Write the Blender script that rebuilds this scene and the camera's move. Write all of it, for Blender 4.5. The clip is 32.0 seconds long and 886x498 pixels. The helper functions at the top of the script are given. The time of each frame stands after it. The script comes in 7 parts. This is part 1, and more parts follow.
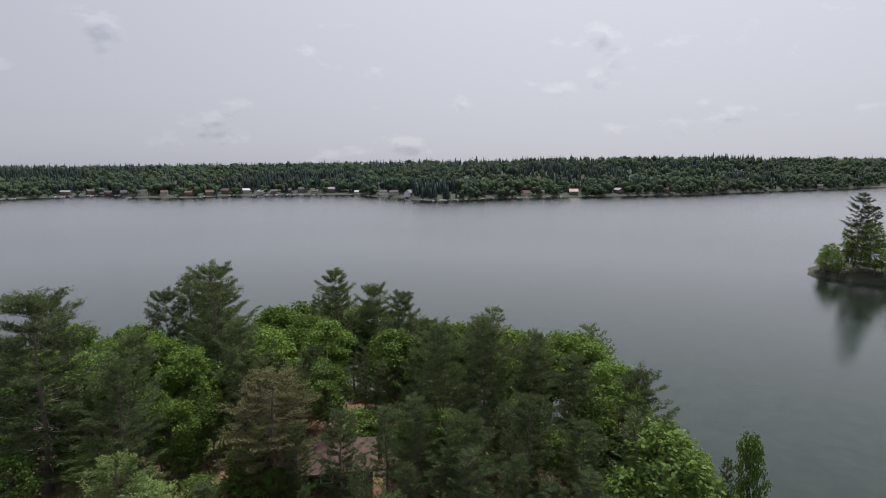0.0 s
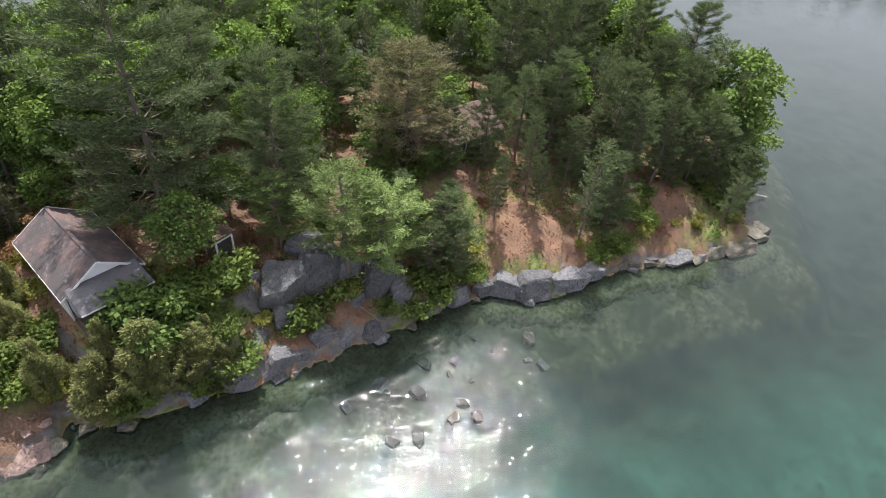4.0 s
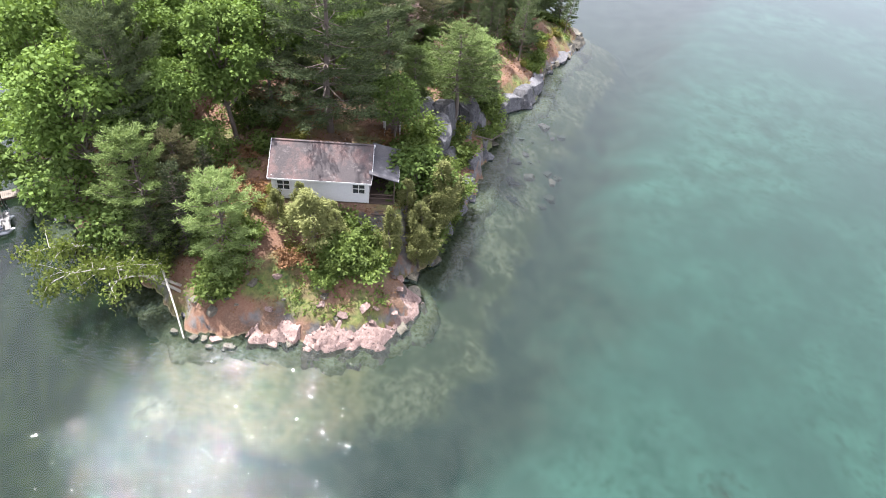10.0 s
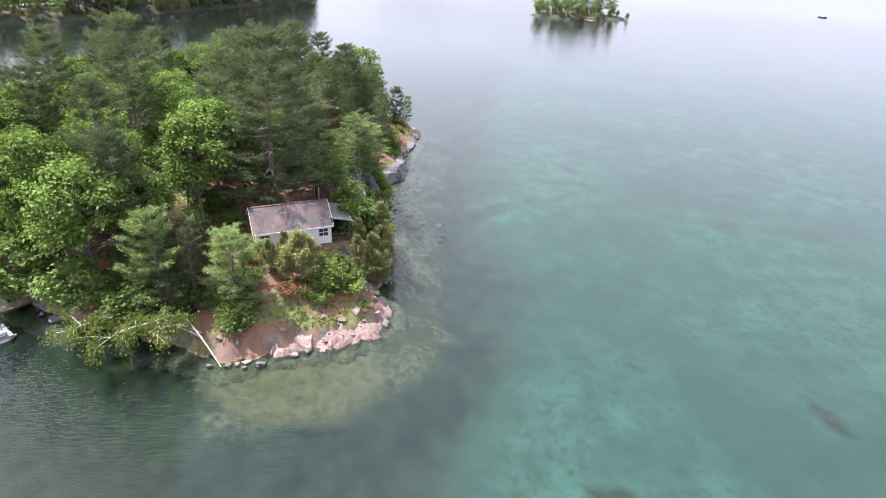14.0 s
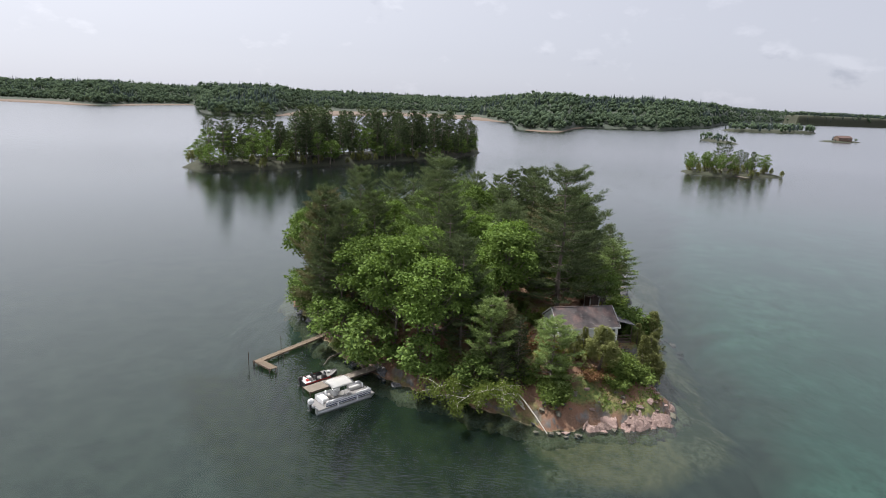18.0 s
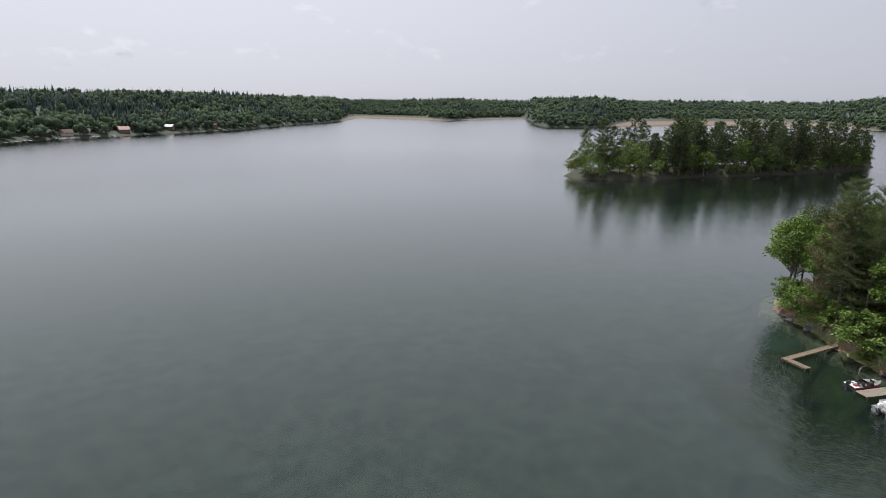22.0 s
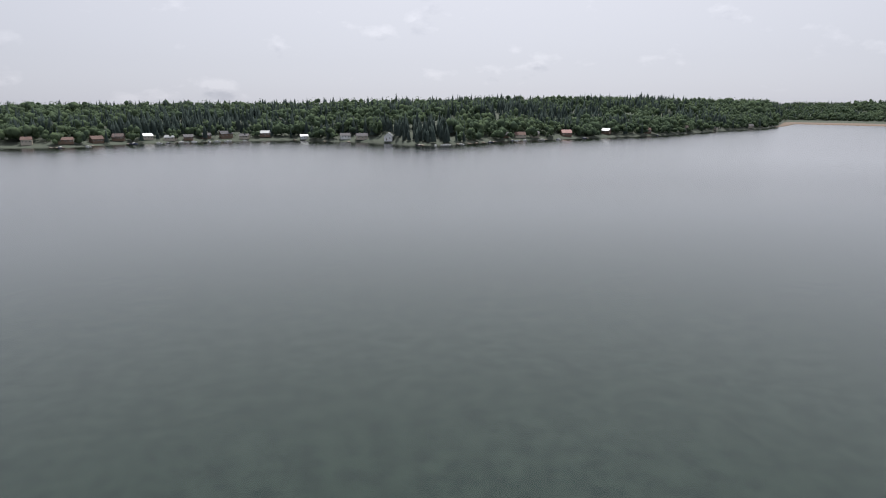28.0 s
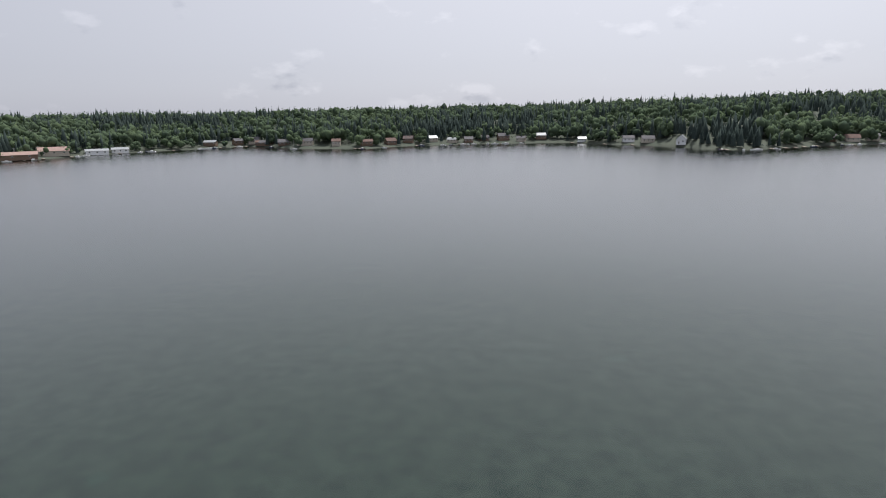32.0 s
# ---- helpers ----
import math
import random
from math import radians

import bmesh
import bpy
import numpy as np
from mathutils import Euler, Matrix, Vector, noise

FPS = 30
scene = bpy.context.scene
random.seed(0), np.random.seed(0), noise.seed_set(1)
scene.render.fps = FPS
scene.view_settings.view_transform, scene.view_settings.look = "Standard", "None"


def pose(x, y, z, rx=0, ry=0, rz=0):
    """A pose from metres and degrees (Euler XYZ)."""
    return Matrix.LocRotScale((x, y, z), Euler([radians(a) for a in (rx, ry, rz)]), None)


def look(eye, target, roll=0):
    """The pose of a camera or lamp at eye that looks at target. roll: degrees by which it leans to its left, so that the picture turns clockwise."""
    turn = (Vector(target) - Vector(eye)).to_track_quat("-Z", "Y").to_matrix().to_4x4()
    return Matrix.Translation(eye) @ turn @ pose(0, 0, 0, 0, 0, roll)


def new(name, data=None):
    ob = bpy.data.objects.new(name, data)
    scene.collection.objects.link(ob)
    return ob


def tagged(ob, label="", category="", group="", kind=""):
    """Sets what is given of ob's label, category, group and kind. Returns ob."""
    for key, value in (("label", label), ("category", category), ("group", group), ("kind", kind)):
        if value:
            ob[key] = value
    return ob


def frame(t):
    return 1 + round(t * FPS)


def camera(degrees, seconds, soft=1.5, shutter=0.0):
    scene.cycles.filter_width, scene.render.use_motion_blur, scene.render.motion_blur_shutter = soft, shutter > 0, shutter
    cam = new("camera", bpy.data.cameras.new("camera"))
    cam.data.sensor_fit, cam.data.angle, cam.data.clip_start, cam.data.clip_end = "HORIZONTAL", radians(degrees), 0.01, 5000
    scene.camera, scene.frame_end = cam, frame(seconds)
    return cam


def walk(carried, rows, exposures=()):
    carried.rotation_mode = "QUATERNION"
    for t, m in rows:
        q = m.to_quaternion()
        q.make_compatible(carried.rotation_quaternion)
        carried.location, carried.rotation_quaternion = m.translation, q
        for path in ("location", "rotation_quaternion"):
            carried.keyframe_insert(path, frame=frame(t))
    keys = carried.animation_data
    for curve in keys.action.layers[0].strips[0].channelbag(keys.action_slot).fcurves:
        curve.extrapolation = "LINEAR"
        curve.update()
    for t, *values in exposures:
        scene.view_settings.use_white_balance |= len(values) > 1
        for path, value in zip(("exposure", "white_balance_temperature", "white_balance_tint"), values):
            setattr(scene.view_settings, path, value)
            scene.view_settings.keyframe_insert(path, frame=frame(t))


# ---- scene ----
cam = camera(73.5, 32.0, 1.0)
PATH = [
    (0, (4.614, 0.158, 40.438), (4.671, 2.137, 40.159), -0.1),
    (0.5, (-0.206, 1.357, 40.277), (-0.075, 3.332, 39.993), -0.1),
    (1, (-5.078, 2.267, 39.967), (-4.863, 4.232, 39.665), 0.2),
    (1.5, (-9.941, 2.895, 39.894), (-9.643, 4.833, 39.497), 0.3),
    (2, (-14.624, 5.417, 39.633), (-14.233, 7.267, 38.981), 0.3),
    (2.5, (-19.242, 7.722, 39.533), (-18.762, 9.434, 38.619), 0.7),
    (3, (-24.457, 9.434, 39.304), (-23.871, 10.998, 38.204), 1.4),
    (3.5, (-30.333, 11.784, 39.88), (-29.621, 13.181, 38.639), 3.5),
    (5.5, (-49.055, 19.992, 38.309), (-47.98, 21.062, 37.006), 7.5),
    (6, (-52.644, 22.071, 37.925), (-51.508, 23.074, 36.62), 7.6),
    (6.5, (-56.261, 24.003, 37.321), (-55.065, 24.94, 36.021), 7.6),
    (7, (-59.863, 26.137, 37.268), (-58.614, 26.989, 35.959), 8.2),
    (7.5, (-63.581, 27.823, 36.974), (-62.281, 28.596, 35.666), 8.1),
    (8, (-67.203, 29.196, 36.704), (-65.86, 29.898, 35.399), 7.3),
    (8.5, (-70.765, 30.854, 36.897), (-69.386, 31.468, 35.584), 7.1),
    (9, (-74.315, 32.514, 37.216), (-72.905, 33.036, 35.896), 6.9),
    (9.5, (-77.9, 34.173, 37.761), (-76.462, 34.597, 36.437), 7.2),
    (10, (-81.539, 35.71, 37.736), (-80.069, 36.039, 36.42), 6.7),
    (10.5, (-85.227, 37.246, 37.754), (-83.728, 37.477, 36.451), 6.5),
    (11, (-89.05, 38.678, 37.969), (-87.526, 38.809, 36.681), 6.2),
    (11.5, (-92.633, 40.124, 38.217), (-91.086, 40.162, 36.951), 6.0),
    (12, (-96.272, 41.629, 38.207), (-94.689, 41.578, 36.987), 6.0),
    (12.5, (-99.254, 42.85, 37.916), (-97.628, 42.736, 36.758), 5.5),
    (13, (-101.131, 43.557, 37.625), (-99.466, 43.41, 36.526), 4.3),
    (13.5, (-102.642, 44.176, 37.29), (-100.933, 44.005, 36.265), 3.4),
    (14, (-103.885, 44.98, 36.992), (-102.119, 44.8, 36.071), 2.8),
    (14.5, (-105.713, 45.891, 37.806), (-103.906, 45.715, 36.967), 2.6),
    (16.5, (-112.509, 55.452, 36.4), (-110.585, 55.437, 35.857), 1.5),
    (17, (-114.591, 59.277, 36.407), (-112.658, 59.319, 35.893), 2.0),
    (17.5, (-116.615, 63.209, 36.26), (-114.68, 63.326, 35.768), 2.3),
    (18, (-118.606, 66.914, 35.934), (-116.676, 67.125, 35.454), 2.4),
    (18.5, (-120.527, 70.117, 35.833), (-118.614, 70.446, 35.351), 2.0),
    (19, (-122.909, 73.835, 35.758), (-121.02, 74.286, 35.28), 1.8),
    (19.5, (-125.552, 77.881, 35.802), (-123.698, 78.463, 35.33), 1.4),
    (20, (-129.108, 81.101, 36.221), (-127.301, 81.82, 35.755), 0.9),
    (20.5, (-132.327, 84.504, 36.1), (-130.57, 85.338, 35.635), 1.0),
    (21, (-135.419, 87.829, 35.914), (-133.714, 88.766, 35.448), 0.8),
    (21.5, (-138.501, 90.807, 35.989), (-136.856, 91.844, 35.52), 0.6),
    (22, (-141.828, 93.734, 36.137), (-140.245, 94.862, 35.666), 0.6),
    (22.5, (-144.491, 97.0, 36.374), (-142.97, 98.21, 35.904), 0.5),
    (23, (-146.784, 101.04, 35.926), (-145.329, 102.33, 35.456), 0.4),
    (23.5, (-148.878, 105.288, 35.566), (-147.493, 106.652, 35.096), 0.2),
    (24, (-149.883, 110.037, 35.564), (-148.572, 111.472, 35.093), 0.1),
    (24.5, (-151.132, 115.497, 35.381), (-149.895, 116.996, 34.908), -0.1),
    (25, (-150.91, 121.736, 34.98), (-149.751, 123.296, 34.505), -0.2),
    (25.5, (-150.23, 128.542, 34.573), (-149.155, 130.16, 34.097), -0.1),
    (27.5, (-150.667, 157.324, 31.029), (-149.959, 159.138, 30.575), -0.1),
    (28, (-152.31, 162.19, 30.766), (-151.699, 164.04, 30.313), -0.1),
    (28.5, (-154.561, 165.1, 30.707), (-154.049, 166.979, 30.252), -0.1),
    (29, (-157.204, 168.105, 30.725), (-156.795, 170.009, 30.269), -0.2),
    (29.5, (-159.823, 171.721, 30.819), (-159.522, 173.645, 30.364), -0.3),
    (30, (-162.093, 176.163, 30.914), (-161.902, 178.101, 30.461), -0.5),
    (30.5, (-164.48, 180.972, 30.937), (-164.396, 182.919, 30.485), -0.7),
    (31, (-167.747, 186.428, 30.963), (-167.763, 188.377, 30.511), -0.7),
    (31.5, (-172.806, 192.554, 30.927), (-172.912, 194.5, 30.477), -0.7),
    (32, (-178.857, 201.036, 30.791), (-179.03, 202.979, 30.349), -0.9),
]
EXPOSURES = [(0, -0.2, 6500, 10), (1, -0.25, 6500, 10), (1.5, -0.3, 6500, 10), (2, -0.3, 6500, 10), (2.5, -0.25, 6500, 10), (3, 0.1, 6500, 10), (3.5, 0.55, 6500, 11), (5.5, 1.4, 6450, 13), (6, 1.55, 6400, 14),
             (9, 1.55, 6350, 15), (12, 1.55, 6250, 18), (13, 1.5, 6250, 18), (14, 1.4, 6250, 18), (14.5, 1.2, 6300, 17), (16.5, 0.45, 6450, 12), (17, 0.4, 6500, 11), (19, 0.25, 6500, 10), (23, 0.03, 6500, 10), (32, 0.03, 6500, 10)]
walk(cam, [(t, look(eye, target, roll)) for t, eye, target, roll in PATH], EXPOSURES)

# ---- world, sun ----
SUN_AZ = (0.407, 0.913)
SUN_EL = 65.0
world = bpy.data.worlds.new("sky")
scene.world = world
world.use_nodes = True
wn, wl = world.node_tree.nodes, world.node_tree.links
wn.clear()
sky = wn.new("ShaderNodeTexSky")
sky.sky_type = "NISHITA"
sky.sun_disc = False
sky.sun_elevation = radians(SUN_EL)
sky.sun_rotation = math.atan2(SUN_AZ[0], SUN_AZ[1])
sky.altitude = 120
sky.air_density, sky.dust_density, sky.ozone_density = 1.0, 1.2, 1.0
hs = wn.new("ShaderNodeHueSaturation")
hs.inputs["Saturation"].default_value = 0.3
tcw = wn.new("ShaderNodeTexCoord")
mapw = wn.new("ShaderNodeMapping")
mapw.inputs["Scale"].default_value = (1, 1, 2.0)
nzw = wn.new("ShaderNodeTexNoise")
nzw.inputs["Scale"].default_value = 10.0
nzw.inputs["Detail"].default_value = 7
nzw.inputs["Roughness"].default_value = 0.55
rampw = wn.new("ShaderNodeValToRGB")
rampw.color_ramp.elements[0].position, rampw.color_ramp.elements[1].position = 0.585, 0.68
mulw = wn.new("ShaderNodeMix")
mulw.data_type, mulw.blend_type = "RGBA", "MULTIPLY"
mulw.inputs[0].default_value = 1.0
bgw = wn.new("ShaderNodeBackground")
bgw.inputs["Strength"].default_value = 0.11
ow = wn.new("ShaderNodeOutputWorld")
wl.new(sky.outputs[0], hs.inputs["Color"])
wl.new(tcw.outputs["Generated"], mapw.inputs[0])
wl.new(mapw.outputs[0], nzw.inputs["Vector"])
wl.new(nzw.outputs["Fac"], rampw.inputs[0])
veil = wn.new("ShaderNodeMix")
veil.data_type = "RGBA"
veil.inputs[0].default_value = 0.75
veil.inputs[7].default_value = (6.05, 6.15, 6.85, 1)
wl.new(hs.outputs[0], veil.inputs[6])
wl.new(veil.outputs[2], mulw.inputs[6])
# small fair-weather clouds with bright tops and grey bases
map_up = wn.new("ShaderNodeMapping")
map_up.inputs["Scale"].default_value = (1, 1, 2.0)
map_up.inputs["Location"].default_value = (0, 0, 0.035)
nz_up = wn.new("ShaderNodeTexNoise")
nz_up.inputs["Scale"].default_value, nz_up.inputs["Detail"].default_value, nz_up.inputs["Roughness"].default_value = 10.0, 7, 0.55
ramp_up = wn.new("ShaderNodeValToRGB")
ramp_up.color_ramp.elements[0].position, ramp_up.color_ramp.elements[1].position = 0.56, 0.68
shade_mix = wn.new("ShaderNodeMix")
shade_mix.data_type = "RGBA"
shade_mix.inputs[6].default_value, shade_mix.inputs[7].default_value = (1.12, 1.11, 1.1, 1), (0.84, 0.85, 0.87, 1)
cover = wn.new("ShaderNodeMix")
cover.data_type = "RGBA"
cover.inputs[6].default_value = (1, 1, 1, 1)
wl.new(tcw.outputs["Generated"], map_up.inputs[0])
wl.new(map_up.outputs[0], nz_up.inputs["Vector"])
wl.new(nz_up.outputs["Fac"], ramp_up.inputs[0])
wl.new(ramp_up.outputs[0], shade_mix.inputs[0])
wl.new(rampw.outputs[0], cover.inputs[0])
wl.new(shade_mix.outputs[2], cover.inputs[7])
wl.new(cover.outputs[2], mulw.inputs[7])
# haze that brightens towards the sun
ce = math.cos(radians(SUN_EL))
sun_dir = Vector((SUN_AZ[0] * ce, SUN_AZ[1] * ce, math.sin(radians(SUN_EL)))).normalized()
dotw = wn.new("ShaderNodeVectorMath")
dotw.operation = "DOT_PRODUCT"
dotw.inputs[1].default_value = sun_dir
sqw = wn.new("ShaderNodeMath")
sqw.operation, sqw.use_clamp = "MULTIPLY", True
glow = wn.new("ShaderNodeMix")
glow.data_type = "RGBA"
glow.inputs[6].default_value, glow.inputs[7].default_value = (4.2, 4.38, 5.2, 1), (12.5, 12.5, 13.5, 1)
wl.new(tcw.outputs["Generated"], dotw.inputs[0])
wl.new(dotw.outputs["Value"], sqw.inputs[0])
wl.new(dotw.outputs["Value"], sqw.inputs[1])
wl.new(sqw.outputs[0], glow.inputs[0])
wl.new(glow.outputs[2], veil.inputs[7])
wl.new(mulw.outputs[2], bgw.inputs["Color"])
wl.new(bgw.outputs[0], ow.inputs["Surface"])

sun_data = bpy.data.lights.new("sun", "SUN")
sun_data.energy, sun_data.angle, sun_data.color = 5.0, radians(0.6), (1.0, 0.97, 0.93)
sun_ob = new("sun", sun_data)
sun_ob.rotation_euler = sun_dir.to_track_quat("Z", "Y").to_euler()
sun_ob.location = sun_dir * 300


# ---- materials ----
def node_mat(name):
    m = bpy.data.materials.new(name)
    m.use_nodes = True
    nt = m.node_tree
    nt.nodes.clear()
    out = nt.nodes.new("ShaderNodeOutputMaterial")
    return m, nt, out


def nd(nt, kind, **values):
    n = nt.nodes.new(kind)
    for k, v in values.items():
        n.inputs[k.replace("_", " ")].default_value = v
    return n


def mixc(nt, fac, a, b, mode="MIX"):
    """Colour mix; each of fac, a, b is a socket or a value."""
    n = nt.nodes.new("ShaderNodeMix")
    n.data_type, n.blend_type = "RGBA", mode
    for i, v in ((0, fac), (6, a), (7, b)):
        if isinstance(v, bpy.types.NodeSocket):
            nt.links.new(v, n.inputs[i])
        else:
            n.inputs[i].default_value = v if i == 0 else (*v, 1)
    return n.outputs[2]


def ramp(nt, src, lo, hi):
    n = nt.nodes.new("ShaderNodeMapRange")
    n.inputs[1].default_value, n.inputs[2].default_value = lo, hi
    nt.links.new(src, n.inputs[0])
    return n.outputs[0]


def noise_of(nt, scale, detail=4.0, coord="Object", rough=0.55, stretch=None):
    tc = nt.nodes.new("ShaderNodeTexCoord")
    n = nd(nt, "ShaderNodeTexNoise", Scale=scale, Detail=detail, Roughness=rough)
    if coord == "Position":
        src = nt.nodes.new("ShaderNodeNewGeometry").outputs["Position"]
    else:
        src = tc.outputs[coord]
    if stretch:
        mp = nt.nodes.new("ShaderNodeMapping")
        mp.inputs["Scale"].default_value = stretch
        nt.links.new(src, mp.inputs[0])
        src = mp.outputs[0]
    nt.links.new(src, n.inputs["Vector"])
    return n.outputs["Fac"]


def bump(nt, height, strength, distance):
    b = nd(nt, "ShaderNodeBump", Strength=strength, Distance=distance)
    nt.links.new(height, b.inputs["Height"])
    return b.outputs[0]


def plain(name, c1, c2, rough=0.6, metal=0.0, scale=3.0, bumpy=0.3, bump_scale=30.0, dist=0.01):
    """A surface of two mixed tones with fine relief."""
    m, nt, out = node_mat(name)
    p = nd(nt, "ShaderNodeBsdfPrincipled", Roughness=rough, Metallic=metal)
    col = mixc(nt, ramp(nt, noise_of(nt, scale), 0.35, 0.65), c1, c2)
    fine = noise_of(nt, scale * 9, 3)
    oi = nt.nodes.new("ShaderNodeObjectInfo")
    col = mixc(nt, ramp(nt, fine, 0.2, 0.9), col, tuple(0.72 * v for v in c1))
    col = mixc(nt, ramp(nt, oi.outputs["Random"], -1.5, 2.5), col, c2)
    nt.links.new(col, p.inputs["Base Color"])
    nt.links.new(bump(nt, noise_of(nt, bump_scale, 5), bumpy, dist), p.inputs["Normal"])
    nt.links.new(p.outputs[0], out.inputs[0])
    return m


def foliage(name, dark, light, trans=0.35, rough=0.55, patch=0.35):
    m, nt, out = node_mat(name)
    p = nd(nt, "ShaderNodeBsdfPrincipled", Roughness=rough)
    p.inputs["Specular IOR Level"].default_value = 0.08
    g = nt.nodes.new("ShaderNodeNewGeometry")
    oi = nt.nodes.new("ShaderNodeObjectInfo")
    dark, light = ((c[0] * 0.92, c[1] * 0.87, c[2] * 0.9) for c in (dark, light))
    col = mixc(nt, ramp(nt, g.outputs["Random Per Island"], 0.0, 1.0), dark, light)
    mid = tuple(0.5 * (a + b) for a, b in zip(dark, light))
    col = mixc(nt, ramp(nt, noise_of(nt, patch, 3), 0.3, 0.7), col, mid)
    hsv = nd(nt, "ShaderNodeHueSaturation")
    mr = nt.nodes.new("ShaderNodeMapRange")
    mr.inputs[3].default_value, mr.inputs[4].default_value = 0.72, 1.25
    nt.links.new(oi.outputs["Random"], mr.inputs[0])
    nt.links.new(mr.outputs[0], hsv.inputs["Value"])
    nt.links.new(col, hsv.inputs["Color"])
    nt.links.new(hsv.outputs[0], p.inputs["Base Color"])
    t = nt.nodes.new("ShaderNodeBsdfTranslucent")
    nt.links.new(mixc(nt, 1.0, hsv.outputs[0], (1.0, 1.0, 0.6), "MULTIPLY"), t.inputs[0])
    mx = nt.nodes.new("ShaderNodeMixShader")
    mx.inputs[0].default_value = trans
    nt.links.new(p.outputs[0], mx.inputs[1])
    nt.links.new(t.outputs[0], mx.inputs[2])
    nt.links.new(mx.outputs[0], out.inputs[0])
    return m


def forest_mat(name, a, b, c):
    """Far woods: tones that change from crown to crown; the colours carry distance haze."""
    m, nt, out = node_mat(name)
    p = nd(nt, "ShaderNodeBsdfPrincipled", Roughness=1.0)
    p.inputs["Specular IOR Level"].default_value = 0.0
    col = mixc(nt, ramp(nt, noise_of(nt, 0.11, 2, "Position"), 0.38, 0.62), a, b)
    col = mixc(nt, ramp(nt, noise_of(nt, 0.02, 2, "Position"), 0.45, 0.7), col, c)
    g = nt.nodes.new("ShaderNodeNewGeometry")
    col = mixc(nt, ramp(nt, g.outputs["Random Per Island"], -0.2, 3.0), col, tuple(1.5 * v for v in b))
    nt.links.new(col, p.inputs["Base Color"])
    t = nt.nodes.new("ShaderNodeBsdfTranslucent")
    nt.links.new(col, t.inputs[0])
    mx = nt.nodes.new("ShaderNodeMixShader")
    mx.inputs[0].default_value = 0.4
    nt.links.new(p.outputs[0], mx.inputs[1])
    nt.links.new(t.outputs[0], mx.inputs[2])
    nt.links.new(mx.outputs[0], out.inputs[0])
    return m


M_PINE = foliage("pine_needles", (0.042, 0.073, 0.038), (0.18, 0.235, 0.108), 0.26, 0.75)
M_PINE2 = foliage("light_pine_needles", (0.084, 0.143, 0.042), (0.238, 0.321, 0.115), 0.2, 0.7)
M_PINE3 = foliage("grey_pine_needles", (0.084, 0.089, 0.042), (0.178, 0.178, 0.089), 0.15, 0.7)
M_LEAF = foliage("maple_leaves", (0.06, 0.118, 0.026), (0.235, 0.36, 0.088), 0.3, 0.65)
M_LEAF2 = foliage("dark_maple_leaves", (0.049, 0.094, 0.025), (0.19, 0.29, 0.075), 0.28, 0.65)
M_PINED = foliage("dark_pine_needles", (0.035, 0.06, 0.03), (0.13, 0.175, 0.08), 0.12, 0.8)
M_CEDAR = foliage("cedar_sprays", (0.13, 0.155, 0.055), (0.28, 0.31, 0.12), 0.25, 0.7)
M_SPRUCE = foliage("spruce_needles", (0.03, 0.05, 0.024), (0.089, 0.113, 0.053), 0.2)
M_BIRCHL = foliage("birch_leaves", (0.09, 0.14, 0.03), (0.21, 0.27, 0.07), 0.4)
M_SHRUB = foliage("shrub_leaves", (0.06, 0.105, 0.028), (0.2, 0.28, 0.075), 0.4)
M_SHRUBY = foliage("yellow_shrub_leaves", (0.15, 0.18, 0.04), (0.32, 0.32, 0.09), 0.4)
M_RUST = foliage("rust_brown_leaves", (0.155, 0.084, 0.035), (0.25, 0.155, 0.085), 0.2)
M_BARK = plain("grey_brown_bark", (0.09, 0.07, 0.055), (0.16, 0.13, 0.11), 0.9, 0, 2.0, 0.8, 14, 0.03)
M_BARKR = plain("red_pine_bark", (0.2, 0.1, 0.06), (0.13, 0.08, 0.06), 0.9, 0, 2.0, 0.8, 14, 0.03)
M_BIRCHB = plain("white_birch_bark", (0.62, 0.6, 0.54), (0.4, 0.37, 0.32), 0.8, 0, 4.0, 0.4, 20, 0.01)
# Paler and bluer than the trees, to paint in the haze of distance.
M_CONIF = forest_mat("hazed_far_conifers", (0.046, 0.063, 0.061), (0.062, 0.082, 0.074), (0.052, 0.072, 0.066))
M_DECID = forest_mat("hazed_far_broadleaf", (0.064, 0.092, 0.07), (0.105, 0.142, 0.08), (0.076, 0.108, 0.074))


def rock_mat(name, a, b, c):
    m, nt, out = node_mat(name)
    p = nd(nt, "ShaderNodeBsdfPrincipled", Roughness=0.85)
    col = mixc(nt, ramp(nt, noise_of(nt, 0.9, 6, "Position"), 0.35, 0.65), a, b)
    col = mixc(nt, ramp(nt, noise_of(nt, 3.5, 6, "Position", 0.7), 0.5, 0.72), col, c)
    col = mixc(nt, ramp(nt, noise_of(nt, 7.0, 4, "Position", 0.6, (1, 1, 0.25)), 0.58, 0.66), col, tuple(0.35 * v for v in a))
    oi = nt.nodes.new("ShaderNodeObjectInfo")
    hsv = nd(nt, "ShaderNodeHueSaturation")
    mr = nt.nodes.new("ShaderNodeMapRange")
    mr.inputs[3].default_value, mr.inputs[4].default_value = 0.68, 1.25
    nt.links.new(oi.outputs["Random"], mr.inputs[0])
    nt.links.new(mr.outputs[0], hsv.inputs["Value"])
    nt.links.new(col, hsv.inputs["Color"])
    nt.links.new(hsv.outputs[0], p.inputs["Base Color"])
    nt.links.new(bump(nt, noise_of(nt, 4.0, 8, "Position", 0.65), 0.9, 0.15), p.inputs["Normal"])
    nt.links.new(p.outputs[0], out.inputs[0])
    return m


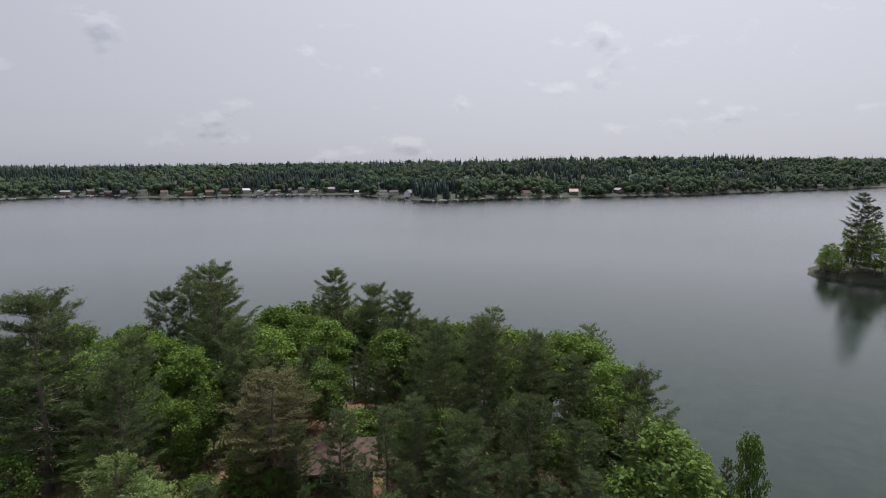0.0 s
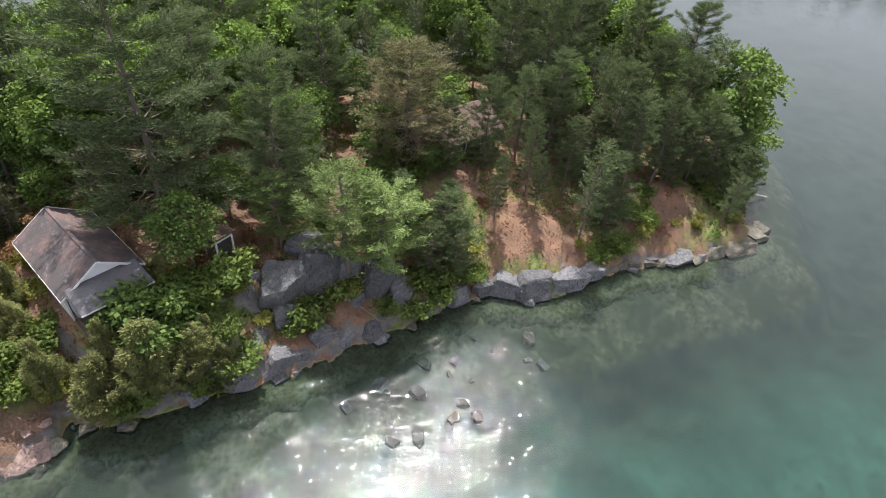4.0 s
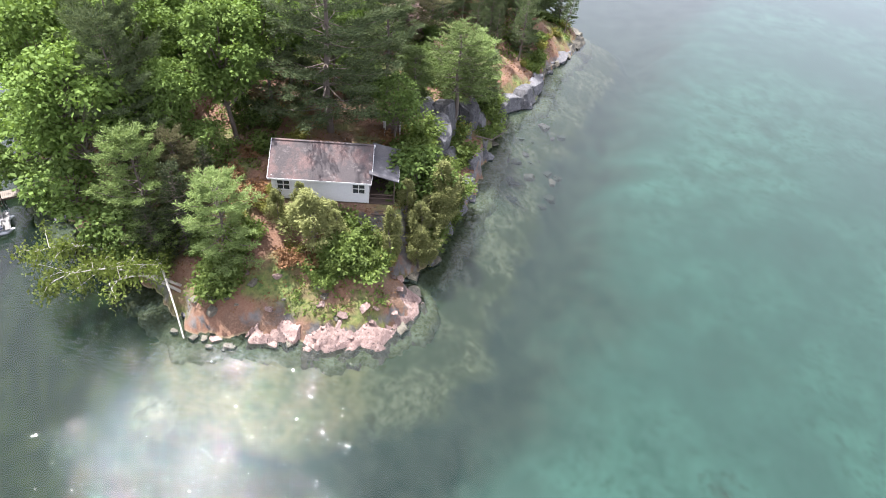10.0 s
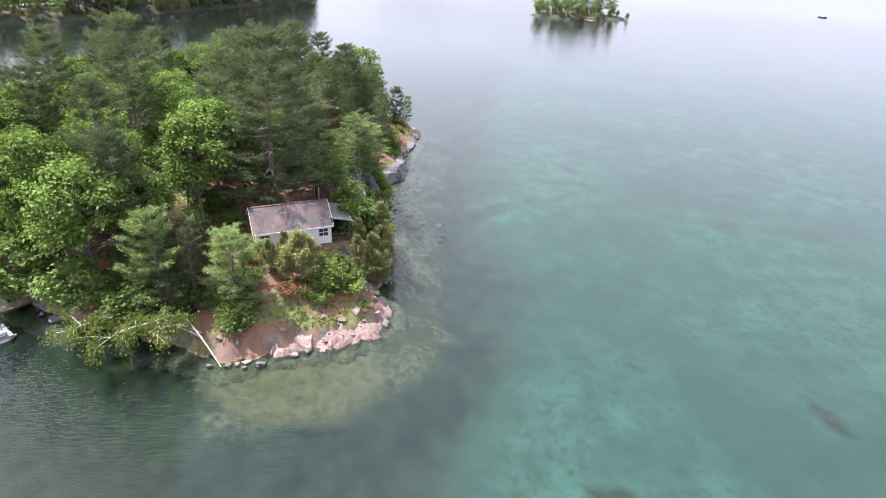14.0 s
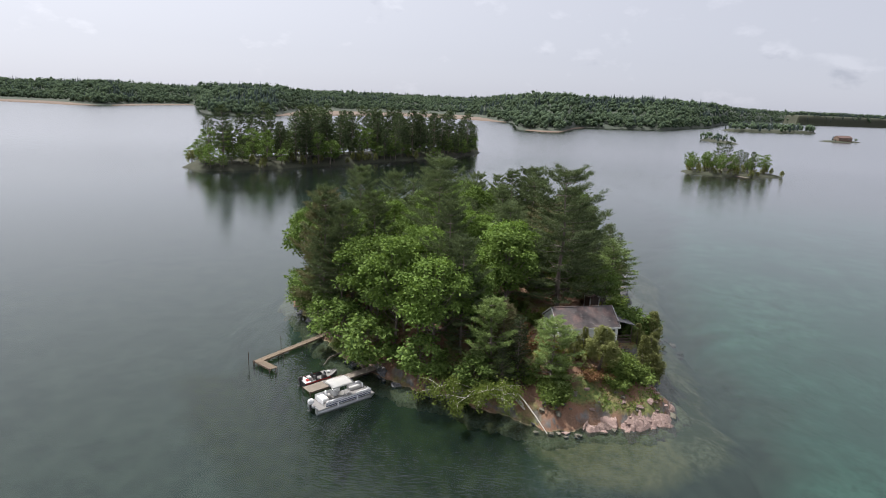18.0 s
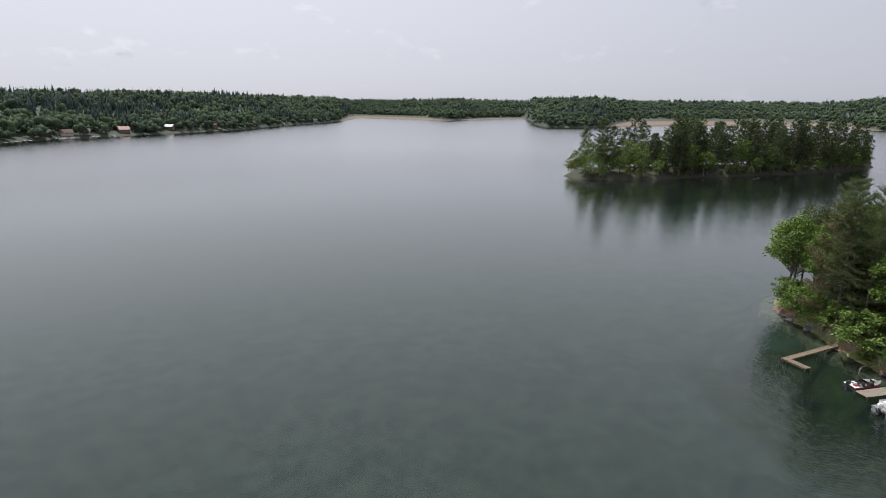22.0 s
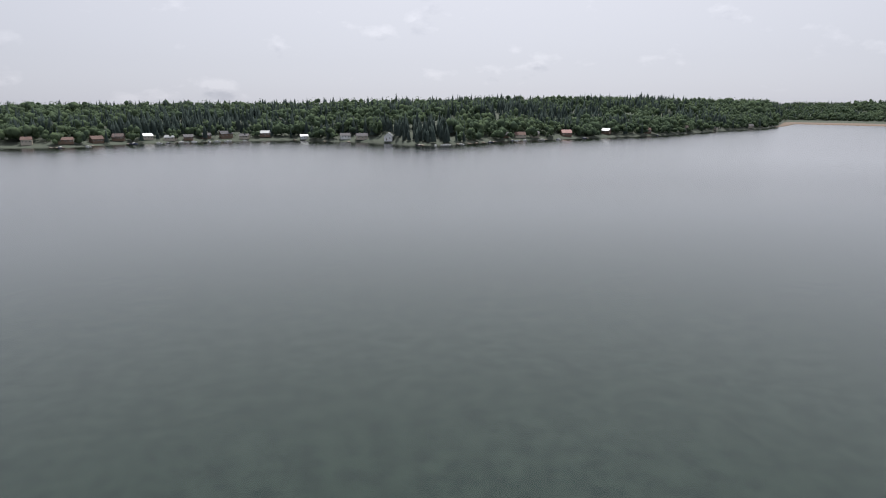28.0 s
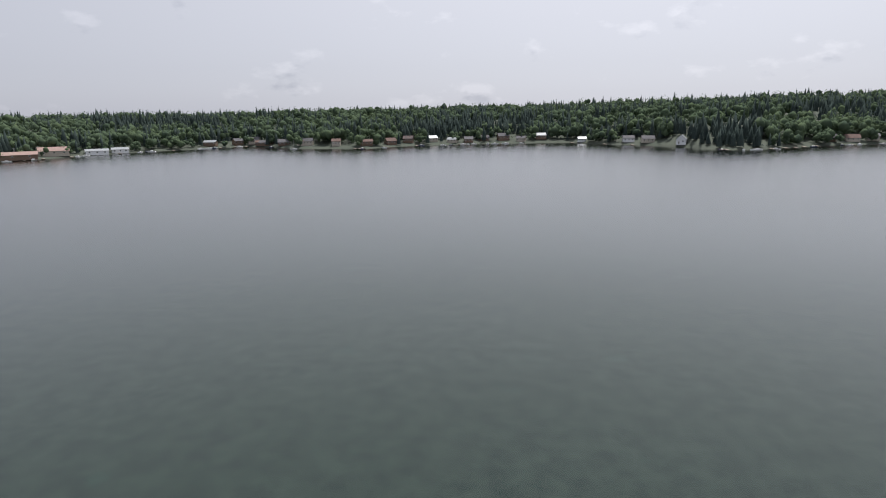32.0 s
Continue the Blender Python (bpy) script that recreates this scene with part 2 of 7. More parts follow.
M_ROCK = rock_mat("grey_granite", (0.075, 0.077, 0.083), (0.125, 0.125, 0.13), (0.2, 0.19, 0.185))
M_ROCKP = rock_mat("pink_granite", (0.17, 0.115, 0.1), (0.25, 0.175, 0.15), (0.36, 0.27, 0.235))
M_ROCKW = rock_mat("wet_dark_granite", (0.07, 0.065, 0.05), (0.14, 0.13, 0.1), (0.2, 0.18, 0.13))


def island_ground_mat():
    m, nt, out = node_mat("needle_litter_and_rock")
    p = nd(nt, "ShaderNodeBsdfPrincipled", Roughness=0.95)
    g = nt.nodes.new("ShaderNodeNewGeometry")
    sx = nt.nodes.new("ShaderNodeSeparateXYZ")
    nt.links.new(g.outputs["Normal"], sx.inputs[0])
    sp = nt.nodes.new("ShaderNodeSeparateXYZ")
    nt.links.new(g.outputs["Position"], sp.inputs[0])
    litter = mixc(nt, ramp(nt, noise_of(nt, 0.35, 5, "Position"), 0.35, 0.65), (0.19, 0.1, 0.062), (0.1, 0.066, 0.044))
    litter = mixc(nt, ramp(nt, noise_of(nt, 6.0, 5, "Position", 0.7), 0.45, 0.75), litter, (0.23, 0.14, 0.09))
    green = mixc(nt, ramp(nt, noise_of(nt, 2.5, 5, "Position"), 0.35, 0.7), (0.05, 0.085, 0.02), (0.16, 0.18, 0.05))
    soil = mixc(nt, ramp(nt, noise_of(nt, 0.16, 5, "Position"), 0.5, 0.62), litter, green)
    rock = mixc(nt, ramp(nt, noise_of(nt, 0.8, 6, "Position"), 0.35, 0.65), (0.07, 0.068, 0.065), (0.17, 0.16, 0.15))
    rock = mixc(nt, ramp(nt, noise_of(nt, 5.0, 6, "Position", 0.7), 0.5, 0.75), rock, (0.09, 0.085, 0.07))
    add = nt.nodes.new("ShaderNodeMath")
    add.operation = "MULTIPLY_ADD"
    nt.links.new(noise_of(nt, 0.9, 4, "Position"), add.inputs[0])
    add.inputs[1].default_value = 0.5
    nt.links.new(sx.outputs[2], add.inputs[2])
    col = mixc(nt, ramp(nt, add.outputs[0], 0.8, 0.93), rock, soil)
    bed = mixc(nt, ramp(nt, noise_of(nt, 0.7, 5, "Position"), 0.35, 0.65), (0.2, 0.17, 0.09), (0.33, 0.3, 0.2))
    bed = mixc(nt, ramp(nt, noise_of(nt, 3.0, 5, "Position"), 0.45, 0.7), bed, (0.12, 0.11, 0.05))
    col = mixc(nt, ramp(nt, sp.outputs[2], -0.1, 0.15), bed, col)
    nt.links.new(col, p.inputs["Base Color"])
    nt.links.new(bump(nt, noise_of(nt, 5.0, 8, "Position", 0.7), 0.9, 0.12), p.inputs["Normal"])
    nt.links.new(p.outputs[0], out.inputs[0])
    return m


M_GROUND = island_ground_mat()


def lakebed_mat():
    """Pale marl on the bank, stones by the shore, weed and silt in the deep."""
    m, nt, out = node_mat("lakebed_sediment")
    p = nd(nt, "ShaderNodeBsdfPrincipled", Roughness=1.0)

    def mask(name, spread, scale, soft_):
        at = nt.nodes.new("ShaderNodeAttribute")
        at.attribute_name = name
        ad = nt.nodes.new("ShaderNodeMath")
        ad.operation = "MULTIPLY_ADD"
        nt.links.new(noise_of(nt, scale, 7, "Position", 0.62), ad.inputs[0])
        ad.inputs[1].default_value = spread
        nt.links.new(at.outputs["Fac"], ad.inputs[2])
        return ramp(nt, ad.outputs[0], 0.5 + spread / 2 - soft_, 0.5 + spread / 2 + soft_)

    marl = mixc(nt, ramp(nt, noise_of(nt, 0.22, 6, "Position", 0.65), 0.38, 0.66), (0.076, 0.172, 0.135), (0.145, 0.29, 0.232))
    marl = mixc(nt, ramp(nt, noise_of(nt, 0.8, 6, "Position", 0.7), 0.5, 0.72), marl, (0.055, 0.13, 0.1))
    weed = mixc(nt, ramp(nt, noise_of(nt, 0.3, 6, "Position", 0.65), 0.35, 0.65), (0.034, 0.056, 0.043), (0.085, 0.108, 0.082))
    spots = noise_of(nt, 0.09, 6, "Position", 0.65)
    marl = mixc(nt, ramp(nt, noise_of(nt, 0.035, 5, "Position", 0.6), 0.42, 0.66), marl, (0.075, 0.15, 0.125))
    marl = mixc(nt, ramp(nt, spots, 0.7, 0.77), marl, weed)
    stony = mixc(nt, ramp(nt, noise_of(nt, 1.1, 6, "Position", 0.7), 0.4, 0.62), (0.09, 0.09, 0.045), (0.26, 0.235, 0.15))
    stony = mixc(nt, ramp(nt, noise_of(nt, 0.22, 4, "Position", 0.6), 0.45, 0.6), stony, (0.07, 0.085, 0.04))
    col = mixc(nt, mask("bank", 1.3, 0.1, 0.34), weed, marl)
    col = mixc(nt, mask("weedbed", 0.9, 0.35, 0.22), col, weed)
    # cove: green weedy bottom, painted darker to stand in for the trees' reflection
    col = mixc(nt, mask("cove", 0.5, 0.2, 0.2), col, mixc(nt, ramp(nt, noise_of(nt, 0.5, 5, "Position"), 0.4, 0.65), (0.016, 0.03, 0.005), (0.04, 0.058, 0.01)))
    col = mixc(nt, mask("stones", 0.7, 0.3, 0.14), col, stony)
    flat = mixc(nt, ramp(nt, noise_of(nt, 0.9, 6, "Position", 0.65), 0.4, 0.66), (0.3, 0.24, 0.13), (0.17, 0.15, 0.08))
    col = mixc(nt, mask("flat", 0.7, 0.25, 0.2), col, flat)
    nt.links.new(col, p.inputs["Base Color"])
    nt.links.new(p.outputs[0], out.inputs[0])
    return m


M_BED = lakebed_mat()


def water_mat():
    """Clear lake water: wind ripples of two sizes in patches, over a see-through body."""
    m, nt, out = node_mat("lake_water")
    fine = noise_of(nt, 2.7, 1.0, "Position", 0.4, (1.3, 0.5, 1))
    wide = noise_of(nt, 0.8, 1.0, "Position", 0.5, (0.8, 1.0, 1))
    calm = ramp(nt, noise_of(nt, 0.012, 3, "Position", 0.5, (0.6, 1.4, 1)), 0.3, 0.7)
    ma = nt.nodes.new("ShaderNodeMath")
    ma.operation = "MULTIPLY_ADD"
    nt.links.new(wide, ma.inputs[0])
    ma.inputs[1].default_value = 1.2
    nt.links.new(fine, ma.inputs[2])
    b = nd(nt, "ShaderNodeBump", Distance=RIPPLE)
    mr = nt.nodes.new("ShaderNodeMapRange")
    mr.inputs[3].default_value, mr.inputs[4].default_value = 0.7, 1.0
    nt.links.new(calm, mr.inputs[0])
    # livelier off the south shore, smoother on the wide lake
    gp = nt.nodes.new("ShaderNodeNewGeometry")
    away = nt.nodes.new("ShaderNodeVectorMath")
    away.operation = "DISTANCE"
    away.inputs[1].default_value = (-47, 42, 0)
    nt.links.new(gp.outputs["Position"], away.inputs[0])
    fall = nt.nodes.new("ShaderNodeMapRange")
    fall.inputs[1].default_value, fall.inputs[2].default_value = 28, 85
    fall.inputs[3].default_value, fall.inputs[4].default_value = 1.0, 0.2
    nt.links.new(away.outputs["Value"], fall.inputs[0])
    mf = nt.nodes.new("ShaderNodeMath")
    mf.operation = "MULTIPLY"
    nt.links.new(mr.outputs[0], mf.inputs[0])
    nt.links.new(fall.outputs[0], mf.inputs[1])
    nt.links.new(mf.outputs[0], b.inputs["Strength"])
    # far ripples are too small to tell apart and blur the mirror
    blur = nt.nodes.new("ShaderNodeMapRange")
    blur.inputs[1].default_value, blur.inputs[2].default_value = 120, 380
    blur.inputs[3].default_value, blur.inputs[4].default_value = 0.06, 0.26
    nt.links.new(away.outputs["Value"], blur.inputs[0])
    nt.links.new(ma.outputs[0], b.inputs["Height"])
    gl = nd(nt, "ShaderNodeBsdfGlossy", Roughness=0.07)
    gl.distribution = "BECKMANN"
    nt.links.new(blur.outputs[0], gl.inputs["Roughness"])
    tr = nt.nodes.new("ShaderNodeBsdfTransparent")
    tr.inputs[0].default_value = (0.68, 0.81, 0.78, 1)
    body = nd(nt, "ShaderNodeBsdfDiffuse")
    body.inputs[0].default_value = (0.011, 0.018, 0.017, 1)
    mx1 = nt.nodes.new("ShaderNodeMixShader")
    mx1.inputs[0].default_value = 0.45
    nt.links.new(tr.outputs[0], mx1.inputs[1])
    nt.links.new(body.outputs[0], mx1.inputs[2])
    fr = nd(nt, "ShaderNodeFresnel", IOR=1.36)
    nt.links.new(b.outputs[0], gl.inputs["Normal"])
    mx2 = nt.nodes.new("ShaderNodeMixShader")
    gain = nt.nodes.new("ShaderNodeMath")
    gain.operation, gain.use_clamp = "MULTIPLY_ADD", True
    gain.inputs[1].default_value, gain.inputs[2].default_value = 1.5, -0.012
    nt.links.new(fr.outputs[0], gain.inputs[0])
    nt.links.new(gain.outputs[0], mx2.inputs[0])
    nt.links.new(mx1.outputs[0], mx2.inputs[1])
    nt.links.new(gl.outputs[0], mx2.inputs[2])
    nt.links.new(mx2.outputs[0], out.inputs[0])
    return m


RIPPLE = 0.108
M_WATER = water_mat()
M_ISLET = plain("mossy_shore_rock", (0.05, 0.045, 0.03), (0.03, 0.038, 0.018), 0.95, 0, 0.15, 0.6, 1.0, 0.2)
M_MARSH = plain("dry_reed_marsh", (0.17, 0.115, 0.095), (0.12, 0.095, 0.065), 0.95, 0, 0.02, 0.8, 0.3, 0.6)
M_LAND = plain("forest_floor", (0.045, 0.06, 0.045), (0.058, 0.068, 0.05), 1.0, 0, 0.05, 0.5, 0.5, 0.3)
M_WHITE = plain("white_clapboard", (0.78, 0.78, 0.78), (0.68, 0.69, 0.7), 0.55, 0, 1.2, 0.3, 12, 0.01)
M_TRIM = plain("white_trim_paint", (0.8, 0.8, 0.79), (0.66, 0.66, 0.65), 0.5, 0, 2.0, 0.2, 20, 0.005)
M_GLASS = plain("dark_window_glass", (0.02, 0.025, 0.03), (0.05, 0.055, 0.06), 0.08, 0, 0.8, 0.02, 3, 0.001)
M_DARKW = plain("dark_brown_boards", (0.06, 0.04, 0.032), (0.1, 0.07, 0.055), 0.8, 0, 1.5, 0.6, 10, 0.02)
M_DECK = plain("weathered_planks", (0.27, 0.23, 0.19), (0.18, 0.15, 0.12), 0.85, 0, 1.3, 0.5, 14, 0.01)
M_ORANGEW = plain("ochre_stained_timber", (0.22, 0.16, 0.1), (0.14, 0.11, 0.08), 0.85, 0, 1.3, 0.5, 14, 0.01)
M_STONEW = plain("rubble_foundation", (0.2, 0.18, 0.17), (0.1, 0.09, 0.085), 0.9, 0, 2.5, 0.9, 6, 0.05)


def shingle_mat(name, base, patch, pale):
    m, nt, out = node_mat(name)
    p = nd(nt, "ShaderNodeBsdfPrincipled", Roughness=0.9)
    col = mixc(nt, ramp(nt, noise_of(nt, 0.55, 5, "Position", 0.6), 0.45, 0.6), base, patch)
    col = mixc(nt, ramp(nt, noise_of(nt, 1.6, 6, "Position", 0.7), 0.56, 0.72), col, pale)
    col = mixc(nt, ramp(nt, noise_of(nt, 9, 4, "Position", 0.7), 0.4, 0.9), col, tuple(0.5 * v for v in base))
    nt.links.new(col, p.inputs["Base Color"])
    nt.links.new(bump(nt, noise_of(nt, 9, 4, "Position", 0.6, (1, 1, 3)), 0.6, 0.03), p.inputs["Normal"])
    nt.links.new(p.outputs[0], out.inputs[0])
    return m


M_SHINGLE = shingle_mat("worn_brown_shingles", (0.07, 0.06, 0.06), (0.14, 0.092, 0.083), (0.2, 0.175, 0.165))
M_SHINGLED = shingle_mat("dark_grey_shingles", (0.085, 0.085, 0.095), (0.11, 0.105, 0.11), (0.15, 0.15, 0.15))
M_SHINGLEB = shingle_mat("red_brown_shingles", (0.11, 0.068, 0.057), (0.135, 0.085, 0.072), (0.17, 0.125, 0.11))
M_ALU = plain("brushed_aluminium", (0.6, 0.61, 0.63), (0.48, 0.49, 0.5), 0.35, 0.85, 1.5, 0.1, 30, 0.002)
M_GEL = plain("white_gelcoat", (0.78, 0.78, 0.78), (0.7, 0.7, 0.7), 0.3, 0, 1.5, 0.05, 20, 0.002)
M_CANVAS = plain("pale_canvas", (0.72, 0.71, 0.68), (0.6, 0.59, 0.57), 0.8, 0, 1.2, 0.3, 25, 0.004)
M_VINYL = plain("light_grey_vinyl", (0.55, 0.54, 0.52), (0.42, 0.41, 0.4), 0.5, 0, 2.0, 0.2, 25, 0.004)
M_NAVY = plain("dark_blue_stripe", (0.06, 0.08, 0.14), (0.04, 0.05, 0.09), 0.35, 0, 2.0, 0.05, 25, 0.002)
M_BLACK = plain("black_plastic", (0.025, 0.025, 0.028), (0.05, 0.05, 0.05), 0.4, 0, 2.0, 0.1, 25, 0.002)
M_RED = plain("red_fabric", (0.5, 0.05, 0.045), (0.35, 0.04, 0.04), 0.7, 0, 2.0, 0.2, 25, 0.004)
M_CARPET = plain("grey_carpet", (0.24, 0.23, 0.22), (0.17, 0.165, 0.16), 0.95, 0, 4.0, 0.4, 60, 0.004)


# ---- building helpers ----
def link_mesh(name, me, material, parent=None, label=""):
    ob = new(name, me)
    if material and not me.materials:
        me.materials.append(material)
    if parent:
        ob.parent = parent
    if label:
        ob["label"] = label
    return ob


def part(name, bm, material, parent, label="", smooth=False):
    me = bpy.data.meshes.new(name)
    bm.to_mesh(me)
    bm.free()
    if smooth:
        me.shade_smooth()
    return link_mesh(name, me, material, parent, label)


def np_mesh(name, V, F, smooth=False):
    me = bpy.data.meshes.new(name)
    V = np.asarray(V, dtype=np.float32)
    F = np.asarray(F, dtype=np.int32)
    k = F.shape[1]
    me.vertices.add(len(V))
    me.vertices.foreach_set("co", V.ravel())
    me.loops.add(F.size)
    me.loops.foreach_set("vertex_index", F.ravel())
    me.polygons.add(len(F))
    me.polygons.foreach_set("loop_start", np.arange(0, F.size, k, dtype=np.int32))
    me.update(calc_edges=True)
    if smooth:
        me.shade_smooth()
    return me


def empty(name, x, y, z, rz=0, scale=1.0):
    e = new(name)
    e.location, e.rotation_euler, e.scale = (x, y, z), (0, 0, radians(rz)), (scale, scale, scale)
    e.empty_display_size = 0.3
    return e


def box(bm, cx, cy, cz, sx, sy, sz, bevel=0.0, m=None):
    r = bmesh.ops.create_cube(bm, size=1)
    mat = Matrix.Translation((cx, cy, cz)) @ Matrix.Diagonal((sx, sy, sz, 1))
    bmesh.ops.transform(bm, matrix=(m @ mat) if m else mat, verts=r["verts"])
    if bevel:
        es = list({e for v in r["verts"] for e in v.link_edges})
        bmesh.ops.bevel(bm, geom=es, offset=bevel, segments=2, affect="EDGES")


def a_box(cx, cy, cz, sx, sy, sz, bevel=0.0, m=None):
    bm = bmesh.new()
    box(bm, cx, cy, cz, sx, sy, sz, bevel, m)
    return bm


def rod(bm, a, b, r1, r2=None, n=8):
    a, b = Vector(a), Vector(b)
    d = b - a
    m = Matrix.Translation((a + b) / 2) @ d.to_track_quat("Z", "Y").to_matrix().to_4x4()
    bmesh.ops.create_cone(bm, cap_ends=True, segments=n, radius1=r1, radius2=r1 if r2 is None else r2, depth=d.length, matrix=m)


def a_rod(a, b, r1, r2=None, n=8):
    bm = bmesh.new()
    rod(bm, a, b, r1, r2, n)
    return bm


def slab(bm, pts, t):
    """A plate from corner points, thickened downwards by t."""
    vs = [bm.verts.new(p) for p in pts]
    f = bm.faces.new(vs)
    r = bmesh.ops.extrude_face_region(bm, geom=[f])
    bmesh.ops.translate(bm, vec=(0, 0, -t), verts=[v for v in r["geom"] if isinstance(v, bmesh.types.BMVert)])
    bmesh.ops.recalc_face_normals(bm, faces=bm.faces)


def a_slab(pts, t):
    bm = bmesh.new()
    slab(bm, pts, t)
    return bm


# ---- the island's ground ----
SHORE = [(-57, 60.5), (-55.5, 57), (-54.3, 53.5), (-53.8, 50), (-52.2, 47), (-49, 45.3), (-46.5, 46), (-45, 47.2), (-42, 46), (-39, 45.5),
         (-35, 45.3), (-31, 44.7), (-28, 44.6), (-24, 45), (-18, 45.5), (-13, 46), (-9, 45.5), (-7, 43.2), (-3, 42.3), (1, 43), (5, 42.4),
         (10, 41), (14, 40), (19, 39), (23, 40), (25, 44), (30, 48), (35, 52), (38, 56), (41, 63), (40, 70), (36, 77), (30, 84), (20, 91),
         (8, 97), (-5, 102), (-15, 105), (-22, 104), (-26, 101), (-31, 97), (-36, 94), (-42, 89), (-46, 84), (-48, 81), (-50, 77), (-50.5, 72), (-53, 69), (-54.5, 65)]


def inside_distance(px, py, poly):
    """Signed distance to a closed outline, positive inside."""
    P = np.array(poly, float)
    Q = np.roll(P, -1, axis=0)
    best = np.full(px.shape, 1e9)
    odd = np.zeros(px.shape, bool)
    for (ax, ay), (bx, by) in zip(P, Q):
        dx, dy = bx - ax, by - ay
        t = np.clip(((px - ax) * dx + (py - ay) * dy) / (dx * dx + dy * dy), 0, 1)
        best = np.minimum(best, np.hypot(px - ax - t * dx, py - ay - t * dy))
        with np.errstate(divide="ignore", invalid="ignore"):
            cross = ((ay > py) != (by > py)) & (px < (bx - ax) * (py - ay) / (by - ay) + ax)
        odd ^= cross
    return np.where(odd, best, -best)


def wobble(x, y, s, seed=0.0):
    """Smooth pseudo-random waves, about -1 to 1."""
    return (np.sin(x * s + 1.3 * seed + 1.7 * np.sin(y * s * 0.7 + seed)) + np.sin(y * s * 1.1 - 0.7 * seed + 1.3 * np.sin(x * s * 0.9 + 2 * seed))) / 2


def smooth(a, b, x):
    t = np.clip((x - a) / (b - a), 0, 1)
    return t * t * (3 - 2 * t)


def slabs(x, y, seed, n, box_, drop, tilt):
    """Broken slab relief: each cell of a random net is a tilted plate of its own level."""
    r = np.random.default_rng(seed)
    sx, sy = r.uniform(box_[0], box_[1], n), r.uniform(box_[2], box_[3], n)
    lv, ta, tb = r.uniform(-drop, drop, n), r.normal(0, tilt, n), r.normal(0, tilt, n)
    shape = np.shape(x)
    fx, fy = np.ravel(x), np.ravel(y)
    out = np.zeros(len(fx))
    inside = (fx > box_[0]) & (fx < box_[1]) & (fy > box_[2]) & (fy < box_[3])
    ix, iy = fx[inside], fy[inside]
    if len(ix):
        k = np.argmin((ix[:, None] - sx) ** 2 + ((iy[:, None] - sy) * 1.3) ** 2, axis=1)
        out[inside] = lv[k] + ta[k] * (ix - sx[k]) + tb[k] * (iy - sy[k])
    return out.reshape(shape)


def island_height(x, y):
    x, y = np.asarray(x, float), np.asarray(y, float)
    d = inside_distance(x, y, SHORE) + 0.35 * wobble(x, y, 1.9, 1) + 0.2 * wobble(x, y, 4.3, 2)
    steep = 7.0 - 3.2 * smooth(-42, -34, x) * smooth(-14, -20, x) * smooth(60, 48, y) + 5.0 * smooth(-10, 2, x)
    top = 7.2 - 2.6 * smooth(75, 100, y) - 2.8 * smooth(10, 34, x) - 1.5 * smooth(-40, -54, x)
    h = top * (1 - np.exp(-np.maximum(d, 0) / steep))
    h += 0.55 * smooth(0, 1.2, d)
    h += smooth(0.5, 6, d) * (0.35 * wobble(x, y, 0.45, 3) + 0.16 * wobble(x, y, 1.3, 4))
    h += slabs(x, y, 4, 90, (-40, -14, 43, 51), 0.9, 0.28) * smooth(0.0, 1.0, d) * smooth(52, 49.5, y)
    h += slabs(x, y, 6, 60, (-10, 25, 38, 46), 0.35, 0.2) * smooth(0.0, 0.8, d) * smooth(5, 2.5, d)
    # the rock step between the outhouse and the water
    cut = smooth(-32.5, -30.5, x) * smooth(-15.5, -18, x) * smooth(49.7, 48.8, y)
    h -= cut * 0.5 * np.maximum(h - 1.0, 0)
    # level pads under the cottage and the lodge
    for (cx, cy, turn, a, b, z) in ((-41.0, 55.2, -72, 5.4, 2.9, 5.75), (-6.3, 61.3, 8, 5.2, 3.2, 6.7), (-31.5, 54, -65, 1.2, 1.2, 6.6)):
        ca, sa = math.cos(radians(turn)), math.sin(radians(turn))
        px, py = np.abs((x - cx) * ca + (y - cy) * sa) - a, np.abs((y - cy) * ca - (x - cx) * sa) - b
        w = smooth(1.6, 0.1, np.maximum(px, py))
        h = h * (1 - w) + z * w
    out = np.maximum(-d, 0)
    shelf = np.where(d < 0, -0.12 - 0.2 * out - 2.5 * np.maximum(out - 2.2, 0) - 0.1 * wobble(x, y, 1.1, 5), h)
    return shelf


def gh(x, y):
    return float(island_height(np.array([x]), np.array([y]))[0])


def grid_mesh(name, x0, x1, y0, y1, step, fn):
    xs, ys = np.arange(x0, x1 + step, step), np.arange(y0, y1 + step, step)
    X, Y = np.meshgrid(xs, ys)
    V = np.stack([X, Y, fn(X, Y)], -1).reshape(-1, 3)
    nx, ny = len(xs), len(ys)
    i = (np.arange(ny - 1)[:, None] * nx + np.arange(nx - 1)[None]).ravel()
    return np_mesh(name, V, np.stack([i, i + 1, i + nx + 1, i + nx], -1), True)


BANK_X, BANK_Y = [-110, -75, -65, -50, -32, -17, -8, 12, 60, 120], [57, 43.5, 36.5, 31.5, 28.2, 29.5, 29.5, 25.2, 17, 0]


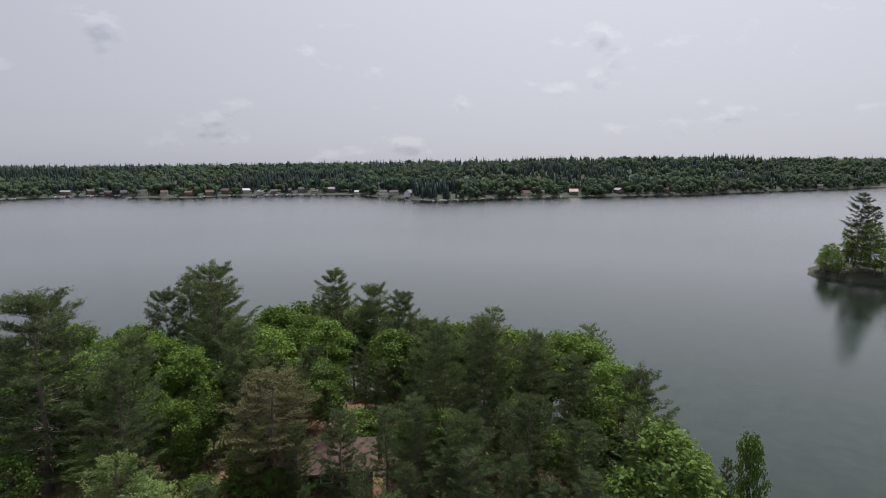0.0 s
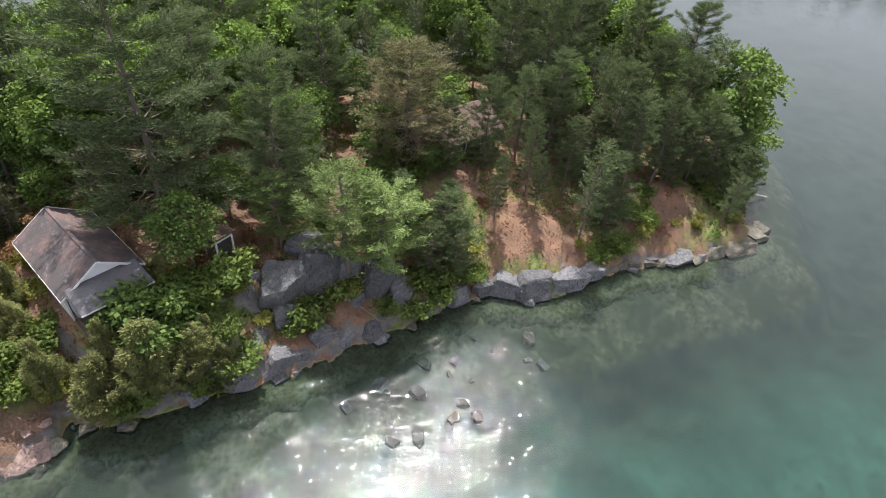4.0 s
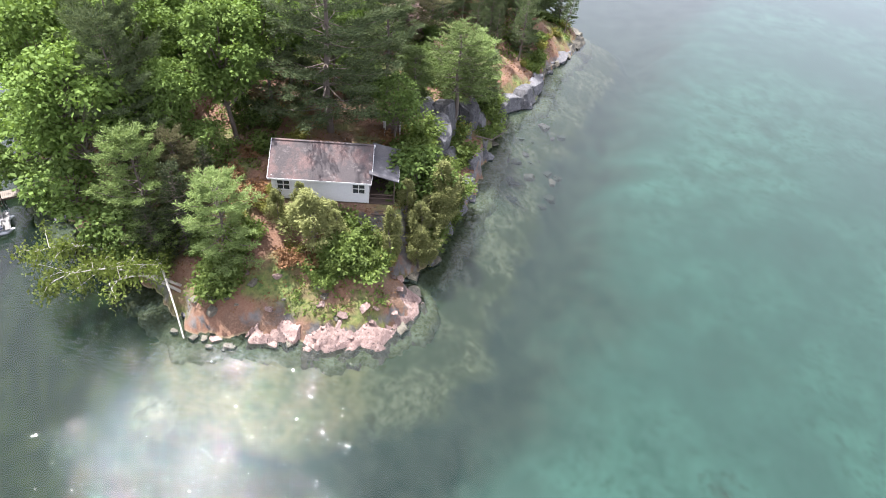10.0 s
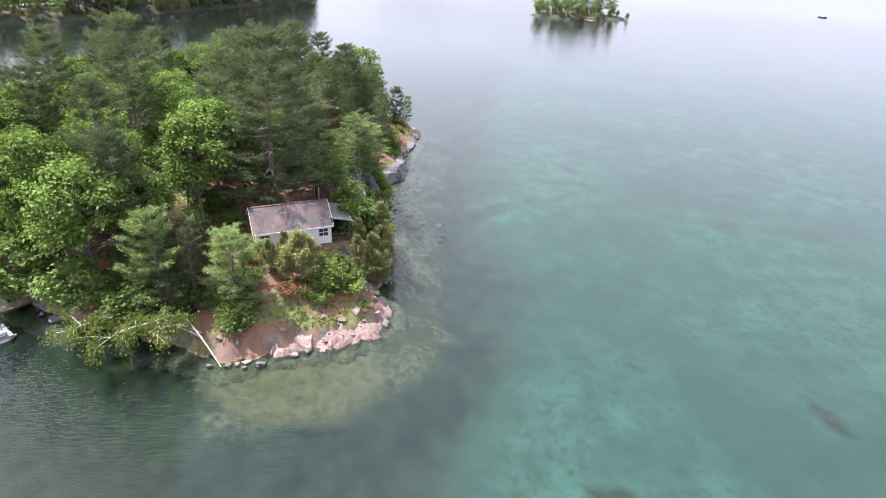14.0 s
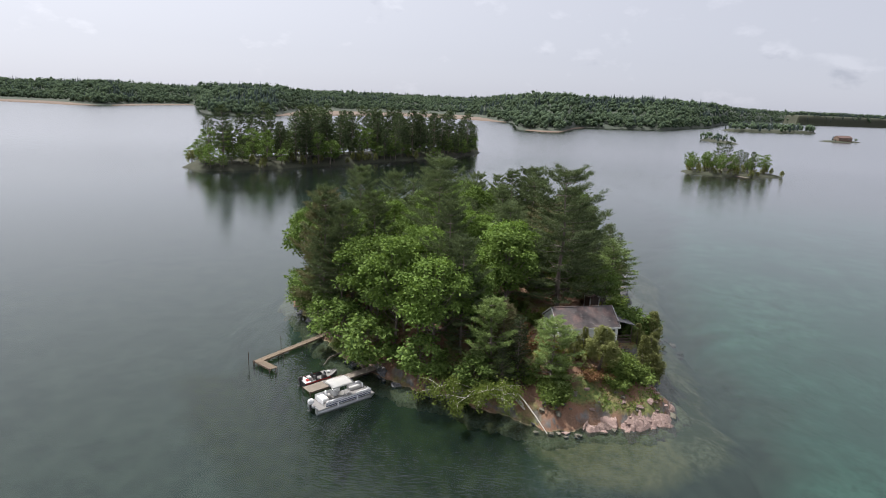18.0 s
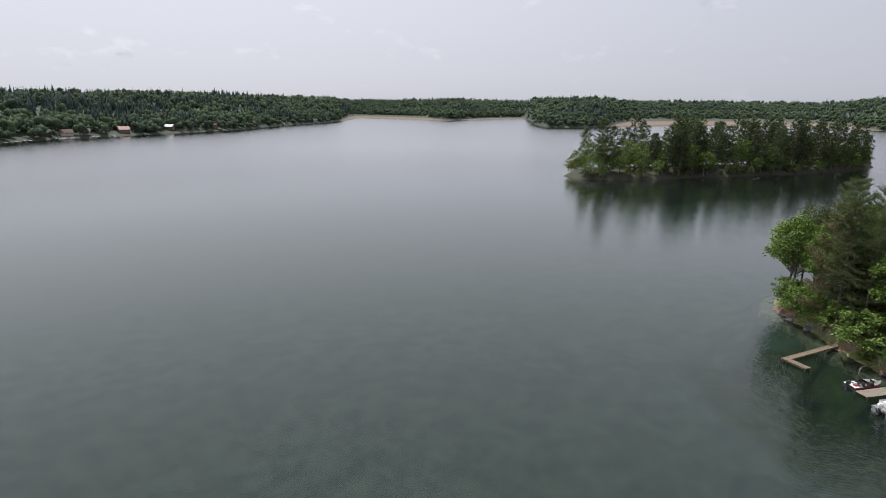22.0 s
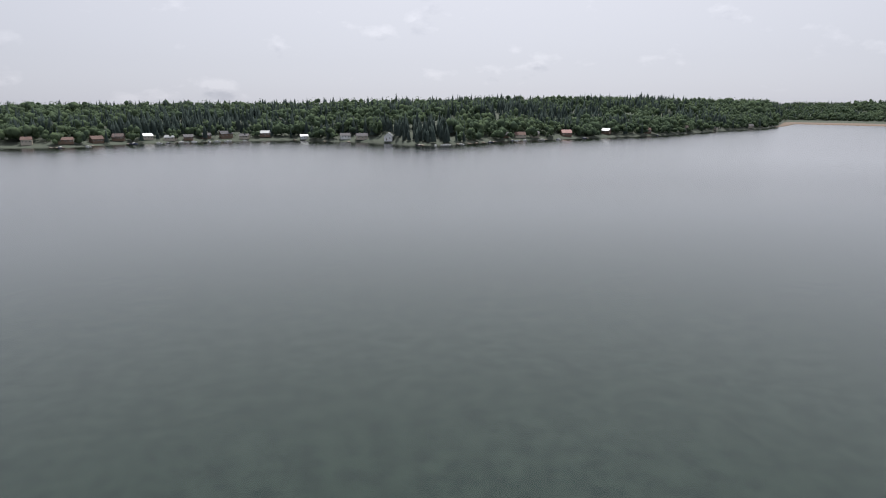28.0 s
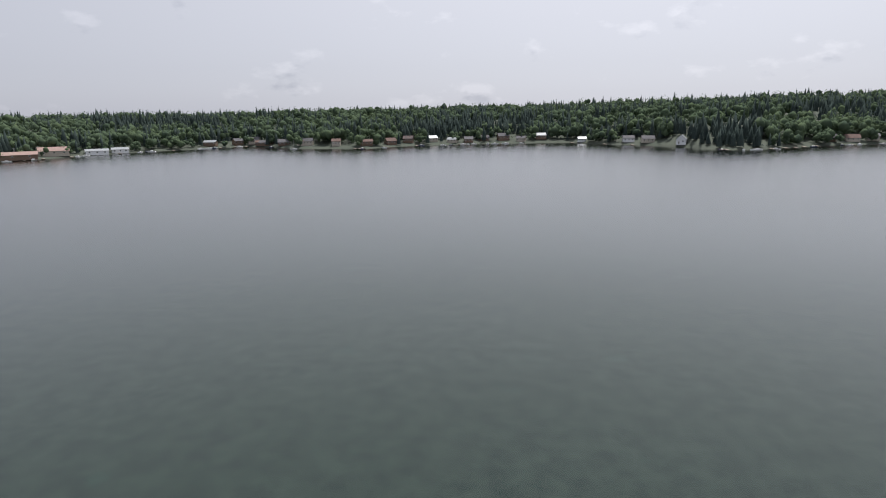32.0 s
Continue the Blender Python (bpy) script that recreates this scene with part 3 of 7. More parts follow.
def lakebed_height(x, y):
    edge = np.interp(x, BANK_X, BANK_Y)
    into = edge - y
    into = into + 3.0 * wobble(x, y, 0.12, 4) + 1.5 * wobble(x, y, 0.31, 8)
    bank = -3.6 - 4.2 * smooth(2, -9, into) - 4.0 * smooth(110, 210, into) - 4.0 * smooth(90, 240, x) - 5.0 * smooth(-75, -140, x)
    d = np.maximum(-inside_distance(x, y, SHORE), 0)
    slope = 0.3 - 0.2 * smooth(-46, -56, x) * smooth(70, 62, y)
    near = -0.2 - slope * d - 0.012 * d ** 2 - 0.8 * np.maximum(d - 9, 0) - 3.0 * (d <= 0)
    return np.maximum(np.maximum(bank, near), -9.0) + 0.15 * wobble(x, y, 0.5, 7) - 0.25


ground_ob = link_mesh("ground", grid_mesh("ground", -66, 50, 34, 111, 0.45, island_height), M_GROUND)
tagged(ground_ob, "wooded granite island ground with rusty needle litter", "ground", "", "structure")
bed = link_mesh("lakebed", grid_mesh("lakebed", -220, 280, -230, 190, 2.2, lakebed_height), M_BED)
co = np.empty(len(bed.data.vertices) * 3, dtype=np.float32)
bed.data.vertices.foreach_get("co", co)
bx, by = co[0::3].astype(float), co[1::3].astype(float)
b_in = np.interp(bx, BANK_X, BANK_Y) - by
masks = {"bank": smooth(-9, 9, b_in) * smooth(230, 100, b_in) * smooth(240, 110, bx) * smooth(-130, -85, bx) * 0.9,
         "stones": smooth(12, 3, -inside_distance(bx, by, SHORE)) * 0.95 * smooth(66, 60, by),
         "weedbed": np.max([smooth(1.5, 0.5, np.hypot((bx - cx) / rx, (by - cy) / ry)) for cx, cy, rx, ry in ((-72.1, 26.3, 3.0, 2.2), (-73.2, 9, 1.4, 2.0), (-62, 1, 2.6, 1.2), (-69.9, 33.5, 0.7, 0.7), (-68.7, 26, 0.9, 0.8))], axis=0),
         "flat": smooth(1.25, 0.55, np.hypot((bx + 57.5) / 6.5, (by - 54) / 9.5)) * 0.95,
         "cove": smooth(26, 14, -inside_distance(bx, by, SHORE)) * 0.95 * smooth(59, 66, by) * smooth(-30, -40, bx)}
for key, values in masks.items():
    bed.data.attributes.new(key, "FLOAT", "POINT").data.foreach_set("value", values.astype(np.float32))
tagged(bed, "pale marl bank and dark weedy lake bottom", "lakebed", "", "structure")
deep = link_mesh("deep_lakebed", np_mesh("deep_lakebed", [(-4800, -4800, -9.6), (4800, -4800, -9.6), (4800, 4800, -9.6), (-4800, 4800, -9.6)], [(0, 1, 2, 3)]), M_BED)
tagged(deep, "dark silty bottom of the open lake", "lakebed", "", "structure")
water = link_mesh("water", np_mesh("water", [(-4800, -4800, 0), (4800, -4800, 0), (4800, 4800, 0), (-4800, 4800, 0)], [(0, 1, 2, 3)]), M_WATER)
tagged(water, "calm grey-green lake water with fine ripples", "water", "", "structure")


# ---- trees ----
def rot_frames(d, rng):
    """Two unit vectors across each direction, turned at random."""
    d = d / np.maximum(np.linalg.norm(d, axis=1, keepdims=True), 1e-6)
    r = rng.normal(size=d.shape)
    u = np.cross(d, r)
    u /= np.maximum(np.linalg.norm(u, axis=1, keepdims=True), 1e-6)
    return d, u


def blades(c, d, L, W, rng, sag=0.0):
    """Pointed leaf quads: base at c, along d."""
    d, u = rot_frames(d, rng)
    n = len(c)
    L = L * rng.uniform(0.6, 1.3, (n, 1))
    W = W * rng.uniform(0.6, 1.3, (n, 1))
    tip = c + d * L
    tip[:, 2] -= sag * L[:, 0]
    mid = c + d * L * 0.5
    V = np.stack([c, mid + u * W * 0.5, tip, mid - u * W * 0.5], 1).reshape(-1, 3)
    i = np.arange(n)[:, None] * 4
    return V, np.concatenate([i, i + 1, i + 2, i + 3], 1)


def tube(path, radii, n=6):
    """Vertices and faces of a tapered tube along a path."""
    path = np.asarray(path, float)
    k = len(path)
    t = np.gradient(path, axis=0)
    t /= np.maximum(np.linalg.norm(t, axis=1, keepdims=True), 1e-6)
    ref = np.array([0.31, 0.95, 0.1])
    u = np.cross(t, ref)
    u /= np.maximum(np.linalg.norm(u, axis=1, keepdims=True), 1e-6)
    v = np.cross(t, u)
    a = np.linspace(0, 2 * np.pi, n, endpoint=False)
    V = path[:, None] + np.asarray(radii)[:, None, None] * (np.cos(a)[None, :, None] * u[:, None] + np.sin(a)[None, :, None] * v[:, None])
    F = []
    for i in range(k - 1):
        for j in range(n):
            F.append((i * n + j, i * n + (j + 1) % n, (i + 1) * n + (j + 1) % n, (i + 1) * n + j))
    return V.reshape(-1, 3), F


def wood_mesh(name, tubes):
    V, F, o = [], [], 0
    for path, radii, n in tubes:
        v, f = tube(path, radii, n)
        V.append(v)
        F += [tuple(a + o for a in q) for q in f]
        o += len(v)
    return np_mesh(name, np.concatenate(V), F, True)


def pine_meshes(seed, h=18.0, bare=0.22, spread=3.6, levels=20, per=(4, 7), tufts=6, needles=17, up=0.12, shape=1.0, L=0.44, W=0.1, plume=1.0):
    """A white pine: whorls of level limbs, each with flat plumes of needles."""
    rng = np.random.default_rng(seed)
    lean = rng.normal(0, 0.25, 2)
    zs = np.linspace(0, h, 9)
    spine = np.stack([lean[0] * (zs / h) ** 2 + 0.1 * np.sin(zs * 0.6 + seed), lean[1] * (zs / h) ** 2 + 0.1 * np.cos(zs * 0.5 + seed), zs], 1)
    tubes = [(spine, 0.24 * (h / 18) * (1 - 0.93 * zs / h) + 0.012, 8)]
    cs, ds = [], []
    for i in range(levels):
        f = (i + rng.uniform(-0.35, 0.35)) / (levels - 1)
        f = min(max(f, 0.0), 1.0)
        z = h * (bare + (0.985 - bare) * f)
        prof = (np.sin(np.pi * min(1, 0.18 + 0.95 * (1 - f) ** shape * 0.86 + 0.02)) * 0.35 + (1 - f) ** 0.75 * 0.8) + 0.07
        base = np.array([np.interp(z, zs, spine[:, k]) for k in range(3)])
        nb = rng.integers(*per)
        a0 = rng.uniform(0, 6.3)
        for b in range(nb):
            a = a0 + 6.283 * b / nb + rng.normal(0, 0.3)
            ln = spread * prof * rng.uniform(0.45, 1.2)
            if ln < 0.25:
                ln = 0.25
            out = np.array([np.cos(a), np.sin(a), 0])
            s = np.linspace(0, 1, 4)
            rise = (up + 0.5 * f) * ln
            pth = base + out * (ln * s)[:, None] + np.array([0, 0, 1]) * (rise * s ** 1.4 - 0.10 * ln * np.sin(np.pi * s))[:, None]
            tubes.append((pth, np.array([0.055, 0.04, 0.026, 0.01]) * (0.5 + 0.8 * (1 - f)), 4))
            nt = max(2, int(tufts * (0.5 + ln / spread)))
            side = np.array([-out[1], out[0], 0])
            for k in range(nt):
                q = 0.3 + 0.72 * (k + rng.uniform(0, 1)) / nt
                c = np.array([np.interp(q, s, pth[:, m]) for m in range(3)])
                c = c + side * rng.normal(0, 0.16 * ln * (1.15 - q * 0.6)) + np.array([0, 0, rng.normal(0.05, 0.09)])
                cs.append(c)
                ds.append(out * 0.8 + side * rng.normal(0, 0.5) + np.array([0, 0, 0.3 + 0.5 * f]))
    for k in range(6):
        cs.append(spine[-1] + np.array([0, 0, -0.28 * k]))
        ds.append(np.array([0, 0, 1.0]))
    cs, ds = np.array(cs), np.array(ds)
    n = len(cs)
    # each tuft is a flat plume: needles fan out of a short twig, thicker towards its end
    ds /= np.linalg.norm(ds, axis=1, keepdims=True)
    q = rng.uniform(0, 1, (n, needles, 1)) ** 0.7
    tw = rng.uniform(0.45, 0.95, (n, 1, 1)) * plume
    C = (cs[:, None] + ds[:, None] * q * tw + rng.normal(0, 1, (n, needles, 3)) * np.array([0.15, 0.15, 0.045]) * plume).reshape(-1, 3)
    D = np.repeat(ds, needles, 0) + rng.normal(0, 0.7, (n * needles, 3)) * np.array([1, 1, 0.55])
    V, F = blades(C, D, L, W, rng)
    return wood_mesh("trunk", tubes), np_mesh("crown", V, F)


def leafy_meshes(seed, h=15.0, bare=0.28, rx=3.9, lobes=40, leaves=9500, L=0.38, W=0.3, trunk_r=0.22, squash=1.0):
    """A broadleaf tree: forked limbs and a crown of leafy lobes."""
    rng = np.random.default_rng(seed)
    zs = np.linspace(0, h * 0.62, 6)
    spine = np.stack([0.25 * np.sin(zs * 0.35 + seed), 0.25 * np.cos(zs * 0.4 + seed), zs], 1)
    tubes = [(spine, trunk_r * (1 - 0.75 * zs / zs[-1]) + 0.02, 8)]
    cz, rz = h * (bare + 1) / 2, h * (1 - bare) / 2
    cen, rad = [], []
    for i in range(lobes):
        a = 2.399963 * i + rng.normal(0, 0.3)
        u = 1 - 1.75 * (i + 0.5) / lobes
        r = math.sqrt(max(0, 1 - u * u))
        k = rng.uniform(0.45, 0.95)
        c = np.array([rx * r * k * np.cos(a), rx * r * k * np.sin(a), cz + rz * 0.86 * u * rng.uniform(0.85, 1.05) * squash])
        cen.append(c)
        rad.append(rng.uniform(0.15, 0.4) * rx * (0.8 + 0.25 * r))
        st = np.array([np.interp(min(zs[-1], max(h * 0.22, c[2] * 0.62)), zs, spine[:, k2]) for k2 in range(3)])
        md = (st + c) / 2 + np.array([0, 0, -0.1 * rx])
        tubes.append((np.array([st, md, c]), np.array([0.08, 0.05, 0.015]) * (trunk_r / 0.22), 4))
    cen, rad = np.array(cen), np.array(rad)
    w = rad ** 2 / np.sum(rad ** 2)
    pick = rng.choice(lobes, leaves, p=w)
    dirs = rng.normal(size=(leaves, 3))
    dirs /= np.linalg.norm(dirs, axis=1, keepdims=True)
    dirs[:, 2] = np.where(dirs[:, 2] < -0.25, -dirs[:, 2] * 0.7, dirs[:, 2])
    # twig-sized clusters inside each lobe
    cl = np.round(dirs * 2.6) / 2.6
    dirs = 0.45 * dirs + 0.55 * cl
    C = cen[pick] + dirs * (rad[pick] * rng.uniform(0.4, 1.18, leaves))[:, None] + rng.normal(0, 0.09, (leaves, 3))
    D = dirs * 0.6 + rng.normal(0, 0.8, (leaves, 3))
    D[:, 2] *= 0.45
    V, F = blades(C, D, L, W, rng, 0.25)
    return wood_mesh("trunk", tubes), np_mesh("crown", V, F)


def cedar_meshes(seed, h=7.0, r=1.7, sprays=8500, L=0.22, W=0.06):
    """A dense, upright cedar, bushy to the ground, of fan-like sprays."""
    rng = np.random.default_rng(seed)
    zs = np.linspace(0, h * 0.97, 6)
    spine = np.stack([0.12 * np.sin(zs + seed), 0.12 * np.cos(zs * 0.8 + seed), zs], 1)
    tubes = [(spine, 0.12 * (1 - 0.92 * zs / zs[-1]) + 0.01, 6)]
    cols = 34
    a = rng.uniform(0, 6.283, cols)
    f0 = rng.uniform(0.0, 0.8, cols)
    k = rng.integers(0, cols, sprays)
    s = rng.uniform(0, 1, sprays) ** 0.8
    f = f0[k] + s * (0.14 + 0.22 * (1 - f0[k]))
    f = np.minimum(f, 1.0)
    rad = r * (1 - f) ** 0.75 * (0.45 + 0.65 * s) * (0.8 + 0.4 * np.sin(k * 2.4))
    an = a[k] + rng.normal(0, 0.22, sprays)
    C = np.stack([rad * np.cos(an), rad * np.sin(an), 0.25 + f * (h - 0.3)], 1) + rng.normal(0, 0.07, (sprays, 3))
    D = np.stack([np.cos(an) * 0.9, np.sin(an) * 0.9, np.full(sprays, 0.35)], 1) + rng.normal(0, 0.45, (sprays, 3))
    for j in range(0, cols, 2):
        zb = f0[j] * h
        tubes.append((np.array([[0, 0, zb * 0.95 + 0.1], [0.5 * r * (1 - f0[j]) * np.cos(a[j]), 0.5 * r * (1 - f0[j]) * np.sin(a[j]), zb + 0.2]]), np.array([0.03, 0.012]), 4))
    V, F = blades(C, D, L, W, rng)
    return wood_mesh("trunk", tubes), np_mesh("crown", V, F)


def shrub_meshes(seed, h=1.4, r=1.2, leaves=900, L=0.24, W=0.15):
    rng = np.random.default_rng(seed)
    st = 9
    tubes, C, D = [], [], []
    per = leaves // st
    for i in range(st):
        a = 6.283 * i / st + rng.normal(0, 0.3)
        e = np.array([np.cos(a) * r * rng.uniform(0.3, 0.8), np.sin(a) * r * rng.uniform(0.3, 0.8), h * rng.uniform(0.55, 0.95)])
        tubes.append((np.array([[0, 0, 0], e * 0.5 + np.array([0, 0, 0.12]), e]), np.array([0.025, 0.016, 0.006]), 4))
        q = rng.uniform(0.35, 1.05, (per, 1))
        C.append(e * q + rng.normal(0, 0.17 * r, (per, 3)) * np.array([1, 1, 0.7]))
        D.append(rng.normal(0, 1, (per, 3)) * np.array([1, 1, 0.6]) + e * 0.3)
    C = np.concatenate(C)
    C[:, 2] = np.maximum(C[:, 2], 0.03)
    V, F = blades(C, np.concatenate(D), L, W, rng, 0.15)
    return wood_mesh("stem", tubes), np_mesh("foliage", V, F)


def kind_of_tree(name, label, category, bark, leaf, makers, names=("trunk", "crown")):
    vs = []
    for wood, crown in makers:
        wood.materials.append(bark)
        crown.materials.append(leaf)
        vs.append((wood, crown))
    return dict(name=name, label=label, category=category, variants=vs, parts=names)


def recolour(kind, label, leaf, bark=None):
    """The same shapes with other leaves."""
    vs = []
    for w, c in kind["variants"]:
        c2 = c.copy()
        c2.materials.clear()
        c2.materials.append(leaf)
        w2 = w
        if bark:
            w2 = w.copy()
            w2.materials.clear()
            w2.materials.append(bark)
        vs.append((w2, c2))
    return dict(kind, variants=vs, label=label)


DENSE = dict(levels=15, per=(5, 7), tufts=10, needles=50, L=0.33, W=0.06, up=0.06, plume=1.15)
PINE = kind_of_tree("pine_tree", "tall white pine with feathery level limbs", "tree", M_BARK, M_PINE,
                    [pine_meshes(11, spread=4.3, bare=0.13, **DENSE), pine_meshes(12, spread=4.8, bare=0.12, **DENSE), pine_meshes(13, spread=3.9, bare=0.2, **DENSE), pine_meshes(14, spread=5.0, bare=0.13, **DENSE)])
INNERP = kind_of_tree("pine_tree", "pine standing inside the wood", "tree", M_BARK, M_PINE,
                      [pine_meshes(15, spread=4.2, bare=0.25, levels=16, tufts=5, needles=9, L=0.6, W=0.15), pine_meshes(16, spread=3.6, bare=0.3, levels=16, tufts=5, needles=9, L=0.6, W=0.15)])
SLIM = kind_of_tree("pine_tree", "slim ragged pine with a bare lower trunk", "tree", M_BARK, M_PINE,
                    [pine_meshes(21, spread=3.0, bare=0.35, levels=14, needles=30, L=0.36, W=0.075), pine_meshes(22, spread=2.8, bare=0.28, levels=15, needles=30, L=0.36, W=0.075)])
YOUNG = kind_of_tree("pine_tree", "young light-green pine bushy to the ground", "tree", M_BARK, M_PINE2,
                     [pine_meshes(31, 8, 0.04, 2.3, 12, (5, 8), 10, 34, 0.14, L=0.22, W=0.045, plume=0.6), pine_meshes(32, 8, 0.06, 2.4, 11, (5, 7), 10, 34, 0.18, L=0.22, W=0.045, plume=0.6)])
LIGHTP = recolour(SLIM, "thin light-green pine on the rock cliff", M_PINE2)
GREY = recolour(PINE, "tall pine with thin grey-brown needles", M_PINE3)
GREENP = recolour(YOUNG, "young dark-green pine on the slope", M_PINE)
SPRUCE = kind_of_tree("spruce_tree", "small dark pointed spruce", "tree", M_BARK, M_SPRUCE,
                      [pine_meshes(41, 7, 0.05, 1.25, 20, (5, 8), 4, 16, -0.15, L=0.2, W=0.055, plume=0.4)])
MAPLE = kind_of_tree("maple_tree", "broad bright-green maple in full leaf", "tree", M_BARK, M_LEAF,
                     [leafy_meshes(51), leafy_meshes(52, rx=4.6, lobes=44), leafy_meshes(53, rx=3.7, lobes=34, leaves=8000), leafy_meshes(54, rx=4.3, lobes=40, bare=0.18)])
INNERM = kind_of_tree("maple_tree", "maple standing inside the wood", "tree", M_BARK, M_LEAF2,
                      [leafy_meshes(55, leaves=3400, L=0.5, W=0.36), leafy_meshes(56, rx=4.3, leaves=3400, L=0.5, W=0.36)])
OAK = recolour(MAPLE, "dark-green broadleaf tree among pines", M_LEAF2)
CEDAR = kind_of_tree("cedar_tree", "bushy olive-green cedar by the water", "tree", M_BARK, M_CEDAR,
                     [cedar_meshes(61), cedar_meshes(62, r=2.1), cedar_meshes(63, 6.5, 1.5)])
SMALL = kind_of_tree("small_tree", "small leafy tree under the larger crowns", "tree", M_BARK, M_LEAF2,
                     [leafy_meshes(91, 5.0, 0.06, 2.3, 30, 2700, 0.28, 0.2, 0.09), leafy_meshes(92, 5.0, 0.1, 2.0, 26, 2400, 0.28, 0.2, 0.09)])
SHRUB = kind_of_tree("shrub", "low leafy green shrub on the slope", "shrub", M_BARK, M_SHRUB, [shrub_meshes(71), shrub_meshes(72, 1.1, 1.5), shrub_meshes(73, 1.9, 1.1)], ("stem", "foliage"))
SHRUBY = recolour(SHRUB, "low yellow-green shrub on dry ground", M_SHRUBY)
RUST = recolour(SHRUB, "low shrub with rusty brown leaves", M_RUST)


def plant(kind, x, y, top=None, height=None, nominal=18.0, wide=1.0, group="", z=None, rng=random, lean=(0, 0), label=""):
    """One tree of a kind: its top at a height over the lake, or so tall."""
    z = gh(x, y) - 0.12 if z is None else z
    hh = height if height else top - z
    w, c = rng.choice(kind["variants"])
    s = hh / nominal
    e = new(kind["name"])
    e.location = (x, y, z)
    e.rotation_euler = (radians(lean[0]), radians(lean[1]), rng.uniform(0, 6.28))
    e.scale = (s * wide, s * wide, s)
    e.empty_display_size = 0.5
    for nm, me in zip(kind["parts"], (w, c)):
        o = new(nm, me)
        o.parent = e
    return tagged(e, label or kind["label"], kind["category"], group)


# ---- far land: shores by bearing from a point in the lake ----
CX, CY = -60.0, 100.0
COAST = [(-900, 420), (-640, 560), (-560, 632), (-537, 691), (-516, 749), (-487, 780), (-445, 834), (-370, 777), (-300, 764), (-270, 805), (-205, 830), (-150, 840),
         (-100, 838), (-65, 787), (-37, 768), (-14, 728), (-11, 703), (9, 691), (33, 696), (61, 711), (104, 739), (160, 755), (240, 770), (360, 805),
         (440, 850), (580, 930), (690, 970), (900, 1110), (1050, 1230), (1048, 1048), (1005, 945), (1180, 930), (1471, 943), (928, 635), (837, 565), (873, 518),
         (1000, 470), (1320, 300), (1159, 71), (814, 63), (772, 24), (780, -1), (933, -29), (1059, -71), (1081, -142), (1131, -230), (1500, -425), (2400, -800), (3600, -1500), (4000, -2400)]
ang = np.array([math.atan2(y - CY, x - CX) for x, y in COAST])
rad_ = np.array([math.hypot(x - CX, y - CY) for x, y in COAST])
order = np.argsort(ang)
ang, rad_ = ang[order], rad_[order]


def coast_r(a):
    return np.interp(a, ang, rad_)


def marsh_depth(a):
    d = np.degrees(a)
    m = 260 * smooth(36.5, 39, d) * smooth(48, 46, d) + 120 * smooth(28.6, 29.6, d) * smooth(36, 34, d) + 430 * smooth(-1, 4, d) * smooth(22, 19, d) + 25 * smooth(-9, -8, d) * smooth(-3, -4, d)
    return m


def hill(a, s):
    d = np.degrees(a)
    top = np.interp(d, [-60, -20, -10, 5, 25, 45, 60, 80, 100, 125, 150], [54, 56, 52, 45, 45, 42, 41, 37, 31, 25, 22])
    f = np.maximum(s - marsh_depth(a), 0)
    return top * (1 - np.exp(-f / 170)) * (1 + 0.12 * wobble(d, s, 0.5, 2) + 0.1 * wobble(d * 8, s, 0.012, 5)) + 0.5 * smooth(0, 2, s) - 0.1


TH = np.radians(np.linspace(-33, 150, 520))
SS = np.array([-6, 0, 3, 8, 20, 40, 70, 110, 160, 220, 300, 400, 520, 700, 1000])
A2, S2 = np.meshgrid(TH, SS)
R2 = coast_r(A2) + S2
Z2 = np.where(S2 < 0, -1.5, hill(A2, S2))
V = np.stack([CX + R2 * np.cos(A2), CY + R2 * np.sin(A2), Z2], -1).reshape(-1, 3)
na = len(TH)
i0 = (np.arange(len(SS) - 1)[:, None] * na + np.arange(na - 1)[None]).ravel()
land = link_mesh("land", np_mesh("land", V, np.stack([i0, i0 + na, i0 + na + 1, i0 + 1], -1), True), M_LAND)
tagged(land, "wooded mainland shore rising to low hills", "shore", "", "structure")

# reed marsh along the flat bays
ms = np.array([-2, 0, 0.33, 0.66, 1.0])
A3, S3 = np.meshgrid(TH, ms)
D3 = np.where(S3 > 0, S3 * marsh_depth(A3), S3 * 2)
R3 = coast_r(A3) + D3
Z3 = np.where(S3 < 0, -1.0, np.where(marsh_depth(A3) > 8, 1.1 + 0.25 * wobble(R3, A3 * 300, 0.05, 3), -1.2))
V = np.stack([CX + R3 * np.cos(A3), CY + R3 * np.sin(A3), Z3], -1).reshape(-1, 3)
i0 = (np.arange(len(ms) - 1)[:, None] * na + np.arange(na - 1)[None]).ravel()
marsh = link_mesh("marsh", np_mesh("marsh", V, np.stack([i0, i0 + na, i0 + na + 1, i0 + 1], -1)), M_MARSH)
tagged(marsh, "flat reddish-brown reed marsh along the bay", "marsh", "", "structure")


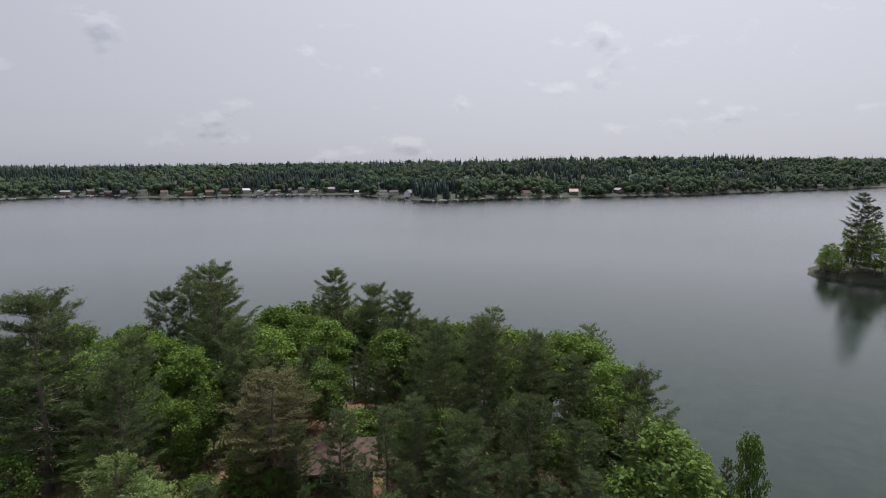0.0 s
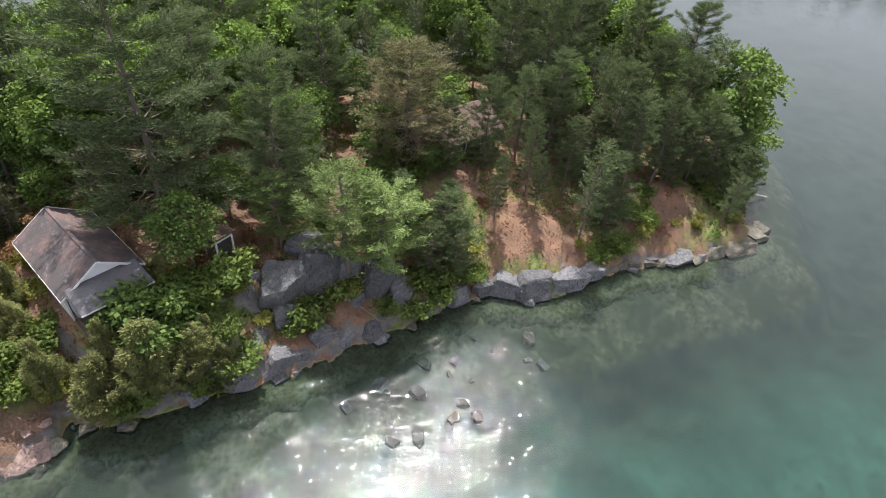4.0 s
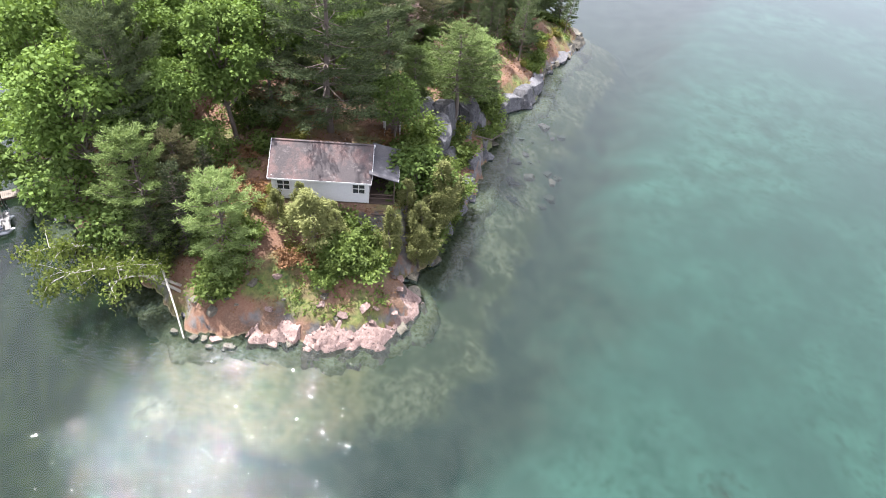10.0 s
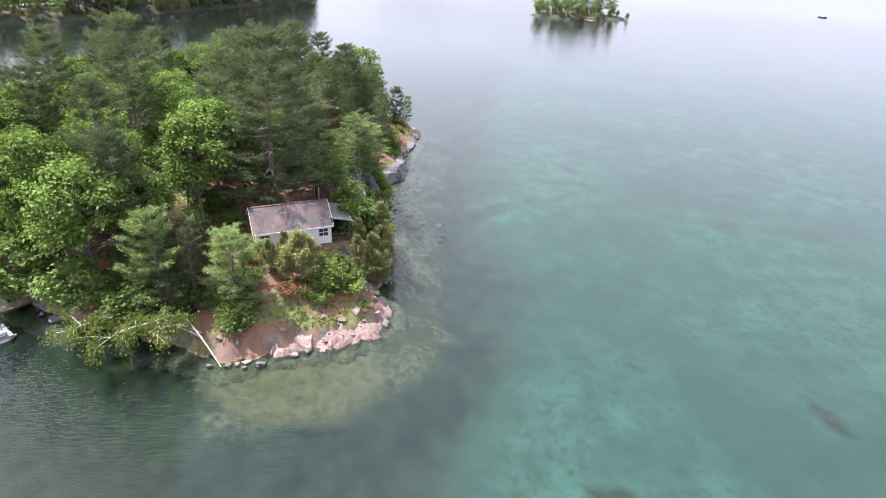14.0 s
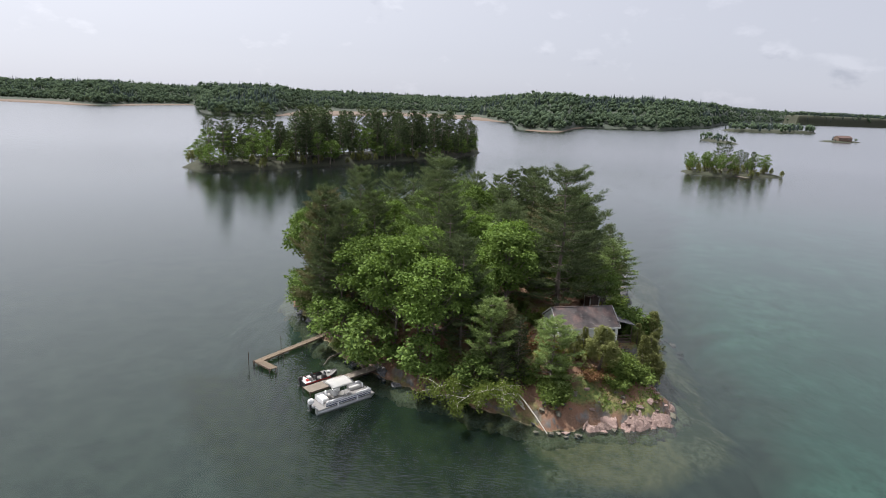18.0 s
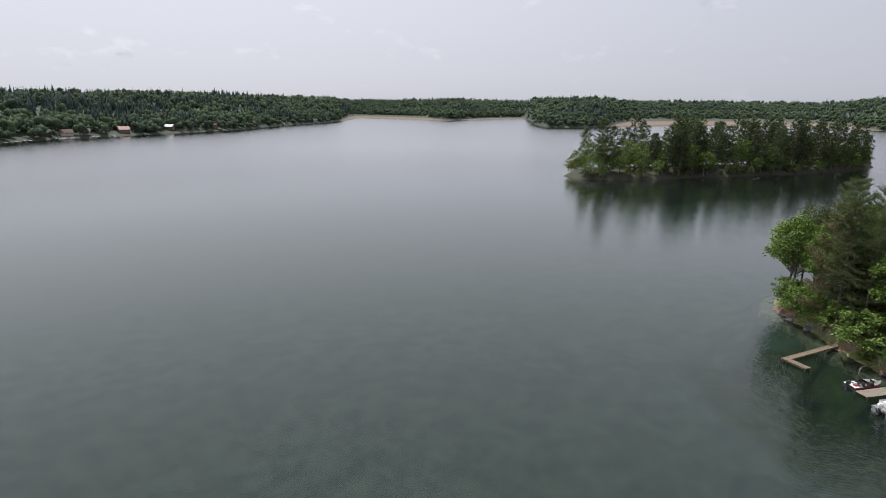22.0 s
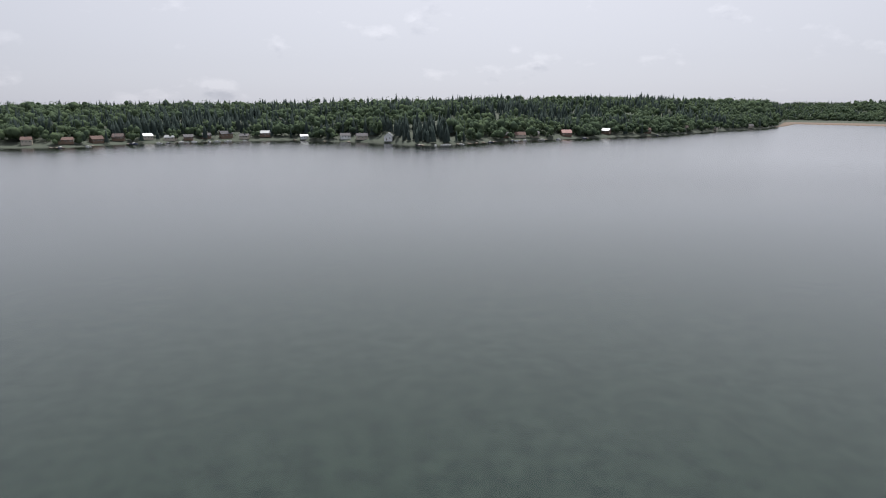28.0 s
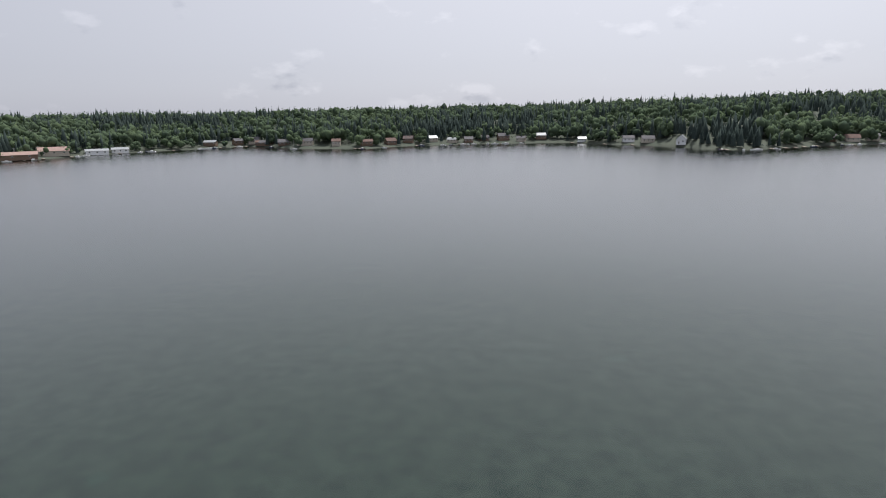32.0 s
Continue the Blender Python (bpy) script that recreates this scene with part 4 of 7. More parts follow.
ICO = [(0.0, 0.0, -1.0), (0.724, -0.526, -0.447), (-0.276, -0.851, -0.447), (-0.894, 0.0, -0.447), (-0.276, 0.851, -0.447), (0.724, 0.526, -0.447),
       (0.276, -0.851, 0.447), (-0.724, -0.526, 0.447), (-0.724, 0.526, 0.447), (0.276, 0.851, 0.447), (0.894, 0.0, 0.447), (0.0, 0.0, 1.0)]
ICO_F = [(0, 1, 2), (1, 0, 5), (0, 2, 3), (0, 3, 4), (0, 4, 5), (1, 5, 10), (2, 1, 6), (3, 2, 7), (4, 3, 8), (5, 4, 9), (1, 10, 6), (2, 6, 7), (3, 7, 8), (4, 8, 9), (5, 9, 10), (6, 10, 11), (7, 6, 11), (8, 7, 11), (9, 8, 11), (10, 9, 11)]


def far_trees(P, H, R, conifer, rng, cards=30):
    """Small trees: uneven inner clumps under many loose tufts."""
    n = len(P)
    u = rng.uniform(0, 1, (n, cards))
    a = rng.uniform(0, 6.283, (n, cards))
    if conifer:
        f = 0.06 + 0.94 * u ** 1.2
        r = (1 - f) ** 0.75 * rng.uniform(0.6, 1.15, (n, cards)) + 0.04
        size = 0.085 * (1.3 - 0.7 * f)
    else:
        f = 0.12 + 0.88 * u
        r = np.sqrt(np.maximum(0.03, 1 - ((f - 0.5) / 0.52) ** 2)) * rng.uniform(0.8, 1.12, (n, cards))
        size = np.full((n, cards), 0.1)
    C = np.stack([P[:, None, 0] + R[:, None] * r * np.cos(a), P[:, None, 1] + R[:, None] * r * np.sin(a), P[:, None, 2] + H[:, None] * f], -1).reshape(-1, 3)
    S = (size * H[:, None] * rng.uniform(0.6, 1.3, (n, cards))).reshape(-1, 1, 1)
    T = rng.normal(0, 1, (len(C), 3, 3))
    T /= np.linalg.norm(T, axis=2, keepdims=True)
    if conifer:
        T[:, :, 2] = T[:, :, 2] * 0.5
    V1 = (C[:, None] + T * S * 0.75).reshape(-1, 3)
    F1 = np.arange(len(V1)).reshape(-1, 3)
    if conifer:
        k = 7
        an = np.linspace(0, 6.283, k, endpoint=False)
        cv = np.concatenate([np.stack([0.72 * np.cos(an), 0.72 * np.sin(an), np.full(k, 0.1)], 1), np.stack([0.4 * np.cos(an + 0.4), 0.42 * np.sin(an + 0.4), np.full(k, 0.5)], 1), [(0, 0, 0.97)]])
        cf = np.array([q for i in range(k) for q in ((i, (i + 1) % k, k + i), ((i + 1) % k, k + (i + 1) % k, k + i), (k + i, k + (i + 1) % k, 2 * k))])
        V2 = np.stack([P[:, None, 0] + R[:, None] * cv[None, :, 0], P[:, None, 1] + R[:, None] * cv[None, :, 1], P[:, None, 2] + H[:, None] * cv[None, :, 2]], -1)
        V2[:, :, :2] += rng.normal(0, 0.12, (n, len(cv), 2)) * R[:, None, None]
        m = len(cv)
        F2 = (np.arange(n)[:, None, None] * m + cf[None]).reshape(-1, 3) + len(V1)
        V2 = V2.reshape(-1, 3)
    else:
        ico = np.array(ICO)
        lumps = 3
        off = rng.normal(0, 0.42, (n, lumps, 3)) * np.array([1, 1, 0.5])
        rr = rng.uniform(0.38, 0.62, (n, lumps))
        B = ico[None, None] * rr[:, :, None, None] * rng.uniform(0.72, 1.22, (n, lumps, 12, 1)) + off[:, :, None]
        V2 = np.stack([P[:, None, None, 0] + R[:, None, None] * B[..., 0], P[:, None, None, 1] + R[:, None, None] * B[..., 1], P[:, None, None, 2] + H[:, None, None] * (0.55 + 0.5 * B[..., 2])], -1).reshape(-1, 3)
        F2 = (np.arange(n * lumps)[:, None, None] * 12 + np.array(ICO_F)[None]).reshape(-1, 3) + len(V1)
    return np.concatenate([V1, V2]), np.concatenate([F1, F2])


rngf = np.random.default_rng(5)


def woods(n, s0, s1, power, a0=-31, a1=146):
    a = np.radians(rngf.uniform(a0, a1, n * 3))
    w = coast_r(a)
    keep = rngf.uniform(0, 1, len(a)) < np.clip(w / 1500, 0.3, 1)
    a = a[keep][:n]
    s = s0 + (s1 - s0) * rngf.uniform(0, 1, len(a)) ** power + marsh_depth(a) * 1.02 + 3
    R = coast_r(a) + s
    P = np.stack([CX + R * np.cos(a), CY + R * np.sin(a), hill(a, s) - 0.4], 1)
    return P, a, s


sets = [woods(5200, 0, 60, 1.0), woods(12500, 50, 430, 0.8), woods(4200, 400, 950, 0.8)]
P = np.concatenate([q[0] for q in sets])
A = np.concatenate([q[1] for q in sets])
S = np.concatenate([q[2] for q in sets])
mixv = wobble(P[:, 0], P[:, 1], 0.016, 3) + 0.5 * wobble(P[:, 0], P[:, 1], 0.05, 9) + rngf.normal(0, 0.45, len(P))
east = smooth(60, 30, np.degrees(A))
con = mixv > 0.1 + 0.5 * east
deg0 = np.degrees(A)
cape = (deg0 > 80.3) & (deg0 < 86.4) & (S < 70)
con = np.where(cape, True, np.where((S - marsh_depth(A) < 24) & (rngf.uniform(0, 1, len(P)) < 0.6), False, con))
# clear plots among the shore woods where the cottages stand
PLOTS = [(187, 745), (-17, 735), (-37, 770), (-52, 785), (-90, 830), (-345, 745), (-318, 742), (-298, 764), (-280, 790), (-240, 815), (-205, 830), (-168, 836), (-128, 840), (-388, 790), (-425, 820), (-455, 830), (130, 750), (255, 775), (330, 800),
         (-545, 672), (-556, 640), (-530, 705), (-522, 726), (-262, 800), (-470, 800)]
plot = np.zeros(len(P), bool)
for px_, py_ in PLOTS:
    off = np.abs(A - math.atan2(py_ - CY, px_ - CX)) * math.hypot(px_ - CX, py_ - CY)
    plot |= (off < (9 if py_ < 790 and px_ > -60 else 5)) & (S < 22)
deg = np.degrees(A)
thin = (S < 26) & (((deg > 96) & (deg < 134)) | ((deg > 68) & (deg < 74))) & (rngf.uniform(0, 1, len(P)) < 0.5)
H = np.where(con, rngf.uniform(12, 22, len(P)), rngf.uniform(9, 18, len(P))) * np.where(S - marsh_depth(A) < 18, 0.8, 1.0)
R_ = np.where(con, H * rngf.uniform(0.15, 0.24, len(P)), H * rngf.uniform(0.3, 0.55, len(P)))
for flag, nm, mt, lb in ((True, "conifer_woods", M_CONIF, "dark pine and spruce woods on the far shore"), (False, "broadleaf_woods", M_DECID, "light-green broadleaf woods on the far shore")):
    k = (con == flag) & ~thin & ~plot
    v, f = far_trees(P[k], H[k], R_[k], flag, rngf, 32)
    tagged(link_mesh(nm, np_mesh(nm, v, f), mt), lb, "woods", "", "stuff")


# ---- other islands ----
def islet(name, poly, top, step, label, mat=None):
    P_ = np.array(poly, float)
    x0, y0 = P_.min(0) - 4
    x1, y1 = P_.max(0) + 4

    def fn(x, y):
        d = inside_distance(x, y, poly) + 0.5 * wobble(x, y, 0.8, 3)
        return np.where(d > 0, top * (1 - np.exp(-d / 5)) + 0.3 * smooth(0, 1.5, d) + 0.2 * wobble(x, y, 0.6, 1) * smooth(0, 4, d), -0.2 + 0.4 * d)
    ob = link_mesh(name, grid_mesh(name, x0, x1, y0, y1, step, fn), mat or M_ISLET)
    tagged(ob, label, "island", "", "structure")
    return fn


ISL2 = [(147, 214), (150, 203), (154, 198), (166, 184), (183, 176), (203, 159), (217, 151), (250, 127), (290, 105), (326, 92), (338, 92), (342, 102), (318, 130), (280, 152), (240, 180), (205, 206), (175, 228), (155, 226)]
ISL3 = [(258, -40), (250, -57), (254, -78), (259, -95), (272, -94), (285, -75), (283, -50), (270, -38)]
f2 = islet("far_island_ground", ISL2, 4.0, 2.0, "rocky ground of the long pine island")
f3 = islet("small_island_ground", ISL3, 2.0, 1.5, "low ground of the small cottage island")
rt = random.Random(8)


def poly_points(poly, n, gap, seed, margin=1.5):
    r = random.Random(seed)
    xs, ys = [p[0] for p in poly], [p[1] for p in poly]
    got = []
    for _ in range(n * 60):
        x, y = r.uniform(min(xs), max(xs)), r.uniform(min(ys), max(ys))
        if float(inside_distance(np.array([x]), np.array([y]), poly)[0]) < margin:
            continue
        if all((x - a) ** 2 + (y - b) ** 2 > gap * gap for a, b in got):
            got.append((x, y))
        if len(got) >= n:
            break
    return got


def lod_pine(seed, **k):
    return pine_meshes(seed, levels=15, tufts=3, needles=7, L=0.85, W=0.34, **k)


FPINE = kind_of_tree("pine_tree", "tall dark pine on the far island", "tree", M_BARK, M_PINED, [lod_pine(81, spread=3.8, bare=0.14), lod_pine(82, spread=3.2, bare=0.2), lod_pine(83, spread=3.8, bare=0.1)])
FLEAF = kind_of_tree("broadleaf_tree", "bright-green broadleaf tree on the far island", "tree", M_BARK, M_LEAF2, [leafy_meshes(84, bare=0.06, leaves=1100, L=0.7, W=0.5, lobes=18), leafy_meshes(85, bare=0.1, leaves=1000, L=0.7, W=0.5, lobes=16, rx=4.3)])
FCEDAR = kind_of_tree("cedar_tree", "bushy shore cedar on the far island", "tree", M_BARK, M_CEDAR, [cedar_meshes(86, sprays=700, L=0.7, W=0.28)])


DARKP = recolour(SLIM, "lone dark pine", M_PINED)


def on(fn, x, y):
    return float(fn(np.array([x]), np.array([y]))[0]) - 0.1


for x, y in poly_points(ISL2, 165, 4.6, 3, 1.2):
    if x < 166:
        continue
    west = x < 185
    q = rt.random()
    if q < (0.45 if west else 0.72):
        plant(FPINE, x, y, height=(9 + 18 * rt.random()) * (0.82 if x > 310 else 1), group="far island pines", z=on(f2, x, y), rng=rt, wide=rt.uniform(0.9, 1.2))
    else:
        plant(FLEAF, x, y, height=rt.uniform(8, 18), nominal=15, group="far island trees", z=on(f2, x, y), rng=rt)
for x, y in poly_points(ISL2, 330, 2.4, 4, 0.0):
    if float(inside_distance(np.array([x]), np.array([y]), ISL2)[0]) < 4.5 :
        plant(FLEAF if x < 160 else rt.choice((FCEDAR, FLEAF)), x, y, height=rt.uniform(3, 5) if x < 156 else rt.uniform(3, 7.5), nominal=rt.uniform(7, 9), group="far island bushes", z=on(f2, x, y), rng=rt, wide=1.5)
for x, y, h in ((149.5, 209, 7), (151.5, 205, 8.5), (153.5, 211, 9), (157, 202, 7.5), (163, 199, 8), (168, 196, 9), (155, 216, 8)):
    plant(FLEAF, x, y, height=h, nominal=15, z=on(f2, x, y), rng=rt, wide=1.25, group="far island trees")
plant(DARKP, 158.5, 206.5, height=26, z=on(f2, 158.5, 206.5), rng=rt, wide=1.15, lean=(2, -5), label="lone leaning pine at the tip of the far island")
for x, y in poly_points(ISL3, 26, 5, 5, 2):
    if rt.random() < 0.2:
        plant(FPINE, x, y, height=rt.uniform(11, 17), z=on(f3, x, y), rng=rt, group="small island pines")
    else:
        plant(FLEAF, x, y, height=rt.uniform(8, 13), nominal=15, z=on(f3, x, y), rng=rt, group="small island trees")
for x, y in poly_points(ISL3, 60, 2.6, 6, 0.1):
    plant(FCEDAR, x, y, height=rt.uniform(2, 5), nominal=7, z=on(f3, x, y), rng=rt, wide=1.6, group="small island bushes")


def wooded_islet(name, poly, top, n, hmin, hmax, share, label):
    fn = islet(name + "_ground", poly, top, 4.0, label, M_ISLET)
    pts = poly_points(poly, n, 4.5, len(name), 1.0)
    Pn = np.array([(x, y, on(fn, x, y)) for x, y in pts])
    hh = np.array([rt.uniform(hmin, hmax) for _ in pts])
    cc = np.array([rt.random() < share for _ in pts])
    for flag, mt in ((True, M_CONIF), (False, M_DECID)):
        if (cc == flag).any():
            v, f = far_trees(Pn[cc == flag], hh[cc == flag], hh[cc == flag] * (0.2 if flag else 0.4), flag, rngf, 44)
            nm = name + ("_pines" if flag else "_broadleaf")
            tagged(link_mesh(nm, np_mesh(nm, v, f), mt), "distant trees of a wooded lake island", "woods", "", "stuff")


wooded_islet("rock_islet", [(880, -420), (885, -440), (905, -480), (925, -485), (925, -440), (905, -415)], 2.0, 9, 4, 8, 0.3, "bare rocky islet with a hut and bushes")
wooded_islet("round_islet", [(1240, -400), (1255, -450), (1340, -600), (1400, -640), (1460, -600), (1400, -470), (1300, -395)], 5.0, 150, 12, 18, 0.4, "wooded island far down the lake")
wooded_islet("near_round_islet", [(655, -208), (690, -216), (760, -222), (780, -200), (740, -185), (690, -190)], 2.0, 26, 5, 11, 0.4, "low wooded islet beyond the small island")
wooded_islet("long_islet", [(3100, -1330), (3150, -1500), (3400, -1950), (3550, -2000), (3500, -1700), (3300, -1350)], 46.0, 260, 16, 24, 0.6, "long dark island on the horizon")


# ---- the cottage ----
def wall_panel(bm, length, z0, z1, t, holes, m):
    """A wall along x with openings (x0, x1, z0, z1) right through it."""
    xs = sorted({-length / 2, length / 2, *[h[0] for h in holes], *[h[1] for h in holes]})
    for a, b in zip(xs, xs[1:]):
        c = (a + b) / 2
        cut = [h for h in holes if h[0] < c < h[1]]
        if not cut:
            box(bm, c, 0, (z0 + z1) / 2, b - a, t, z1 - z0, 0, m)
        else:
            h = cut[0]
            if h[2] > z0:
                box(bm, c, 0, (z0 + h[2]) / 2, b - a, t, h[2] - z0, 0, m)
            if h[3] < z1:
                box(bm, c, 0, (h[3] + z1) / 2, b - a, t, z1 - h[3], 0, m)


def window(parent, cx, cz, w, h, m):
    """A sash window in a wall's plane; m turns wall space into the house's."""
    bm = bmesh.new()
    for sx in (-1, 1):
        box(bm, cx + sx * (w / 2 + 0.03), -0.05, cz, 0.1, 0.1, h + 0.2, 0, m)
    for sz in (-1, 1):
        box(bm, cx, -0.05, cz + sz * (h / 2 + 0.04), w, 0.1, 0.1, 0, m)
    fr = part("window_frame", bm, M_TRIM, parent, "white painted window frame")
    for sz in (-1, 1):
        part("pane", a_box(cx, 0.01, cz + sz * h / 4, w, 0.02, h / 2 - 0.02, 0, m), M_GLASS, fr)
    part("sash_bar", a_box(cx, -0.02, cz, w, 0.05, 0.06, 0, m), M_TRIM, fr)
    part("sash_bar", a_box(cx, -0.02, cz, 0.05, 0.04, h, 0, m), M_TRIM, fr)


def gable(bm, half, z0, z1, x, t):
    vs = [(x, -half, z0), (x, half, z0), (x, 0, z1)]
    f = bm.faces.new([bm.verts.new(v) for v in vs])
    r = bmesh.ops.extrude_face_region(bm, geom=[f])
    bmesh.ops.translate(bm, vec=(t, 0, 0), verts=[v for v in r["geom"] if isinstance(v, bmesh.types.BMVert)])
    bmesh.ops.recalc_face_normals(bm, faces=bm.faces)


def cottage():
    L, W, HW, RISE = 8.1, 5.3, 2.4, 1.75
    e = empty("cottage", -41.35, 56.3, 5.9, -72)
    front = Matrix.Translation((0, -W / 2, 0))
    back = Matrix.Translation((0, W / 2, 0)) @ Matrix.Rotation(math.pi, 4, "Z")
    left = Matrix.Translation((-L / 2, 0, 0)) @ Matrix.Rotation(-math.pi / 2, 4, "Z")
    right = Matrix.Translation((L / 2, 0, 0)) @ Matrix.Rotation(math.pi / 2, 4, "Z")
    ww, wh, wz = 1.05, 0.95, 1.4
    hole = lambda x: (x - ww / 2, x + ww / 2, wz - wh / 2, wz + wh / 2)
    for nm, m, ln, holes in (("front", front, L, [hole(-3.15), hole(3.25)]), ("back", back, L, [hole(0)]),
                             ("left", left, W - 0.24, [(-0.45, 0.45, 0.9, 2.2)]), ("right", right, W - 0.24, [(-0.45, 0.45, 0.05, 2.05)])):
        bm = bmesh.new()
        wall_panel(bm, ln, 0, HW, 0.12, holes, m)
        part("wall", bm, M_WHITE, e, "white clapboard wall")
    # clapboards of the long wall that faces the water
    for i in range(16):
        z = 0.075 + 0.15 * i
        spans = [(-L / 2, L / 2)]
        if wz - wh / 2 - 0.1 < z < wz + wh / 2 + 0.1:
            spans = [(-L / 2, -3.15 - ww / 2 - 0.09), (-3.15 + ww / 2 + 0.09, 3.25 - ww / 2 - 0.09), (3.25 + ww / 2 + 0.09, L / 2)]
        for a, b in spans:
            part("clapboard", a_box((a + b) / 2, -W / 2 - 0.072, z, b - a, 0.018, 0.142, 0, Matrix.Rotation(radians(0), 4, "X")), M_WHITE, e)
    for x in (-3.15, 3.25):
        window(e, x, wz, ww, wh, front)
    window(e, 0, 1.55, 0.9, 1.3, left)
    window(e, 0, wz, ww, wh, back)
    for x, t in ((-L / 2 - 0.06, 0.12), (L / 2 - 0.06, 0.12)):
        bm = bmesh.new()
        gable(bm, W / 2, HW, HW + RISE, x, t)
        part("gable", bm, M_WHITE, e, "white clapboard gable")
    o, ex, k = 0.35, 0.32, RISE / (W / 2)
    for s in (-1, 1):
        ys = s * (W / 2 + o)
        zl = HW - o * k + 0.06
        pts = [(-L / 2 - ex, 0, HW + RISE + 0.06), (L / 2 + ex, 0, HW + RISE + 0.06), (L / 2 + ex, ys, zl), (-L / 2 - ex, ys, zl)]
        if s > 0:
            pts.reverse()
        rf = part("roof_slope", a_slab(pts, 0.1), M_SHINGLE, e, "worn brown shingle roof with lichen patches")
        part("fascia", a_box(0, s * (W / 2 + o + 0.012), zl - 0.07, L + 2 * ex, 0.025, 0.16), M_TRIM, rf, "white fascia board")
        for sx in (-1, 1):
            ang2 = math.atan2(RISE, W / 2)
            m = Matrix.Translation((sx * (L / 2 + ex + 0.014), s * (W / 2 + o) / 2, (HW + RISE + zl) / 2 + 0.0)) @ Matrix.Rotation(-s * ang2, 4, "X")
            part("bargeboard", a_box(0, 0, 0, 0.03, math.hypot(W / 2 + o, RISE + o * k) , 0.17, 0, m), M_TRIM, rf, "white bargeboard")
    part("ridge_cap", a_box(0, 0, HW + RISE + 0.07, L + 2 * ex, 0.24, 0.04, 0.01), M_SHINGLE, e)
    for sx in (-1, 1):
        for sy in (-1, 1):
            part("corner_board", a_box(sx * (L / 2 + 0.02), sy * (W / 2 + 0.045), HW / 2, 0.12, 0.12, HW), M_TRIM, e)
    part("foundation", a_box(0, 0, -0.45, L - 0.1, W - 0.1, 0.9), M_DARKW, e, "dark open underpinning")
    # porch
    PD = 2.3
    part("porch_deck", a_box(L / 2 + PD / 2 + 0.06, 0, -0.08, PD, W, 0.14), M_DARKW, e, "dark brown porch floor")
    zi, zo = HW + 0.55, HW - 0.08
    part("porch_roof", a_slab([(L / 2 + 0.07, -W / 2 + 0.15, zi), (L / 2 + 0.07, W / 2 - 0.15, zi), (L / 2 + PD + 0.3, W / 2 - 0.05, zo), (L / 2 + PD + 0.3, -W / 2 + 0.05, zo)][::-1], 0.09), M_SHINGLED, e, "dark grey shingle porch roof")
    part("porch_fascia", a_box(L / 2 + PD + 0.315, 0, zo - 0.08, 0.025, W - 0.1, 0.12), M_TRIM, e)
    for y in (-W / 2 + 0.2, 0, W / 2 - 0.2):
        part("porch_post", a_box(L / 2 + PD - 0.05, y, zo / 2 - 0.1, 0.1, 0.1, zo, 0.01), M_DARKW, e)
    for y in (-W / 2 + 0.1, W / 2 - 0.1):
        for z in (0.45, 0.85):
            part("rail", a_box(L / 2 + PD / 2, y, z, PD - 0.2, 0.06, 0.08), M_DARKW, e, "brown porch rail")
    for z in (0.45, 0.85):
        part("rail", a_box(L / 2 + PD - 0.05, 0.6, z, 0.06, W - 1.5, 0.08), M_DARKW, e, "brown porch rail")
    part("porch_pier", a_box(L / 2 + PD - 0.3, -W / 2 + 0.4, -0.75, 0.5, 0.5, 1.3, 0.05), M_STONEW, e, "rubble stone pier")
    part("porch_pier", a_box(L / 2 + PD - 0.3, W / 2 - 0.4, -0.75, 0.5, 0.5, 1.3, 0.05), M_STONEW, e, "rubble stone pier")
    dr = part("door", a_box(L / 2, 0, 1.05, 0.06, 0.88, 1.98), M_DARKW, e, "dark porch door")
    part("handle", a_rod((L / 2 + 0.05, 0.33, 1.0), (L / 2 + 0.12, 0.33, 1.0), 0.03), M_ALU, dr)
    for i in range(3):
        part("porch_step", a_box(L / 2 + 0.9, -W / 2 - 0.2 - 0.28 * i, -0.25 - 0.18 * i, 1.1, 0.3, 0.06), M_DARKW, e)
    tagged(e, "small white clapboard cottage with a worn brown shingle roof and porch", "cottage")


cottage()


def outhouse():
    e = empty("outhouse", -31.6, 53.6, gh(-31.6, 53.6) - 0.05, -65)
    w = 1.5
    for x, y, sx, sy in ((0, -w / 2, w, 0.06), (0, w / 2, w, 0.06), (-w / 2, 0, 0.06, w - 0.06)):
        part("wall", a_box(x, y, 1.05, sx, sy, 2.1), M_DARKW, e, "dark board wall")
    part("door", a_box(w / 2, 0, 1.0, 0.05, w - 0.2, 1.95), M_BLACK, e, "dark plank door")
    for sx in (-1, 1):
        for sy in (-1, 1):
            part("corner_post", a_box(sx * (w / 2), sy * (w / 2), 1.08, 0.13, 0.13, 2.16), M_TRIM, e, "white corner board")
    part("lintel", a_box(w / 2 + 0.01, 0, 2.1, 0.1, w, 0.1), M_TRIM, e)
    part("roof", a_slab([(-w / 2 - 0.25, -w / 2 - 0.25, 2.2), (w / 2 + 0.35, -w / 2 - 0.25, 2.62), (w / 2 + 0.35, w / 2 + 0.25, 2.62), (-w / 2 - 0.25, w / 2 + 0.25, 2.2)], 0.08), M_SHINGLEB, e, "brown sloping roof")
    tagged(e, "small dark wooden outhouse with white corner boards", "outhouse")


outhouse()


